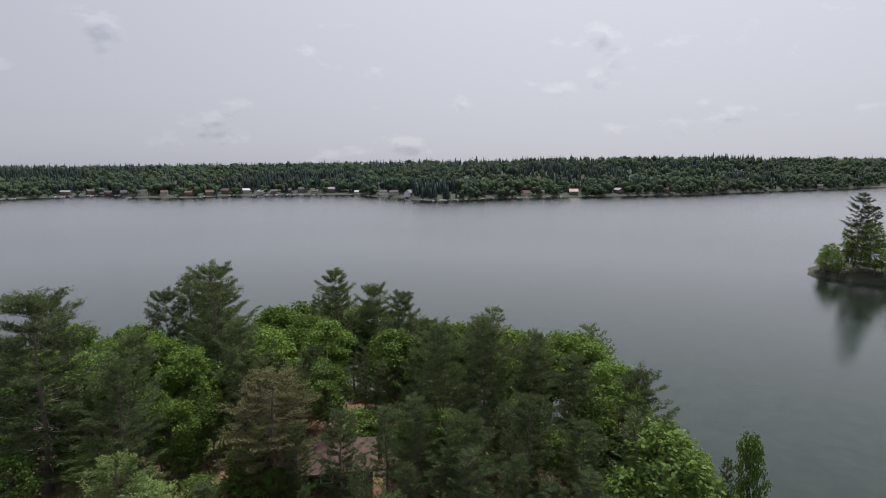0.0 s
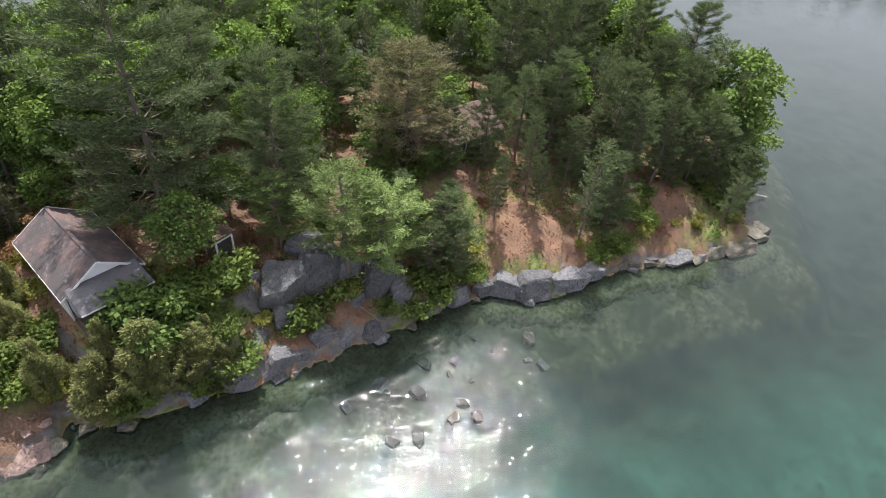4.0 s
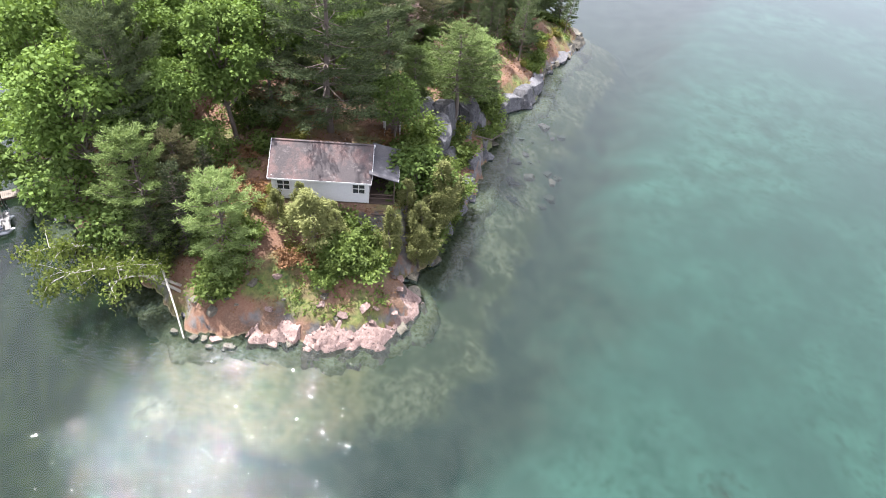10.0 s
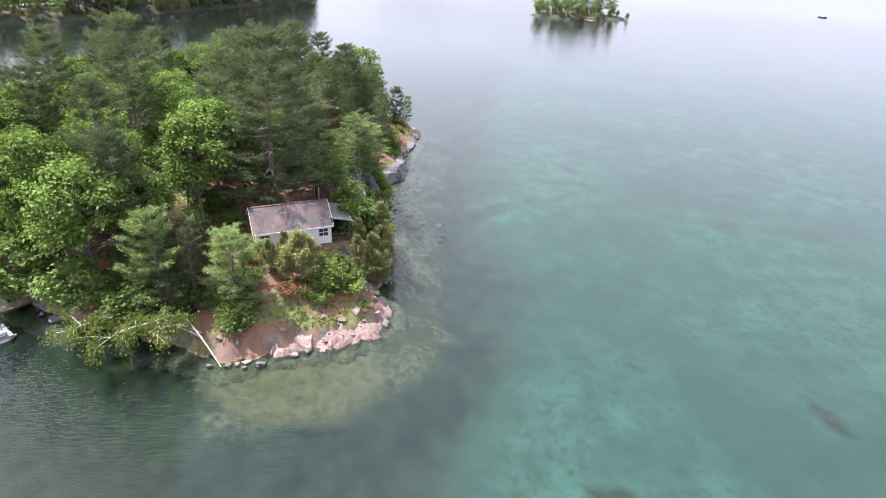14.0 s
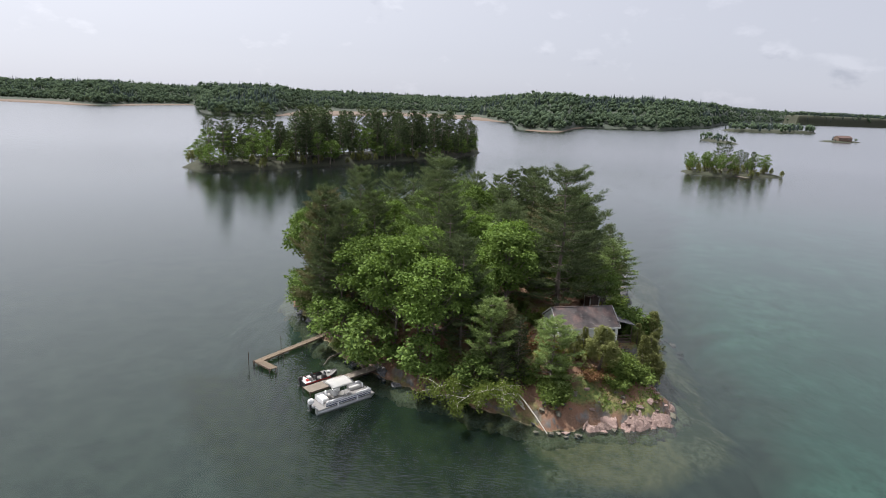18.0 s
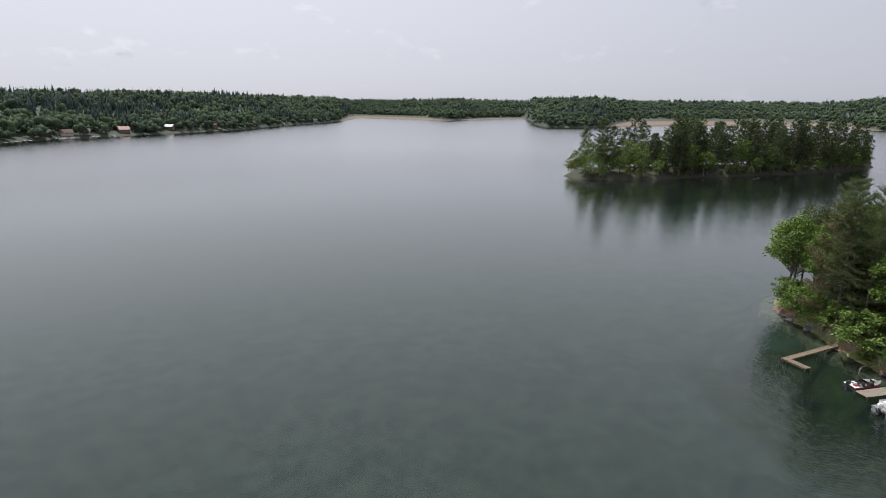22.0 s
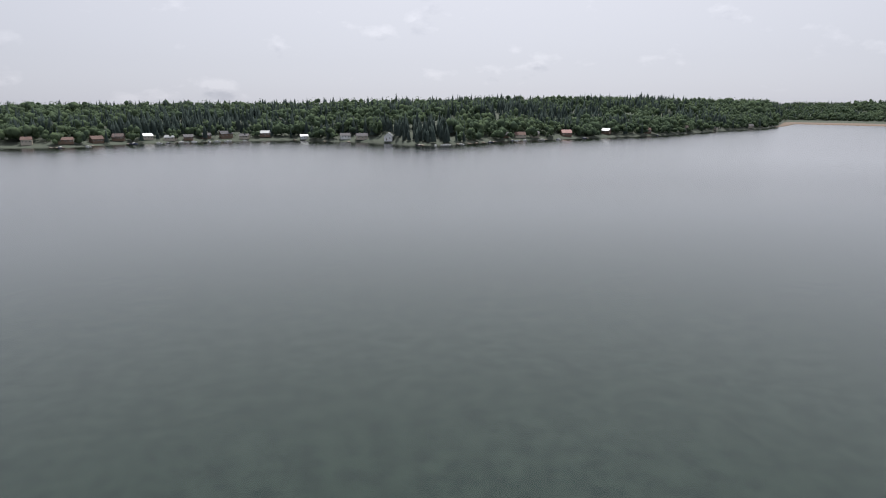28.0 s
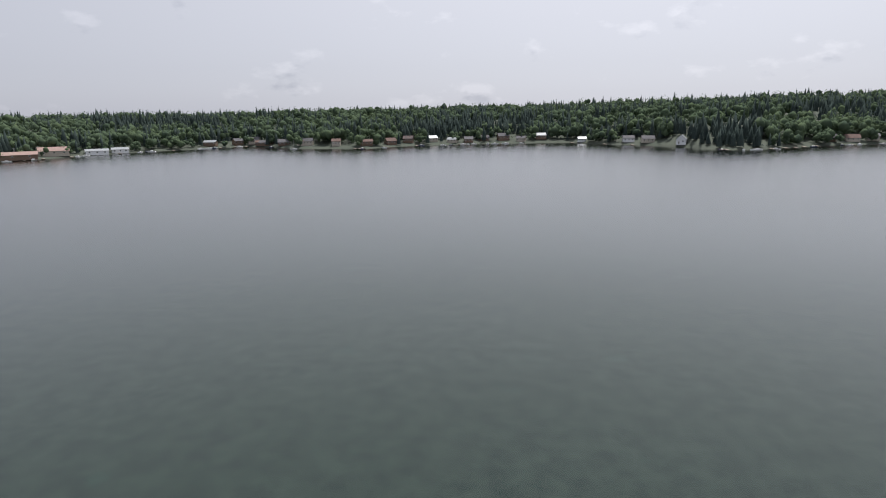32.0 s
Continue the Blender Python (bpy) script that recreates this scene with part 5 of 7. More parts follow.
def cabin(name, x, y, z, rz, L, W, HW, RISE, wall, roof, label, over=0.4, windows=2, category="house"):
    """A plain gabled house: walls, gables, two roof slopes, windows, a door."""
    e = empty(name, x, y, z, rz)
    for sx, sy, lx, ly in ((0, -1, L, 0.15), (0, 1, L, 0.15), (-1, 0, 0.15, W - 0.3), (1, 0, 0.15, W - 0.3)):
        part("wall", a_box(sx * (L / 2 - 0.075), sy * (W / 2 - 0.075), HW / 2 - 0.4, lx, ly, HW + 0.8), wall, e)
    for gx in (-L / 2, L / 2 - 0.15):
        bm = bmesh.new()
        gable(bm, W / 2, HW, HW + RISE, gx, 0.15)
        part("gable", bm, wall, e)
    k = RISE / (W / 2)
    for s in (-1, 1):
        ys = s * (W / 2 + over)
        pts = [(-L / 2 - over, 0, HW + RISE + 0.1), (L / 2 + over, 0, HW + RISE + 0.1), (L / 2 + over, ys, HW - over * k + 0.1), (-L / 2 - over, ys, HW - over * k + 0.1)]
        part("roof", a_slab(pts if s < 0 else pts[::-1], 0.15), roof, e)
    for s in (-1, 1):
        for i in range(windows):
            wx = L * ((i + 0.5) / windows - 0.5)
            fr = part("window_frame", a_box(wx, s * (W / 2 + 0.02), HW * 0.58, 1.3, 0.05, 1.2), M_TRIM, e)
            part("pane", a_box(wx, s * (W / 2 + 0.04), HW * 0.58, 1.1, 0.05, 1.0), M_GLASS, fr)
    for sx in (-1, 1):
        fr = part("window_frame", a_box(sx * (L / 2 + 0.02), 0.2 * W, HW * 0.58, 0.05, 1.2, 1.1), M_TRIM, e)
        part("pane", a_box(sx * (L / 2 + 0.04), 0.2 * W, HW * 0.58, 0.05, 1.0, 0.95), M_GLASS, fr)
    part("door", a_box(L / 2 + 0.02, -0.2 * W, 1.0, 0.06, 0.9, 2.0), M_DARKW, e)
    return tagged(e, label, category)


cabin("lodge", -6.3, 61.3, 6.75, 8, 9.6, 5.6, 2.4, 1.7, M_DARKW, M_SHINGLEB, "dark wooden lodge with a red-brown roof among pines", 0.6, 3, "cabin")


# ---- docks and boats ----
def dock(ax, ay, bx, by, w, z, mat, label, rails=False, plank=0.16):
    d = Vector((bx - ax, by - ay, 0))
    n = d.length
    e = empty("dock", ax, ay, 0, math.degrees(math.atan2(d.y, d.x)))
    for s in (-1, 1):
        part("beam", a_box(n / 2, s * (w / 2 - 0.08), z - 0.13, n, 0.1, 0.2), M_DARKW if mat is M_DECK else mat, e)
    k = int(n / plank)
    me = None
    for i in range(k):
        if me is None:
            ob = part("plank", a_box(0, 0, 0, plank - 0.025, w, 0.05, 0.006), mat, e)
            me = ob.data
        else:
            ob = link_mesh("plank", me, mat, e)
        ob.location = ((i + 0.5) * plank, random.uniform(-0.02, 0.02), z - 0.005 + random.uniform(-0.006, 0.006))
    for i in range(max(2, int(n / 3.5) + 1)):
        x = n * i / max(1, int(n / 3.5))
        for s in (-1, 1):
            part("post", a_rod((min(max(x, 0.1), n - 0.1), s * (w / 2 + 0.02), -1.6), (min(max(x, 0.1), n - 0.1), s * (w / 2 + 0.02), z + 0.1), 0.06), M_DARKW, e)
    return tagged(e, label, "dock")


dock(-35.5, 93.6, -47.2, 99.8, 0.95, 0.55, M_ORANGEW, "long narrow ochre timber dock over the water")
dock(-46.6, 99.7, -48.6, 96.6, 1.1, 0.56, M_ORANGEW, "short timber arm at the end of the dock")
dock(-44.0, 82.2, -49.2, 86.6, 1.3, 0.6, M_DECK, "weathered plank gangway from the shore")
dock(-49.2, 86.6, -53.6, 90.4, 1.8, 0.55, M_DECK, "broad grey plank dock between two boats")


def mooring_pole(x, y, h):
    e = empty("mooring_pole", x, y, 0)
    part("pole", a_rod((0, 0, -1.5), (0, 0, h), 0.04), M_DARKW, e)
    tagged(e, "thin dark mooring pole standing beside the dock", "pole", "mooring poles")


for x, y, h in ((-47.9, 100.4, 2.2), (-42.0, 98.2, 2.4), (-49.0, 96.2, 0.9)):
    mooring_pole(x, y, h)


def hull_bm(L, W, H, n=14, fine=0.55):
    """An open boat hull pointing along +x, keel at z 0."""
    bm = bmesh.new()
    rows = []
    for i in range(n + 1):
        f = i / n
        w = W / 2 * (1 - max(0, (f - fine) / (1 - fine)) ** 2.2)
        k = 0.35 * H * max(0, (f - 0.6) / 0.4) ** 2
        x = (f - 0.5) * L
        sheer = H * (1 + 0.18 * f * f)
        rows.append([bm.verts.new((x, s * w * q, zz)) for s, q, zz in ((-1, 1, sheer), (-1, 0.93, H * 0.45), (-1, 0.55, 0.1 * H + k), (0, 0, k), (1, 0.55, 0.1 * H + k), (1, 0.93, H * 0.45), (1, 1, sheer))])
    for a, b in zip(rows, rows[1:]):
        for j in range(6):
            bm.faces.new((a[j], b[j], b[j + 1], a[j + 1]))
    bm.faces.new(rows[0])
    bmesh.ops.remove_doubles(bm, verts=bm.verts, dist=0.001)
    bmesh.ops.recalc_face_normals(bm, faces=bm.faces)
    return bm


def outboard(parent, x, y, z, mat, s=1.0):
    m = part("outboard_motor", a_box(x, y, z + 0.35 * s, 0.55 * s, 0.4 * s, 0.5 * s, 0.1 * s), mat, parent, "outboard motor cowling")
    part("motor_leg", a_box(x - 0.05, y, z - 0.25 * s, 0.2 * s, 0.14 * s, 0.8 * s, 0.03), M_BLACK, m)
    part("cavitation_plate", a_box(x - 0.12, y, z - 0.5 * s, 0.45 * s, 0.22 * s, 0.03), M_BLACK, m)


def pontoon_boat():
    e = empty("pontoon_boat", -54.5, 85.6, 0, -43, 1.1)
    L, W = 7.3, 2.5
    for s in (-1, 1):
        bm = bmesh.new()
        rod(bm, (-L / 2 + 0.1, s * 0.88, 0.12), (L / 2 - 0.55, s * 0.88, 0.12), 0.31, None, 16)
        rod(bm, (L / 2 - 0.55, s * 0.88, 0.12), (L / 2 + 0.15, s * 0.88, 0.28), 0.31, 0.05, 16)
        part("pontoon", bm, M_ALU, e, "aluminium pontoon tube")
    part("deck", a_box(0, 0, 0.5, L - 0.3, W, 0.12, 0.02), M_CARPET, e, "grey carpeted deck")
    part("deck_trim", a_box(0, 0, 0.46, L - 0.26, W + 0.04, 0.08, 0.01), M_ALU, e)
    runs = [(-2.6, 3.05, -1), (-2.6, 0.5, 1), (1.4, 3.05, 1)]
    for a, b, s in runs:
        f = part("fence_panel", a_box((a + b) / 2, s * (W / 2 - 0.04), 0.86, b - a, 0.03, 0.5), M_GEL, e, "white side panel")
        part("stripe", a_box((a + b) / 2, s * (W / 2 - 0.022), 0.72, b - a, 0.012, 0.13), M_NAVY, f, "dark blue stripe")
        part("stripe", a_box((a + b) / 2, s * (W / 2 - 0.022), 0.93, b - a, 0.012, 0.06), M_NAVY, f, "dark blue stripe")
        part("rail", a_rod((a, s * (W / 2 - 0.04), 1.14), (b, s * (W / 2 - 0.04), 1.14), 0.022), M_ALU, f)
        for x in np.linspace(a, b, max(3, int((b - a) / 1.0))):
            part("stanchion", a_rod((x, s * (W / 2 - 0.04), 0.55), (x, s * (W / 2 - 0.04), 1.14), 0.018), M_ALU, f)
    for s in (-1, 1):
        f = part("fence_panel", a_box(3.05, s * 0.82, 0.86, 0.03, 0.78, 0.5), M_GEL, e, "white bow panel")
        part("rail", a_rod((3.05, s * 0.44, 1.14), (3.05, s * 1.2, 1.14), 0.022), M_ALU, f)
    part("fence_panel", a_box(-2.6, 0.3, 0.86, 0.03, 1.8, 0.5), M_GEL, e, "white stern panel")
    for x0, x1, y, yy in ((1.5, 2.95, -0.85, -1.1), (1.5, 2.95, 0.85, 1.1), (-2.3, -0.5, -0.85, -1.1)):
        sb = part("bench", a_box((x0 + x1) / 2, y, 0.76, x1 - x0, 0.6, 0.4, 0.06), M_VINYL, e, "padded vinyl bench")
        part("backrest", a_box((x0 + x1) / 2, yy, 1.06, x1 - x0, 0.14, 0.34, 0.05), M_GEL, sb)
    part("sundeck_pad", a_box(-2.1, 0.45, 0.8, 0.9, 1.3, 0.42, 0.08), M_GEL, e, "white sun pad")
    con_ = part("console", a_box(-0.4, 0.75, 0.95, 0.6, 0.7, 0.8, 0.08), M_GEL, e, "white helm console")
    part("steering_wheel", a_rod((-0.75, 0.75, 1.25), (-0.72, 0.75, 1.27), 0.19, None, 14), M_BLACK, con_)
    hs_ = part("helm_seat", a_box(-1.25, 0.75, 0.85, 0.5, 0.55, 0.2, 0.06), M_VINYL, e)
    part("seat_back", a_box(-1.5, 0.75, 1.15, 0.14, 0.55, 0.5, 0.05), M_GEL, hs_)
    # canopy
    bm = bmesh.new()
    nx, ny = 8, 6
    g = [[bm.verts.new((-1.75 + 2.8 * i / nx, -1.15 + 2.3 * j / ny, 2.42 + 0.14 * math.sin(math.pi * j / ny) + 0.05 * math.sin(math.pi * i / nx) - 0.03 * abs(math.sin(math.pi * i / 4)))) for j in range(ny + 1)] for i in range(nx + 1)]
    for i in range(nx):
        for j in range(ny):
            bm.faces.new((g[i][j], g[i + 1][j], g[i + 1][j + 1], g[i][j + 1]))
    bmesh.ops.solidify(bm, geom=bm.faces[:], thickness=0.03)
    part("canopy", bm, M_CANVAS, e, "pale canvas sun canopy", True)
    for s in (-1, 1):
        for x0, x1 in ((-0.35, -1.7), (-0.35, 1.0), (-0.35, -0.35)):
            part("canopy_pole", a_rod((x0, s * 1.2, 1.12), (x1, s * 1.13, 2.42), 0.02), M_ALU, e)
    outboard(e, -3.75, 0.0, 0.75, M_GEL, 1.15)
    part("motor_mount", a_box(-3.4, 0, 0.5, 0.6, 0.7, 0.1), M_ALU, e)
    part("swim_ladder", a_box(-3.55, -0.8, 0.35, 0.08, 0.4, 0.7), M_ALU, e)
    for s in (-1, 1):
        part("fender", a_rod((1.2 * s, -W / 2 - 0.1, 0.45), (1.2 * s, -W / 2 - 0.1, 0.85), 0.1), M_GEL, e)
    tagged(e, "white aluminium pontoon boat with a pale canopy moored at the dock", "boat")


pontoon_boat()


def motor_boat():
    e = empty("motor_boat", -49.5, 90.0, -0.18, -42)
    L, W, H = 5.2, 2.0, 0.78
    bm = hull_bm(L, W, H)
    part("hull", bm, M_BLACK, e, "black and red motor boat hull")
    part("gunwale_stripe", a_box(-0.7, -W / 2 + 0.0, H * 0.86, 3.6, 0.03, 0.16), M_RED, e)
    part("gunwale_stripe", a_box(-0.7, W / 2 - 0.0, H * 0.86, 3.6, 0.03, 0.16), M_RED, e)
    part("floor", a_box(-0.55, 0, 0.3, 3.9, W * 0.84, 0.05), M_CARPET, e, "grey carpeted floor")
    bm = bmesh.new()
    n = 8
    up = []
    for i in range(n + 1):
        f = 0.62 + 0.38 * i / n
        w = W / 2 * (1 - max(0, (f - 0.55) / 0.45) ** 2.2)
        up.append((bm.verts.new(((f - 0.5) * L, -w, H * (1 + 0.18 * f * f))), bm.verts.new(((f - 0.5) * L, w, H * (1 + 0.18 * f * f)))))
    for a, b in zip(up, up[1:]):
        bm.faces.new((a[0], b[0], b[1], a[1]))
    bmesh.ops.remove_doubles(bm, verts=bm.verts, dist=0.002)
    part("foredeck", bm, M_CARPET, e, "grey casting deck")
    part("stern_deck", a_box(-2.15, 0, 0.72, 0.85, W * 0.92, 0.08, 0.01), M_GEL, e, "white stern platform")
    for y in (-0.5, 0.5):
        s = part("seat", a_box(-0.55, y, 0.62, 0.5, 0.5, 0.18, 0.05), M_BLACK, e, "black boat seat")
        part("seat_back", a_box(-0.82, y, 0.95, 0.12, 0.5, 0.55, 0.05), M_BLACK, s)
    c = part("console", a_box(0.35, -0.5, 0.75, 0.5, 0.6, 0.7, 0.06), M_BLACK, e)
    part("windscreen", a_box(0.5, -0.5, 1.22, 0.03, 0.6, 0.35), M_GLASS, c)
    part("seat", a_box(1.3, 0, 1.05, 0.4, 0.4, 0.16, 0.05), M_VINYL, e, "light grey pedestal seat")
    part("storage_box", a_box(-1.3, 0.45, 0.6, 0.5, 0.7, 0.5, 0.04), M_VINYL, e)
    part("life_vest", a_box(-1.95, -0.35, 0.84, 0.45, 0.5, 0.18, 0.07), M_RED, e, "red life vest on the stern")
    outboard(e, -2.75, 0, 0.75, M_BLACK, 1.1)
    part("trolling_motor", a_box(2.2, 0.15, 1.05, 0.7, 0.12, 0.12, 0.03), M_BLACK, e)
    tagged(e, "dark open motor boat with black seats and a red vest", "boat")


motor_boat()


# ---- trees of the island ----
rp = random.Random(21)
taken = []


def put_tree(kind, x, y, top, **k):
    taken.append((x, y))
    return plant(kind, x, y, top, rng=rp, **k)


for x, y, t, w in ((-42.5, 74.5, 22.8, 0.8), (-34.5, 59, 26.8, 1.25), (-23.6, 78.4, 26.5, 1.0), (-35.5, 91, 20.5, 0.8), (1.2, 83, 21.9, 0.85),
                   (4.6, 66.6, 22.2, 0.9), (6.4, 62, 22.9, 0.85), (11, 63.3, 22.1, 0.9), (26.7, 59.2, 18.4, 1.05), (-9.9, 95, 23, 0.9), (-3.2, 89.4, 21.5, 0.85),
                   (17.7, 69.4, 19.7, 0.9), (8.5, 52, 17, 1.0), (14, 54, 18.5, 1.0), (19.5, 52.5, 16, 1.0), (3.5, 56, 17.5, 0.9), (-29, 66, 21, 1.1), (-46, 72, 19, 0.9),
                   (21, 63, 19, 1.0), (-25.5, 56.5, 21, 1.0), (-17, 68, 22, 0.95), (-27, 88, 21, 0.9), (12, 74, 20.5, 0.9)):
    put_tree(PINE, x, y, t, wide=w, group="island pines")
for x, y, t, w in ((-4.2, 56.8, 15.5, 0.9), (-8.6, 56.9, 14.5, 0.9)):
    put_tree(PINE, x, y, t, wide=w, group="island pines")
for x, y, t, w in ((-11.7, 59.6, 18.6, 1.55), (-47.6, 66.5, 11.5, 1.2), (-31.0, 96.0, 21.5, 0.85)):
    put_tree(GREY, x, y, t, wide=w, group="island pines")
for x, y, t, w in ((-33.5, 94.5, 22.5, 0.9), (-1.5, 52.5, 13.5, 0.8), (0.5, 57.5, 16, 1.0), (24, 48, 11, 1.1), (-13.5, 99, 18, 1.0), (12.5, 48.5, 15, 1.0), (8.6, 49.0, 15.5, 1.0), (18.8, 48.6, 13.5, 1.0), (2.6, 51.5, 13, 1.0)):
    put_tree(SLIM, x, y, t, wide=w, group="island pines")
for x, y, t in ((-6.6, 50.5, 11.5), (-2.6, 49.4, 11.0)):
    put_tree(SLIM, x, y, t, wide=0.75, group="thin trees of the clearing", label="thin young tree with sparse needles in the clearing")
for x, y, t, w in ((24.5, 77.4, 18.3, 1.05), (0.8, 73.4, 19.8, 1.1), (-39.4, 66.6, 19.4, 1.15), (-36.5, 77.5, 18.0, 1.1), (-33, 66.4, 19.9, 1.05), (-44.4, 81.2, 18.6, 0.95), (-32.3, 79.5, 18.3, 1.1), (-47.6, 75.6, 17.4, 1.05),
                   (-38.5, 86, 17.5, 1.1), (-29, 91, 17.5, 1.0), (-22.4, 60.6, 16.2, 0.9), (-16, 76, 19.5, 1.1), (-9, 81, 19, 1.1), (-20, 95, 18, 1.1), (-5, 93, 18.5, 1.1), (28.5, 66.5, 14.5, 0.95), (28.5, 58.0, 12, 0.85),
                   (9, 84, 18, 1.1), (17, 80, 18, 1.05), (27, 70.5, 16.5, 1.0), (-24, 70.5, 19, 1.0), (-13, 88, 18.5, 1.0), (29, 53, 10.5, 1.0)):
    put_tree(MAPLE, x, y, t, nominal=15.0, wide=w, group="island broadleaf trees")
for x, y, t, w in ((-10.9, 56.4, 10.5, 0.9), (-8, 71, 17, 1.0), (-43, 70.5, 15, 1.0), (-25, 63, 16, 1.0), (30.5, 62.0, 11, 0.85), (29.5, 73, 13, 1.0), (22, 88, 13, 1.0), (-17, 84, 17, 1.0), (8, 92, 14, 1.0)):
    put_tree(OAK, x, y, t, nominal=15.0, wide=w, group="island broadleaf trees")
for x, y, t, w in ((-26.8, 52.8, 13.5, 1.7), (-22.4, 49.4, 15.0, 1.9), (-19.4, 48.6, 13.0, 1.9)):
    put_tree(LIGHTP, x, y, t, wide=w, group="cliff pines")
put_tree(SMALL, 38.4, 57.6, 12.6, nominal=5.0, wide=0.3, label="thin small leafy tree standing at the shore")
put_tree(SLIM, 35.6, 56.6, 10.2, wide=0.7, label="thin small pine standing at the shore")
put_tree(SLIM, 17.4, 42.0, 8.6, wide=1.0, lean=(6, 3), label="thin grey pine leaning from the low cliff")
for x, y, t, w in ((-51.2, 60.4, 11.1, 1.45), (-16.5, 49.8, 10.5, 1.0), (-50.5, 68, 12.5, 1.1)):
    put_tree(YOUNG, x, y, t, nominal=8.0, wide=w, group="young pines")
for x, y, t, w in ((-12.5, 47.8, 8.5, 1.0), (-15, 48, 8, 1.1), (-11, 52, 9, 1.0), (5, 47, 10.5, 1.0), (21, 43.5, 9.3, 1.0), (15.5, 49, 12, 1.0), (20.5, 47.5, 11, 1.1), (5.8, 52, 12, 1.1), (-12.5, 50, 9.5, 1.1), (-16.2, 51.8, 11, 1.0)):
    put_tree(GREENP, x, y, t, nominal=8.0, wide=w, group="young pines")
for x, y, t, w in ((-50.9, 64.4, 10.9, 1.0), (-46.2, 64.8, 9.8, 1.0), (-52.3, 66.3, 8, 1.0)):
    put_tree(SPRUCE, x, y, t, nominal=7.0, wide=w, group="small spruces")
for x, y, t, w in ((-48.2, 54.3, 10.4, 1.9), (-47.6, 57.6, 7.6, 1.3), (-47.2, 52.6, 7.4, 1.4), (-46.2, 56.2, 7.6, 1.3), (-45.2, 48.5, 9.0, 1.1), (-42.0, 46.9, 7.4, 1.7), (-40.0, 46.7, 7.0, 1.8), (-46.6, 53.2, 6.6, 1.5), (-37.6, 46.6, 6.6, 1.8), (-35.4, 46.6, 6.0, 1.7), (-41, 48.6, 7.8, 1.3), (-38.6, 46.0, 5.6, 1.7), (-36.4, 45.9, 5.2, 1.8), (-33.8, 45.9, 4.8, 1.5), (-43.0, 46.5, 5.6, 1.5), (-34.6, 47.6, 6.8, 1.5)):
    taken.append((x, y))
    plant(CEDAR, x, y, height=max(t - gh(x, y), 4.2), nominal=7.0, wide=w, group="shore cedars", rng=rp)

for x, y, t, w in ((-38.2, 48.8, 9.4, 1.3), (-36.4, 49.2, 8.4, 1.2), (-39.6, 49.6, 8.2, 1.0), (-52, 69.5, 6.5, 1.2), (-49.3, 76.5, 7.5, 1.3), (-45.6, 84.6, 8, 1.3), (-39.2, 90.2, 8, 1.3),
                   (-34, 94.2, 7, 1.2), (-29.5, 97.2, 6.5, 1.3), (-26, 100, 6.5, 1.3), (-22, 102.4, 6.5, 1.3), (-30.5, 62, 10, 1.2), (-22, 62, 11, 1.3), (-27, 60, 9.5, 1.1), (-18, 55.5, 10, 1.1), (-15, 53, 9, 1.0), (-12.5, 63.5, 12, 1.2), (-3, 66.5, 12, 1.2), (-9.6, 57.2, 9.8, 0.9), (-14.5, 60, 11, 1.2),
                   (27, 47.5, 6, 1.2), (31, 51, 7, 1.2), (34.5, 54.5, 7.5, 1.2), (35.5, 60.5, 6.5, 1.1), (36.5, 66, 6.5, 1.2), (35, 72.5, 7.5, 1.2), (-37, 66.5, 10, 1.2), (-43, 67, 10, 1.2), (-19, 51.5, 9.3, 1.0)):
    put_tree(SMALL, x, y, t, nominal=5.0, wide=w, group="small leafy trees")

# fill the interior of the wood
tries = 0
fill = 0
while tries < 4000 and fill < 95:
    tries += 1
    x, y = rp.uniform(-50, 31), rp.uniform(46, 104)
    d = float(inside_distance(np.array([x]), np.array([y]), SHORE)[0])
    if d < 1.2 or min((x - a) ** 2 + (y - b) ** 2 for a, b in taken) < 10.5:
        continue
    if (-49 < x < -35 and y < 66) or (-13 < x < 1 and y < 66) or (-33 < x < -14 and y < 56) or (-14 < x < -1 and y < 57) or (x < -46 and y < 70):
        continue
    fill += 1
    if x < -12 or rp.random() < 0.35:
        put_tree(INNERM, x, y, rp.uniform(12, 17), nominal=15.0, wide=rp.uniform(0.9, 1.15), group="island broadleaf trees")
    else:
        put_tree(INNERP, x, y, rp.uniform(13, 18), wide=rp.uniform(0.85, 1.1), group="island pines")


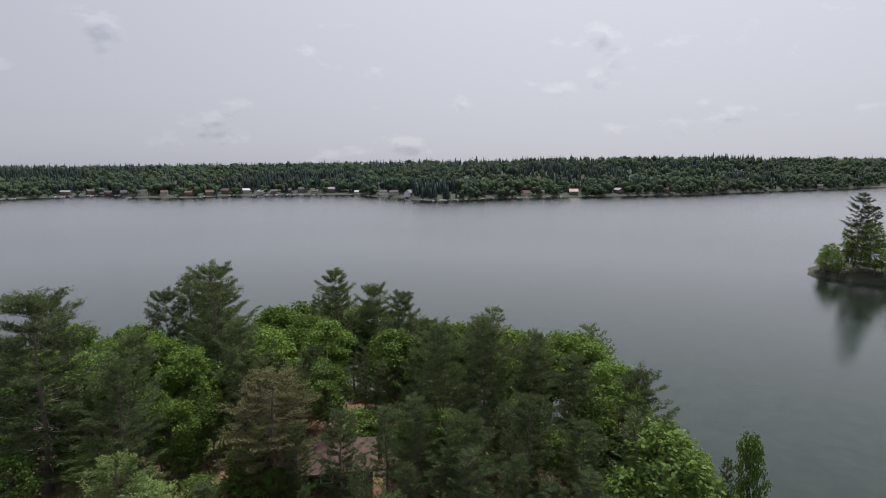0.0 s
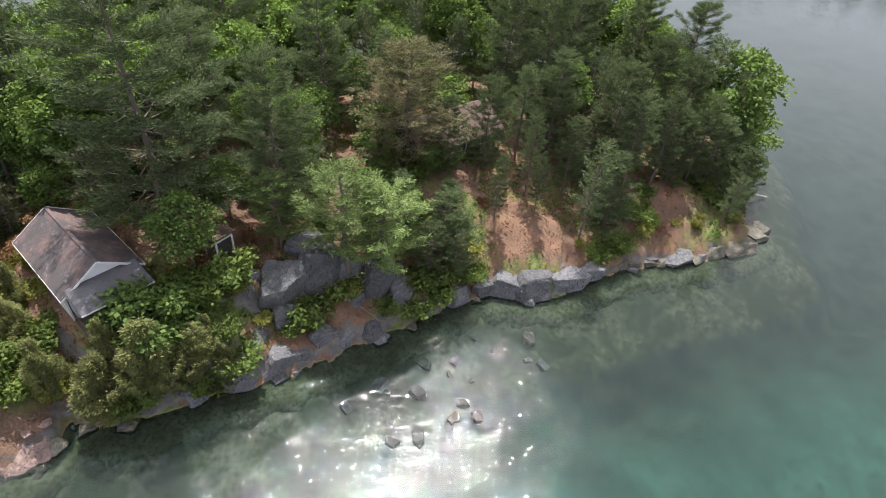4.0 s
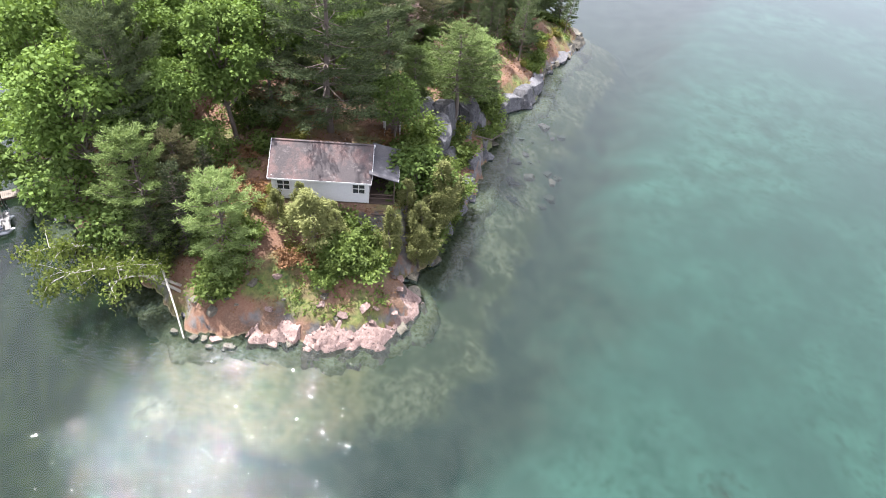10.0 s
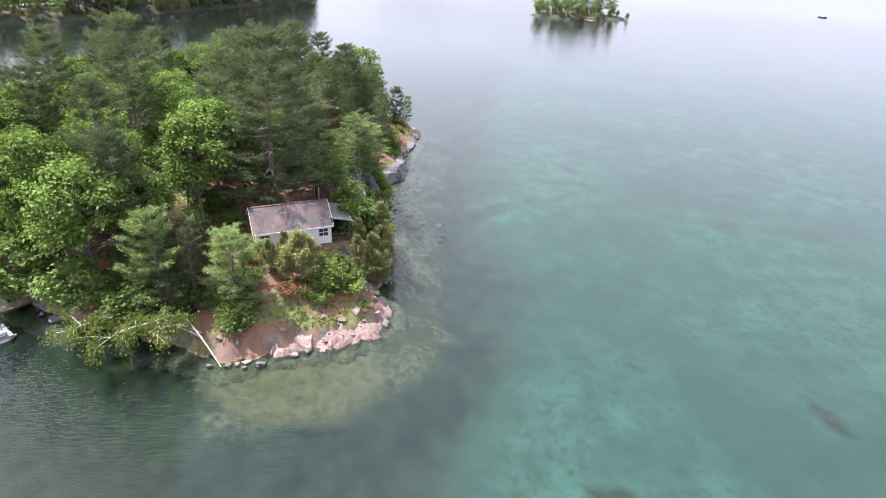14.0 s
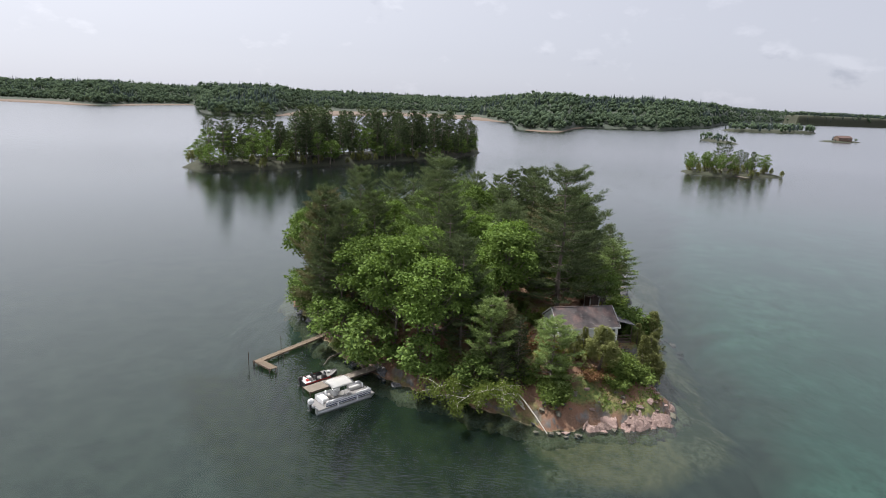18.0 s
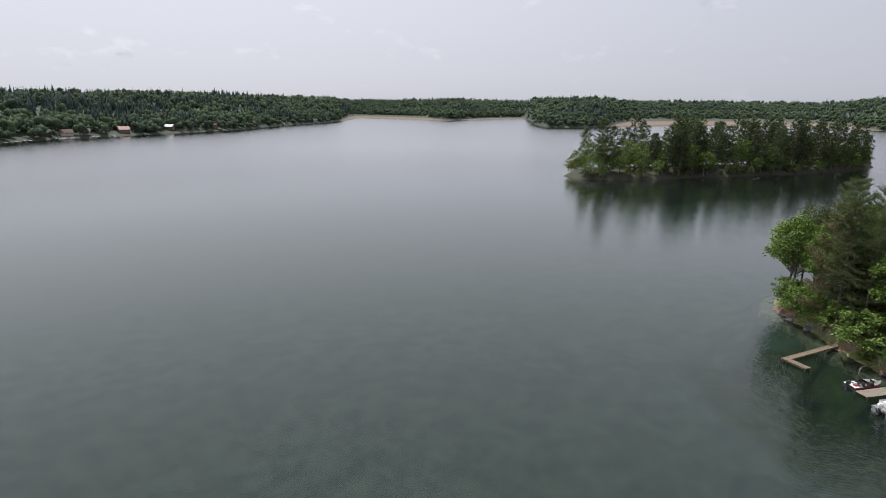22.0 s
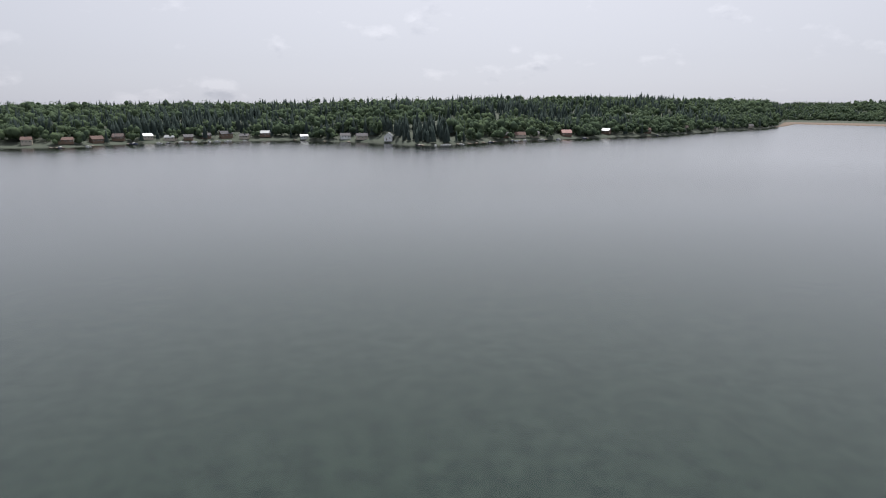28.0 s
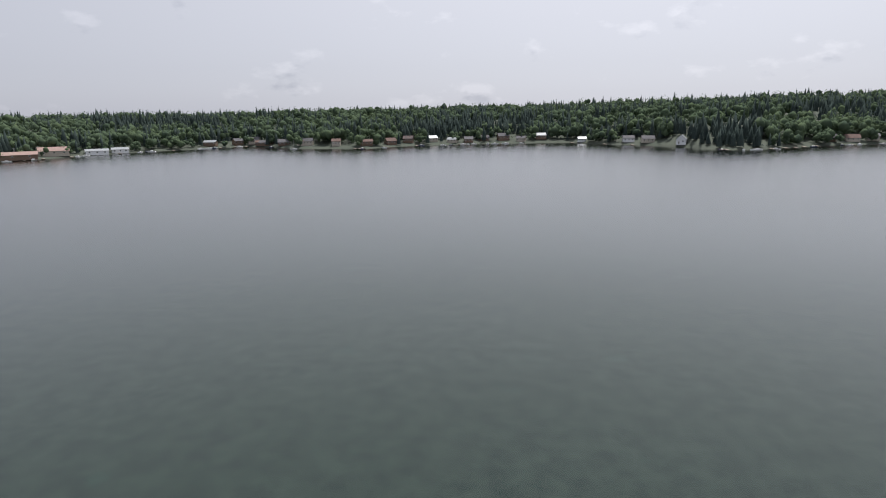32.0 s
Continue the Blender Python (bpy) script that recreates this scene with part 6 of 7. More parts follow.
# ---- leaning birches over the cove ----
def birch(x, y, tip, spread, seed, n=1300):
    """A white-barked birch that leans out, with drooping light leaves."""
    rng = np.random.default_rng(seed)
    z0 = gh(x, y)
    tip = np.array(tip, float)
    base = np.array([x, y, z0 - 0.2])
    s = np.linspace(0, 1, 7)[:, None]
    pth = base + (tip - base) * s + np.array([0, 0, 1]) * (0.18 * np.linalg.norm(tip - base) * np.sin(np.pi * s))
    tubes = [(pth - base, np.linspace(0.13, 0.02, 7), 7)]
    C, D = [], []
    for i in range(12):
        q = rng.uniform(0.35, 1)
        c = np.array([np.interp(q, s[:, 0], pth[:, k]) for k in range(3)])
        e = c + np.array([rng.normal(0, spread), rng.normal(0, spread), rng.uniform(-1.0, 0.9)])
        e[2] = max(e[2], 0.5)
        tubes.append((np.array([c, (c + e) / 2 + np.array([0, 0, 0.25]), e]) - base, np.array([0.035, 0.02, 0.006]), 4))
        m = n // 12
        t = rng.uniform(0.2, 1.05, (m, 1))
        C.append(c + (e - c) * t + rng.normal(0, 0.38, (m, 3)))
        D.append(rng.normal(0, 0.6, (m, 3)) + np.array([0, 0, -0.7]))
    C = np.concatenate(C)
    C[:, 2] = np.maximum(C[:, 2], 0.3)
    V_, F_ = blades(C - base, np.concatenate(D), 0.3, 0.16, rng)
    e = empty("birch_tree", *base)
    link_mesh("trunk", wood_mesh("trunk", tubes), M_BIRCHB, e, "white birch trunk")
    link_mesh("crown", np_mesh("crown", V_, F_), M_BIRCHL, e, "drooping light-green leaves")
    tagged(e, "white birch leaning low over the water with drooping leaves", "tree", "leaning birches")


birch(-52.8, 66.0, (-58.5, 71.5, 3.0), 1.5, 3, 1700)
birch(-52.6, 68.0, (-56.5, 74.5, 3.6), 1.4, 4, 1500)
birch(-53.6, 63.6, (-57.5, 66.5, 4.0), 1.1, 5, 1100)
birch(-54.0, 63.4, (-58.0, 69.0, 4.6), 1.2, 6, 1000)


def log(path, r0, r1, mat, label, stubs=3, seed=1):
    rng = np.random.default_rng(seed)
    p = np.array(path, float)
    tubes = [(p - p[0], np.linspace(r0, r1, len(p)), 7)]
    for i in range(stubs):
        q = rng.uniform(0.3, 0.95)
        k = q * (len(p) - 1)
        c = p[int(k)] + (p[min(int(k) + 1, len(p) - 1)] - p[int(k)]) * (k - int(k))
        e = c + rng.normal(0, 0.5, 3) + np.array([0, 0, 0.3])
        tubes.append((np.array([c, e]) - p[0], np.array([r1, 0.01]), 4))
    e = empty("fallen_log", *p[0])
    link_mesh("log", wood_mesh("log", tubes), mat, e)
    tagged(e, label, "log")


log([(-53.6, 65.2, 3.6), (-55.0, 63.6, 2.6), (-56.3, 62.2, 1.4), (-57.6, 60.9, 0.15)], 0.1, 0.05, M_BIRCHB, "thin white birch trunk slanting down into the water", 0, 1)
log([(24.5, 47.2, 1.6), (27.5, 46.0, 0.9), (30.5, 44.8, 0.2)], 0.14, 0.07, M_BIRCHB, "pale bare fallen trunk reaching over the water", 4, 2)
log([(-40, 87.5, 1.0), (-43.5, 90.5, 0.5), (-45.5, 90.8, 0.15)], 0.1, 0.04, M_BARK, "dark fallen branch at the water's edge", 4, 3)
log([(-35, 62.5, 6.9), (-31.5, 63.2, 6.9), (-29, 63.0, 7.0)], 0.17, 0.12, M_BARK, "old fallen trunk on the litter behind the cottage", 3, 4)
log([(-22.5, 46.6, 3.0), (-21.5, 44.9, 2.4), (-20.8, 43.8, 3.2), (-20.4, 43.2, 4.6)], 0.09, 0.03, M_BARK, "crooked bare stem curving out from the rock face", 4, 5)


# ---- shrubs ----
def scatter(kind, pts, group, hmin, hmax, nominal=1.4):
    for x, y in pts:
        plant(kind, x, y, height=rp.uniform(hmin, hmax), nominal=nominal, wide=rp.uniform(0.9, 1.5), group=group, rng=rp)


GREEN_SPOTS = [(-46.8, 50.3), (-47.6, 51.3), (-46.0, 51.0), (-45.2, 49.9), (-48.6, 52.6), (-35.2, 47.6), (-33.5, 49.6), (-32.4, 50.4), (-34.6, 51.2), (-27.6, 46.9), (-28.4, 47.0), (-26.6, 47.4), (-23.4, 48.9), (-20.2, 46.4), 
               (4.5, 43.8), (6, 44.2), (3.2, 44.5), (-14, 47), (-12, 57.5), (-8, 57.5), (-16, 55), (-15, 58), (-18, 54), (-23, 54), (-36.5, 64), (-40, 63), (-52, 61.5), (-53.5, 59.6), (-52, 71), (-49, 74), (-47.5, 79), (-43, 86), (-40, 90), (26, 50), (29, 50.5), (33, 54), (37, 60), (39, 66)]
YELLOW_SPOTS = [(-44.6, 49.3), (-43.6, 49.8), (-45.4, 48.6), (-34.4, 50.2), (-30.8, 48.8), (-31.4, 49.8), (-30.2, 48.0), (-23.2, 48.4), (-33.0, 51.6), (-35.6, 52.4), (-29.8, 52.6), (-25.5, 53), (-24, 56), (-46.8, 59.4), (-47.6, 61.6), (-49, 55.6), (16, 43.5), (12.5, 43.8), (19.5, 42.3), (-37.5, 60.8)]
RUST_SPOTS = [(-45.5, 62.6), (-44.3, 63.8), (-46.6, 60.4), (-50.2, 55.6), (-49.5, 53.8), (-33.8, 53.0), (-6.5, 52.5), (10, 44.5), (-29, 54.5), (-41, 64)]
RUST_SPOTS += [(-44.0, 66.2), (-43.2, 67.4), (-42.4, 68.6), (-46.0, 63.4), (-45.0, 61.2)]
GREEN_SPOTS += [(-50.4, 51.9), (-49.8, 51.2), (-50.7, 52.7), (-49.2, 50.6), (-48.6, 51.4), (-49.7, 52.2), (-50.0, 53.2)] + [(rp.uniform(-54.5, -52.5), rp.uniform(59, 63)) for _ in range(6)]
YELLOW_SPOTS += [(-11.2, 47.8), (-10.4, 48.6), (0.8, 45.6), (8.2, 44.2), (14.6, 42.8)]
GREEN_SPOTS += [(1.6, 43.9), (2.2, 44.3), (-11.8, 46.9), (-10.6, 46.8)]
GREEN_SPOTS += [(rp.uniform(-53, -48), rp.uniform(59, 66)) for _ in range(9)] + [(rp.uniform(-49, -44.5), rp.uniform(48.5, 53)) for _ in range(12)] + [(rp.uniform(-36, -31), rp.uniform(46.5, 51)) for _ in range(6)] + [(rp.uniform(4, 24), rp.uniform(44, 49)) for _ in range(8)]
YELLOW_SPOTS += [(-46.7, 49.4), (-47.2, 49.9), (-46.1, 49.0)] + [(rp.uniform(-48, -44), rp.uniform(50, 60)) for _ in range(8)] + [(rp.uniform(-20, -12), rp.uniform(50, 56)) for _ in range(8)]
for x in np.arange(-35.5, -13, 1.25):
    edge = [float(inside_distance(np.array([x]), np.array([yy]), SHORE)[0]) for yy in np.arange(43.5, 49, 0.25)]
    yy = 43.5 + 0.25 * next(i for i, v in enumerate(edge) if v > 0.7)
    if -32.5 < x < -17 and rp.random() < 0.85:
        continue
    (GREEN_SPOTS if rp.random() < 0.75 else YELLOW_SPOTS).append((float(x), yy + rp.uniform(0, 1.6)))
for x in np.arange(-41, -14, 1.2):
    edge = [float(inside_distance(np.array([x]), np.array([yy]), SHORE)[0]) for yy in np.arange(43.5, 49, 0.25)]
    yy = 43.5 + 0.25 * next(i for i, v in enumerate(edge) if v > 0.1)
    if rp.random() < (0.06 if -32.5 < x < -17 else 0.6):
        plant(rp.choice((SHRUB, SHRUB, CEDAR)), float(x), yy + rp.uniform(0, 0.6), height=rp.uniform(1.6, 2.8), nominal=2.0 if x % 2 else 3.0, wide=1.4, group="overhanging shore bushes", rng=rp, label="bush hanging over the low rock cliff")
scatter(SHRUB, GREEN_SPOTS, "green shrubs", 0.9, 2.0)
scatter(SHRUBY, YELLOW_SPOTS, "yellow-green shrubs", 0.6, 1.3)
scatter(RUST, RUST_SPOTS, "rusty shrubs", 0.6, 1.4)

# low growth on the ground: ferns, seedlings and litter
rng9 = np.random.default_rng(9)


def undergrowth(name, n, mat, label, lo, hi, L, W, up, cond):
    x, y = rng9.uniform(-56, 40, n * 3), rng9.uniform(41, 104, n * 3)
    d = inside_distance(x, y, SHORE)
    k = (d > lo) & (d < hi) & cond(x, y)
    k &= ~((np.abs((x + 41.35) * 0.309 - (y - 56.3) * 0.951) < 4.6) & (np.abs((x + 41.35) * 0.951 + (y - 56.3) * 0.309) < 3.2))
    x, y = x[k][:n], y[k][:n]
    m = 5
    C = np.stack([np.repeat(x, m) + rng9.normal(0, 0.16, len(x) * m), np.repeat(y, m) + rng9.normal(0, 0.16, len(x) * m), np.zeros(len(x) * m)], 1)
    C[:, 2] = island_height(C[:, 0], C[:, 1]) + rng9.uniform(0.0, 0.25, len(C)) * up
    D = rng9.normal(0, 1, (len(C), 3))
    D[:, 2] = np.abs(D[:, 2]) * up
    v, f = blades(C, D, L, W, rng9)
    tagged(link_mesh(name, np_mesh(name, v, f), mat), label, "undergrowth", "", "stuff")


undergrowth("fern_undergrowth", 8000, M_SHRUB, "low green undergrowth and seedlings", 1.0, 40, 0.34, 0.16, 0.8, lambda x, y: wobble(x, y, 0.33, 6) > 0.05)
undergrowth("yellow_undergrowth", 2300, M_SHRUBY, "dry yellow-green ground plants", 0.8, 40, 0.26, 0.12, 0.7, lambda x, y: wobble(x, y, 0.4, 11) > 0.25)
undergrowth("leaf_litter", 7000, M_RUST, "rusty fallen needles and leaves", 1.0, 40, 0.22, 0.14, 0.12, lambda x, y: wobble(x, y, 0.33, 6) < 0.35)


# ---- rocks ----
def rock_mesh(seed, mat, cuts=13, rough=0.08):
    """A boulder with broken, planed faces."""
    r = random.Random(seed)
    bm = bmesh.new()
    bmesh.ops.create_icosphere(bm, subdivisions=4, radius=1.0)
    planes = []
    for axis in (Vector((1, 0, 0)), Vector((0, 1, 0)), Vector((0, 0, 1))):
        for side in (-1, 1):
            n = (axis * side + Vector((r.gauss(0, 0.22), r.gauss(0, 0.22), r.gauss(0, 0.22)))).normalized()
            planes.append((n, r.uniform(0.5, 0.72)))
    for i in range(cuts - 8):
        n = Vector((r.gauss(0, 1), r.gauss(0, 1), r.gauss(0.2, 0.7))).normalized()
        planes.append((n, r.uniform(0.6, 0.82)))
    for v in bm.verts:
        for n, dd in planes:
            q = v.co.dot(n)
            if q > dd:
                v.co -= n * (q - dd) * 0.98
        v.co += v.co.normalized() * rough * noise.noise(v.co * 2.1 + Vector((seed, 0, 0))) + v.co.normalized() * 0.035 * noise.noise(v.co * 6 + Vector((0, seed, 0)))
    me = bpy.data.meshes.new("boulder")
    bm.to_mesh(me)
    bm.free()
    me.materials.append(mat)
    return me


ROCKS = {k: [rock_mesh(s + i, m) for i in range(5)] for k, m, s in (("grey", M_ROCK, 100), ("pink", M_ROCKP, 200), ("wet", M_ROCKW, 300))}


def boulder(tone, x, y, z, sx, sy, sz, rz, label, group="shore rocks", tilt=(0, 0)):
    o = new("boulder", rp.choice(ROCKS[tone]))
    o.location, o.scale, o.rotation_euler = (x, y, z), (sx, sy, sz), (radians(tilt[0]), radians(tilt[1]), radians(rz))
    return tagged(o, label, "rock", group)


for x, y, z, sx, sy, sz, rz in ((-27.8, 50.0, 4.6, 3.2, 1.9, 3.2, 12), (-24.6, 50.3, 4.9, 2.9, 1.9, 3.4, -8), (-25.0, 51.9, 6.5, 2.2, 1.6, 1.4, 25), (-22.2, 50.0, 4.4, 1.8, 1.5, 2.2, 5), (-30.2, 50.4, 5.6, 1.5, 1.2, 1.6, 40),
                                (-28.6, 48.0, 3.3, 1.4, 1.0, 1.5, -20), (-20.0, 48.5, 3.4, 2.0, 1.7, 3.2, 8), (-18.3, 47.4, 2.0, 1.7, 1.4, 2.4, -18), (-22.4, 47.8, 2.6, 1.2, 1.0, 1.4, 35),
                                (-29.4, 45.9, 0.5, 3.3, 1.7, 2.1, 6), (-33.0, 46.3, 0.9, 2.4, 1.8, 2.5, -14), (-26.0, 46.2, 0.9, 1.8, 1.4, 2.1, 20), (-24.4, 46.0, 0.5, 1.5, 1.2, 1.5, -5), (-31.3, 47.2, 2.0, 1.8, 1.5, 1.9, 30),
                                (-36.4, 46.1, 0.6, 1.9, 1.3, 1.7, 5), (-21.8, 46.0, 0.5, 1.7, 1.2, 1.5, 14), (-15.8, 46.3, 0.6, 1.9, 1.2, 1.3, -10), (-12.8, 46.4, 0.5, 2.0, 1.2, 1.2, 6), (-10.2, 46.0, 0.5, 1.7, 1.2, 1.3, 18)):
    boulder("grey", x, y, z, sx, sy, sz, rz, "large grey broken granite block in the shore cliff", "cliff rocks", (rp.uniform(-9, 9), rp.uniform(-9, 9)))
for x, y, z, sx, sy, sz, rz in ((-5.6, 43.5, 0.9, 3.2, 1.7, 1.9, -12), (-2.4, 42.8, 0.8, 3.2, 1.7, 1.7, 4), (-8.2, 44.8, 0.9, 2.4, 1.7, 1.7, -35), (-3.8, 44.0, 1.6, 2.6, 1.4, 1.0, 2), (0.6, 42.9, 0.6, 2.4, 1.4, 1.3, 8)):
    boulder("grey", x, y + 0.5, z * 0.8, sx, sy, sz, rz, "weathered grey granite ledge at the water", "shore rocks")


def ledge():
    """Low fractured bedrock at the tip, stepping into the water."""
    def fn(x, y):
        d = inside_distance(x, y, SHORE) + 0.35 * wobble(x, y, 1.3, 4)
        inland = 2.4 + 0.5 * wobble(x, y, 0.9, 7) - 1.1 * smooth(52, 56, y)
        base = 0.5 + 0.3 * np.clip(d, -2.5, 3) + 0.5 * np.minimum(d + 0.3, 0) - 3.0 * smooth(inland, inland + 0.8, d) - 3.0 * smooth(56, 58, y) - 3.0 * smooth(-46.4, -45.6, x)
        return base + slabs(x, y, 12, 170, (-57, -44, 42, 59), 0.26, 0.16) + slabs(x, y, 13, 620, (-57, -44, 42, 59), 0.08, 0.12)
    me = grid_mesh("slab", -56.8, -45, 43.8, 58.6, 0.12, fn)
    co = np.empty(len(me.vertices) * 3, dtype=np.float32)
    me.vertices.foreach_get("co", co)
    co = co.reshape(-1, 3)
    ix = np.empty(len(me.loops), dtype=np.int32)
    me.loops.foreach_get("vertex_index", ix)
    quads = ix.reshape(-1, 4)
    bpy.data.meshes.remove(me)
    mid = co[quads].mean(1)
    r = np.random.default_rng(12)
    sx, sy = r.uniform(-57, -44, 170), r.uniform(42, 59, 170)
    cell = np.argmin((mid[:, :1] - sx) ** 2 + ((mid[:, 1:2] - sy) * 1.3) ** 2, axis=1)
    e = empty("rock_ledge", -50.2, 48.6, 0.0)
    for k in range(170):
        q = quads[(cell == k) & (mid[:, 2] > -1.2)]
        if len(q) < 6:
            continue
        used, inv = np.unique(q, return_inverse=True)
        link_mesh("slab", np_mesh("slab", co[used] - np.array([-50.2, 48.6, 0.0]), inv.reshape(-1, 4)), M_ROCKP, e)
    tagged(e, "fractured pinkish granite ledge sloping into the lake", "rock")


ledge()
for i in range(14):
    x = -54.4 + 8.5 * rp.random()
    lo = np.interp(x, [-55, -53, -51, -49, -46], [51.5, 48.0, 46.3, 45.6, 46.2])
    y = lo + rp.uniform(0.6, 3.6) * (1.0 if x < -50 else 0.5)
    s = rp.uniform(0.18, 0.5)
    boulder("pink", x, y, max(gh(x, y), 0.4) + 0.12, s * 1.5, s * 1.1, s * 0.45, rp.uniform(0, 360), "loose pale granite block on the ledge", "ledge stones", (rp.uniform(-14, 14), rp.uniform(-14, 14)))
n_s = len(SHORE)
for i in range(56):
    k = rp.uniform(0, n_s)
    a, b = SHORE[int(k) % n_s], SHORE[(int(k) + 1) % n_s]
    f = k - int(k)
    x, y = a[0] + (b[0] - a[0]) * f + rp.gauss(0, 0.35), a[1] + (b[1] - a[1]) * f + rp.gauss(0, 0.35)
    s = rp.uniform(0.35, 1.0)
    tone = "pink" if x < -52 and rp.random() < 0.6 else ("grey" if rp.random() < 0.7 else "wet")
    boulder(tone, x, y, max(gh(x, y), -0.1) - 0.1, s * 1.3, s, s * 0.7, rp.uniform(0, 360), "rounded granite shore stone half in the water", "shore stones", (rp.uniform(-10, 10), rp.uniform(-10, 10)))
for i in range(17):
    x = 2.0 + 1.3 * i + rp.uniform(-0.3, 0.3)
    y = float(np.interp(x, [1, 5, 10, 14, 19, 24], [43, 42.4, 41, 40, 39, 40.4])) + rp.uniform(0.3, 1.1)
    s = rp.uniform(0.6, 1.3)
    boulder(rp.choice(("wet", "grey", "wet")), x, y + 0.4, 0.0, s * 2.3, s * 1.5, s * 1.0, rp.uniform(-20, 10), "weathered grey granite block along the low cliff", "low cliff rocks", (rp.uniform(-8, 8), rp.uniform(-8, 8)))
for i in range(24):
    x, y = rp.uniform(-30, -8), rp.uniform(36.5, 43.5)
    s = rp.uniform(0.3, 0.8)
    boulder("pink" if i % 3 == 0 else "wet", x, y, float(lakebed_height(np.array([x]), np.array([y]))[0]) + 0.2 * s, s * 1.4, s, s * 0.6, rp.uniform(0, 360), "pale stone lying under the clear water", "underwater stones")
for i in range(14):
    x, y = rp.uniform(-57.5, -54), rp.uniform(57, 62.5)
    s = rp.uniform(0.2, 0.5)
    boulder("wet", x, y, max(gh(x, y), -0.1), s * 1.3, s, s * 0.7, rp.uniform(0, 360), "dark wet stone at the tip of the island", "tip stones")


for i in range(14):
    x, y = rp.uniform(-55.5, -50.5), rp.uniform(50, 59)
    s = rp.uniform(0.15, 0.42)
    boulder(rp.choice(("pink", "wet", "pink")), x, y, max(gh(x, y), 0.0) + 0.05, s * 1.4, s, s * 0.6, rp.uniform(0, 360), "loose reddish stone on the bank", "bank stones", (rp.uniform(-15, 15), rp.uniform(-15, 15)))


# ---- cottages, boathouses and boats of the far shores ----
M_ROOFS = [M_SHINGLED, M_SHINGLE, plain("pale_metal_roof", (0.27, 0.285, 0.3), (0.2, 0.215, 0.23), 0.5, 0.2, 0.4, 0.1, 3, 0.01), M_SHINGLEB]
M_REDROOF = plain("red_metal_roof", (0.26, 0.1, 0.085), (0.2, 0.08, 0.07), 0.5, 0, 0.4, 0.1, 3, 0.01)
M_BEIGE = plain("beige_siding", (0.5, 0.45, 0.38), (0.4, 0.36, 0.3), 0.7, 0, 0.5, 0.2, 5, 0.01)
M_BROWNS = plain("brown_log_siding", (0.2, 0.13, 0.09), (0.14, 0.095, 0.07), 0.8, 0, 0.5, 0.4, 5, 0.02)
M_PINKR = plain("dusty_pink_roof", (0.3, 0.2, 0.17), (0.24, 0.16, 0.14), 0.8, 0, 0.4, 0.2, 3, 0.01)
M_WALLS = [M_WHITE, M_BEIGE, M_BROWNS]


def far_house(x, y, back, L, W, HW, RISE, wall, roof, label, turn=0):
    a = math.atan2(y - CY, x - CX)
    r = float(coast_r(np.array([a]))[0]) + back
    z = float(hill(np.array([a]), np.array([back]))[0])
    cabin("house", CX + r * math.cos(a), CY + r * math.sin(a), z + 0.3, math.degrees(a) + 90 + turn, L, W, HW, RISE, wall, roof, label, 0.5, 3)


far_house(187, 745, 12, 11, 8, 3.6, 3.2, M_BROWNS, M_REDROOF, "two-storey shore house with a bright red roof", 10)
far_house(-17, 735, 9, 9, 8, 4.2, 3.6, M_WHITE, M_ROOFS[2], "white shore cottage with a pale metal roof", 70)
far_house(-37, 770, 10, 11, 8, 3.4, 2.5, M_BEIGE, M_ROOFS[0], "beige cottage under shore trees")
far_house(-52, 785, 12, 10, 8, 3.2, 2.4, M_WHITE, M_ROOFS[0], "white cottage under shore trees")
far_house(-90, 830, 6, 8, 6, 2.8, 1.8, M_WHITE, M_ROOFS[2], "small pale boathouse by the water")
for i, (x, y) in enumerate(((-345, 745), (-318, 742), (-298, 764), (-280, 790), (-262, 800), (-240, 815), (-222, 828), (-205, 830), (-188, 833), (-168, 836), (-150, 840), (-128, 840), (-362, 775), (-388, 790), (-410, 800), (-425, 820), (-455, 830), (-470, 800), (-438, 835),
                            (110, 745), (130, 750), (150, 755), (255, 775), (330, 800), (420, 840), (515, 890), (640, 950))):
    far_house(x, y, rp.uniform(8, 18), rp.uniform(8, 13), rp.uniform(6, 9), rp.uniform(2.8, 4.6), rp.uniform(1.8, 3.0), rp.choice((M_BEIGE, M_BROWNS, M_BROWNS)), rp.choice((M_SHINGLED, M_SHINGLE, M_SHINGLED, M_SHINGLEB, M_ROOFS[2])), rp.choice(("small lakeside cottage half hidden by trees", "shore cottage with a shingled roof", "low lakeside house above its dock")), rp.uniform(-30, 30))
far_house(-545, 672, 12, 22, 12, 4.0, 3.0, M_BEIGE, M_PINKR, "long marina building with a dusty pink roof")
far_house(-556, 640, 5, 34, 12, 3.5, 2.2, M_BROWNS, M_PINKR, "wide marina boathouse with a faded red roof")
far_house(-530, 705, 3, 18, 8, 3.0, 1.6, M_WHITE, M_ROOFS[2], "white-roofed boathouse at the water")
far_house(-522, 726, 3, 14, 8, 3.0, 1.6, M_WHITE, M_ROOFS[2], "white-roofed boathouse at the water")
far_house(-590, 690, 40, 12, 9, 4.0, 3.0, M_WHITE, M_ROOFS[2], "white house behind the marina")
cabin("house", 262, 139, float(on(f2, 262, 139)) + 0.2, -38, 10, 8, 3.0, 2.4, M_BROWNS, M_SHINGLEB, "brown cabin among the pines of the far island", 0.5, 3)
cabin("house", 268, -66, float(on(f3, 268, -66)) + 0.2, 100, 9, 7, 3.0, 2.2, M_BEIGE, M_ROOFS[0], "small cottage among the island's trees", 0.5, 2)
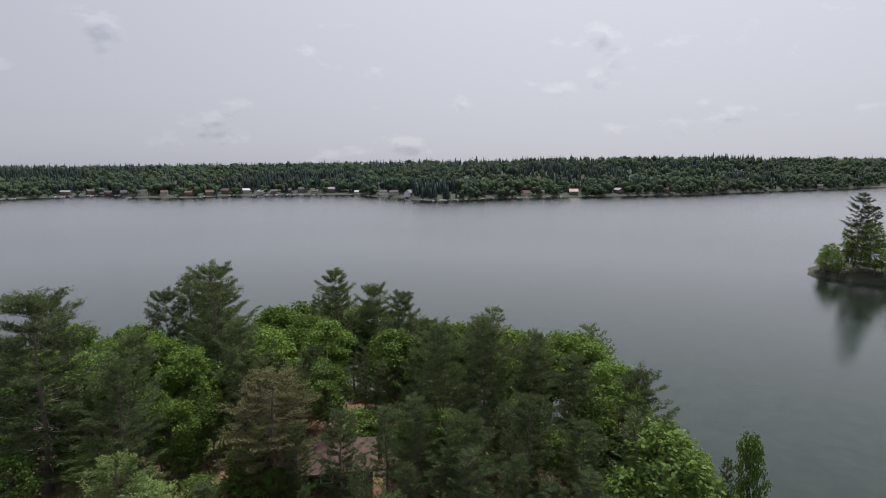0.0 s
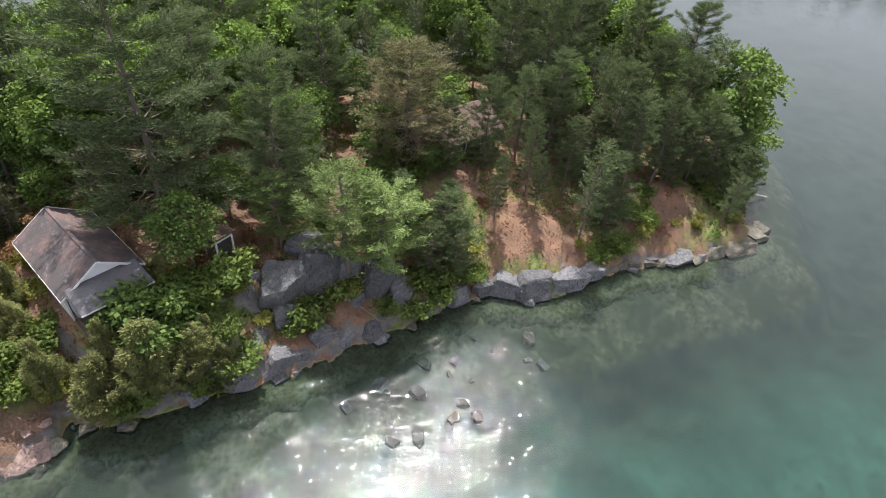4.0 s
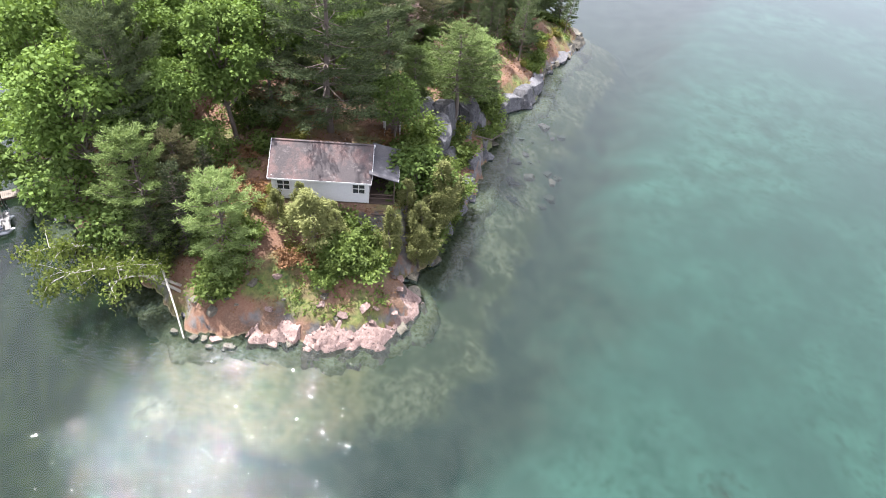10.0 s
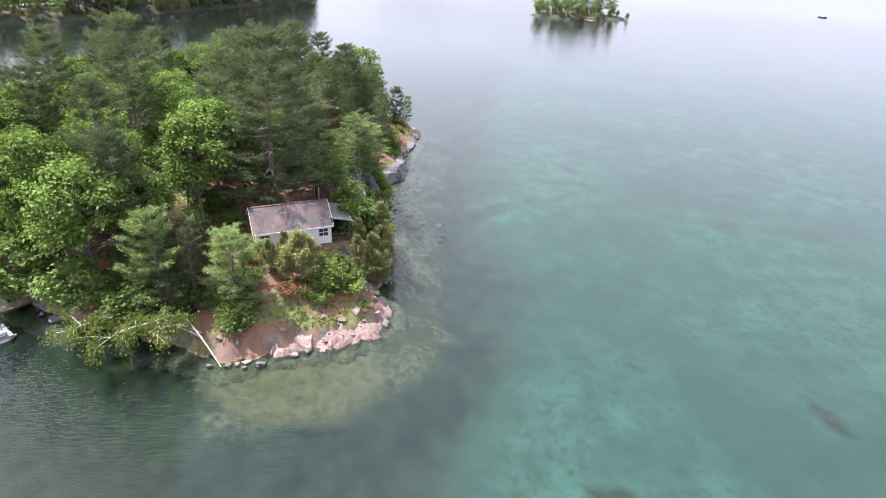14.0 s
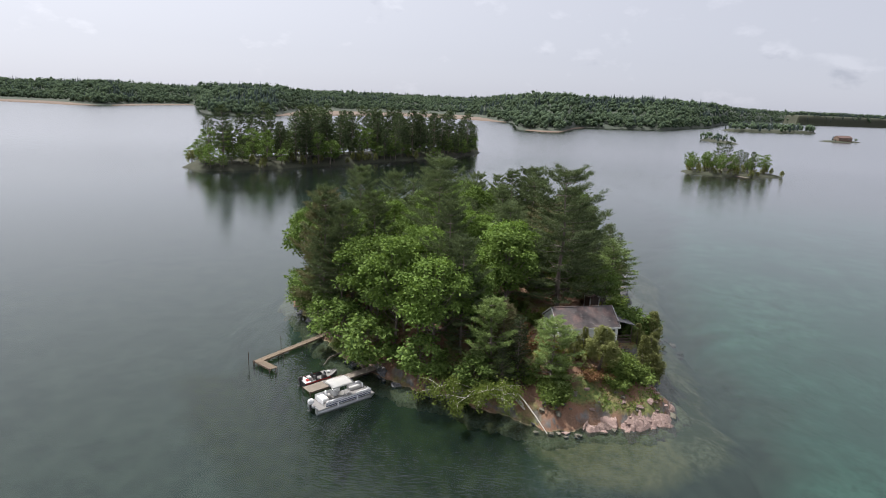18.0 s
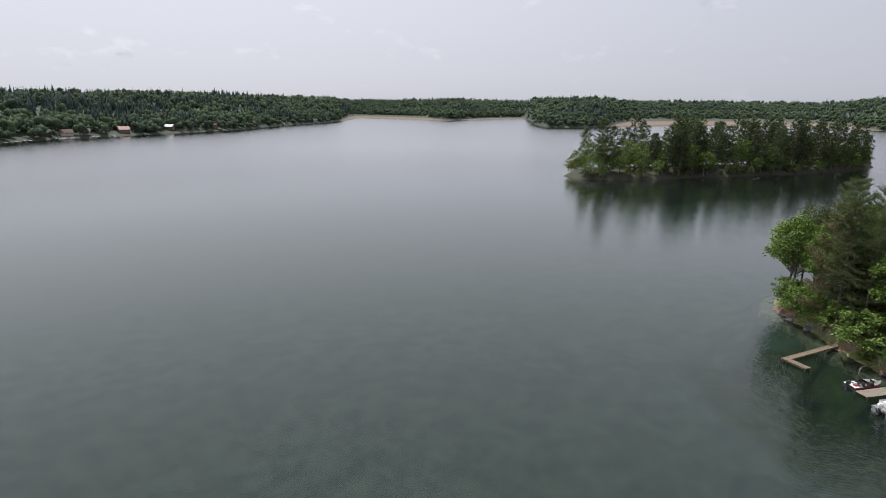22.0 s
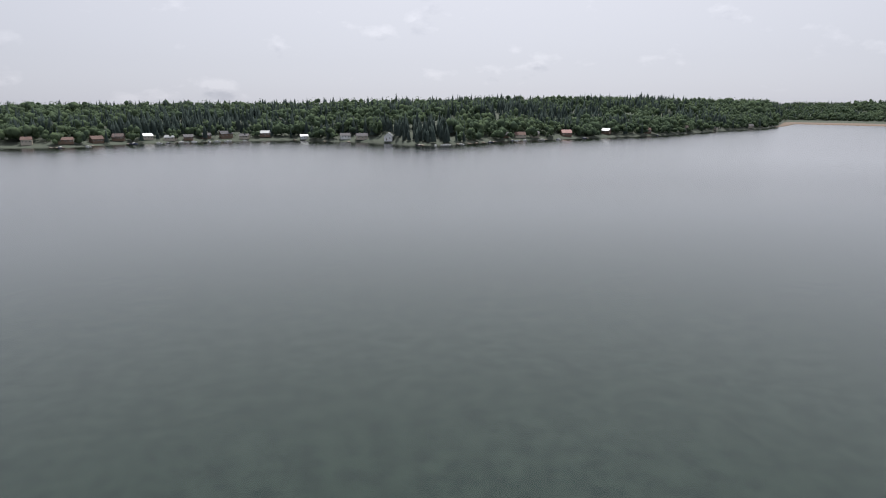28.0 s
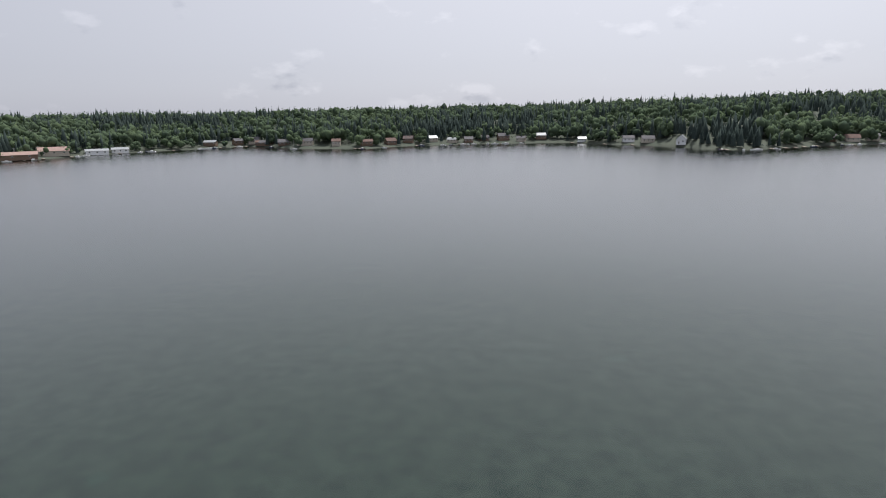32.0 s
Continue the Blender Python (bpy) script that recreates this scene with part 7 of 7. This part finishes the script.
cabin("hut", 903, -450, 2.0, 100, 22, 12, 5.0, 3.0, M_BROWNS, M_SHINGLEB, "brown hut on the bare islet", 0.5, 2)
dock(251, -66, 243, -69, 2.0, 0.6, M_DECK, "small dock of the cottage island", plank=0.5)


def small_boat(x, y, rz, L, mat, label):
    e = empty("moored_boat", x, y, -0.15, rz)
    part("hull", hull_bm(L, L * 0.36, L * 0.15, 8), mat, e)
    part("deck", a_box(L * 0.1, 0, L * 0.14, L * 0.5, L * 0.26, 0.08), M_GEL, e)
    part("cabin_top", a_box(0, 0, L * 0.2, L * 0.25, L * 0.2, L * 0.1, 0.05), M_GEL, e)
    tagged(e, label, "boat", "moored boats")


for i in range(46):
    d = rp.choice((rp.uniform(96, 133), rp.uniform(96, 133), rp.uniform(60, 96)))
    a = radians(d)
    r = float(coast_r(np.array([a]))[0]) - rp.uniform(3, 9)
    small_boat(CX + r * math.cos(a), CY + r * math.sin(a), rp.uniform(0, 360), rp.uniform(5, 8), rp.choice((M_GEL, M_GEL, M_NAVY)), "small white boat moored off the far shore")
for i in range(30):
    d = rp.choice((rp.uniform(96, 133), rp.uniform(62, 96)))
    a = radians(d)
    r = float(coast_r(np.array([a]))[0])
    dock(CX + (r + 2) * math.cos(a), CY + (r + 2) * math.sin(a), CX + (r - 11) * math.cos(a), CY + (r - 11) * math.sin(a), 2.2, 0.7, M_DECK, "wooden dock reaching from the far shore", plank=1.5)
small_boat(325, -262, 20, 6.5, M_NAVY, "small dark motor boat lying on open water")


def sailboat(x, y):
    e = empty("sailboat", x, y, -0.15, 20)
    part("hull", hull_bm(7, 2.4, 1.0, 8), M_GEL, e)
    part("mast", a_rod((0.5, 0, 0.8), (0.5, 0, 9), 0.09), M_ALU, e)
    part("boom", a_rod((0.5, 0, 1.8), (-2.6, 0, 1.8), 0.12), M_CANVAS, e)
    part("cabin_top", a_box(0.8, 0, 1.15, 2.2, 1.4, 0.5, 0.1), M_GEL, e)
    tagged(e, "small white sailing boat at anchor", "boat")


sailboat(-372, 765)
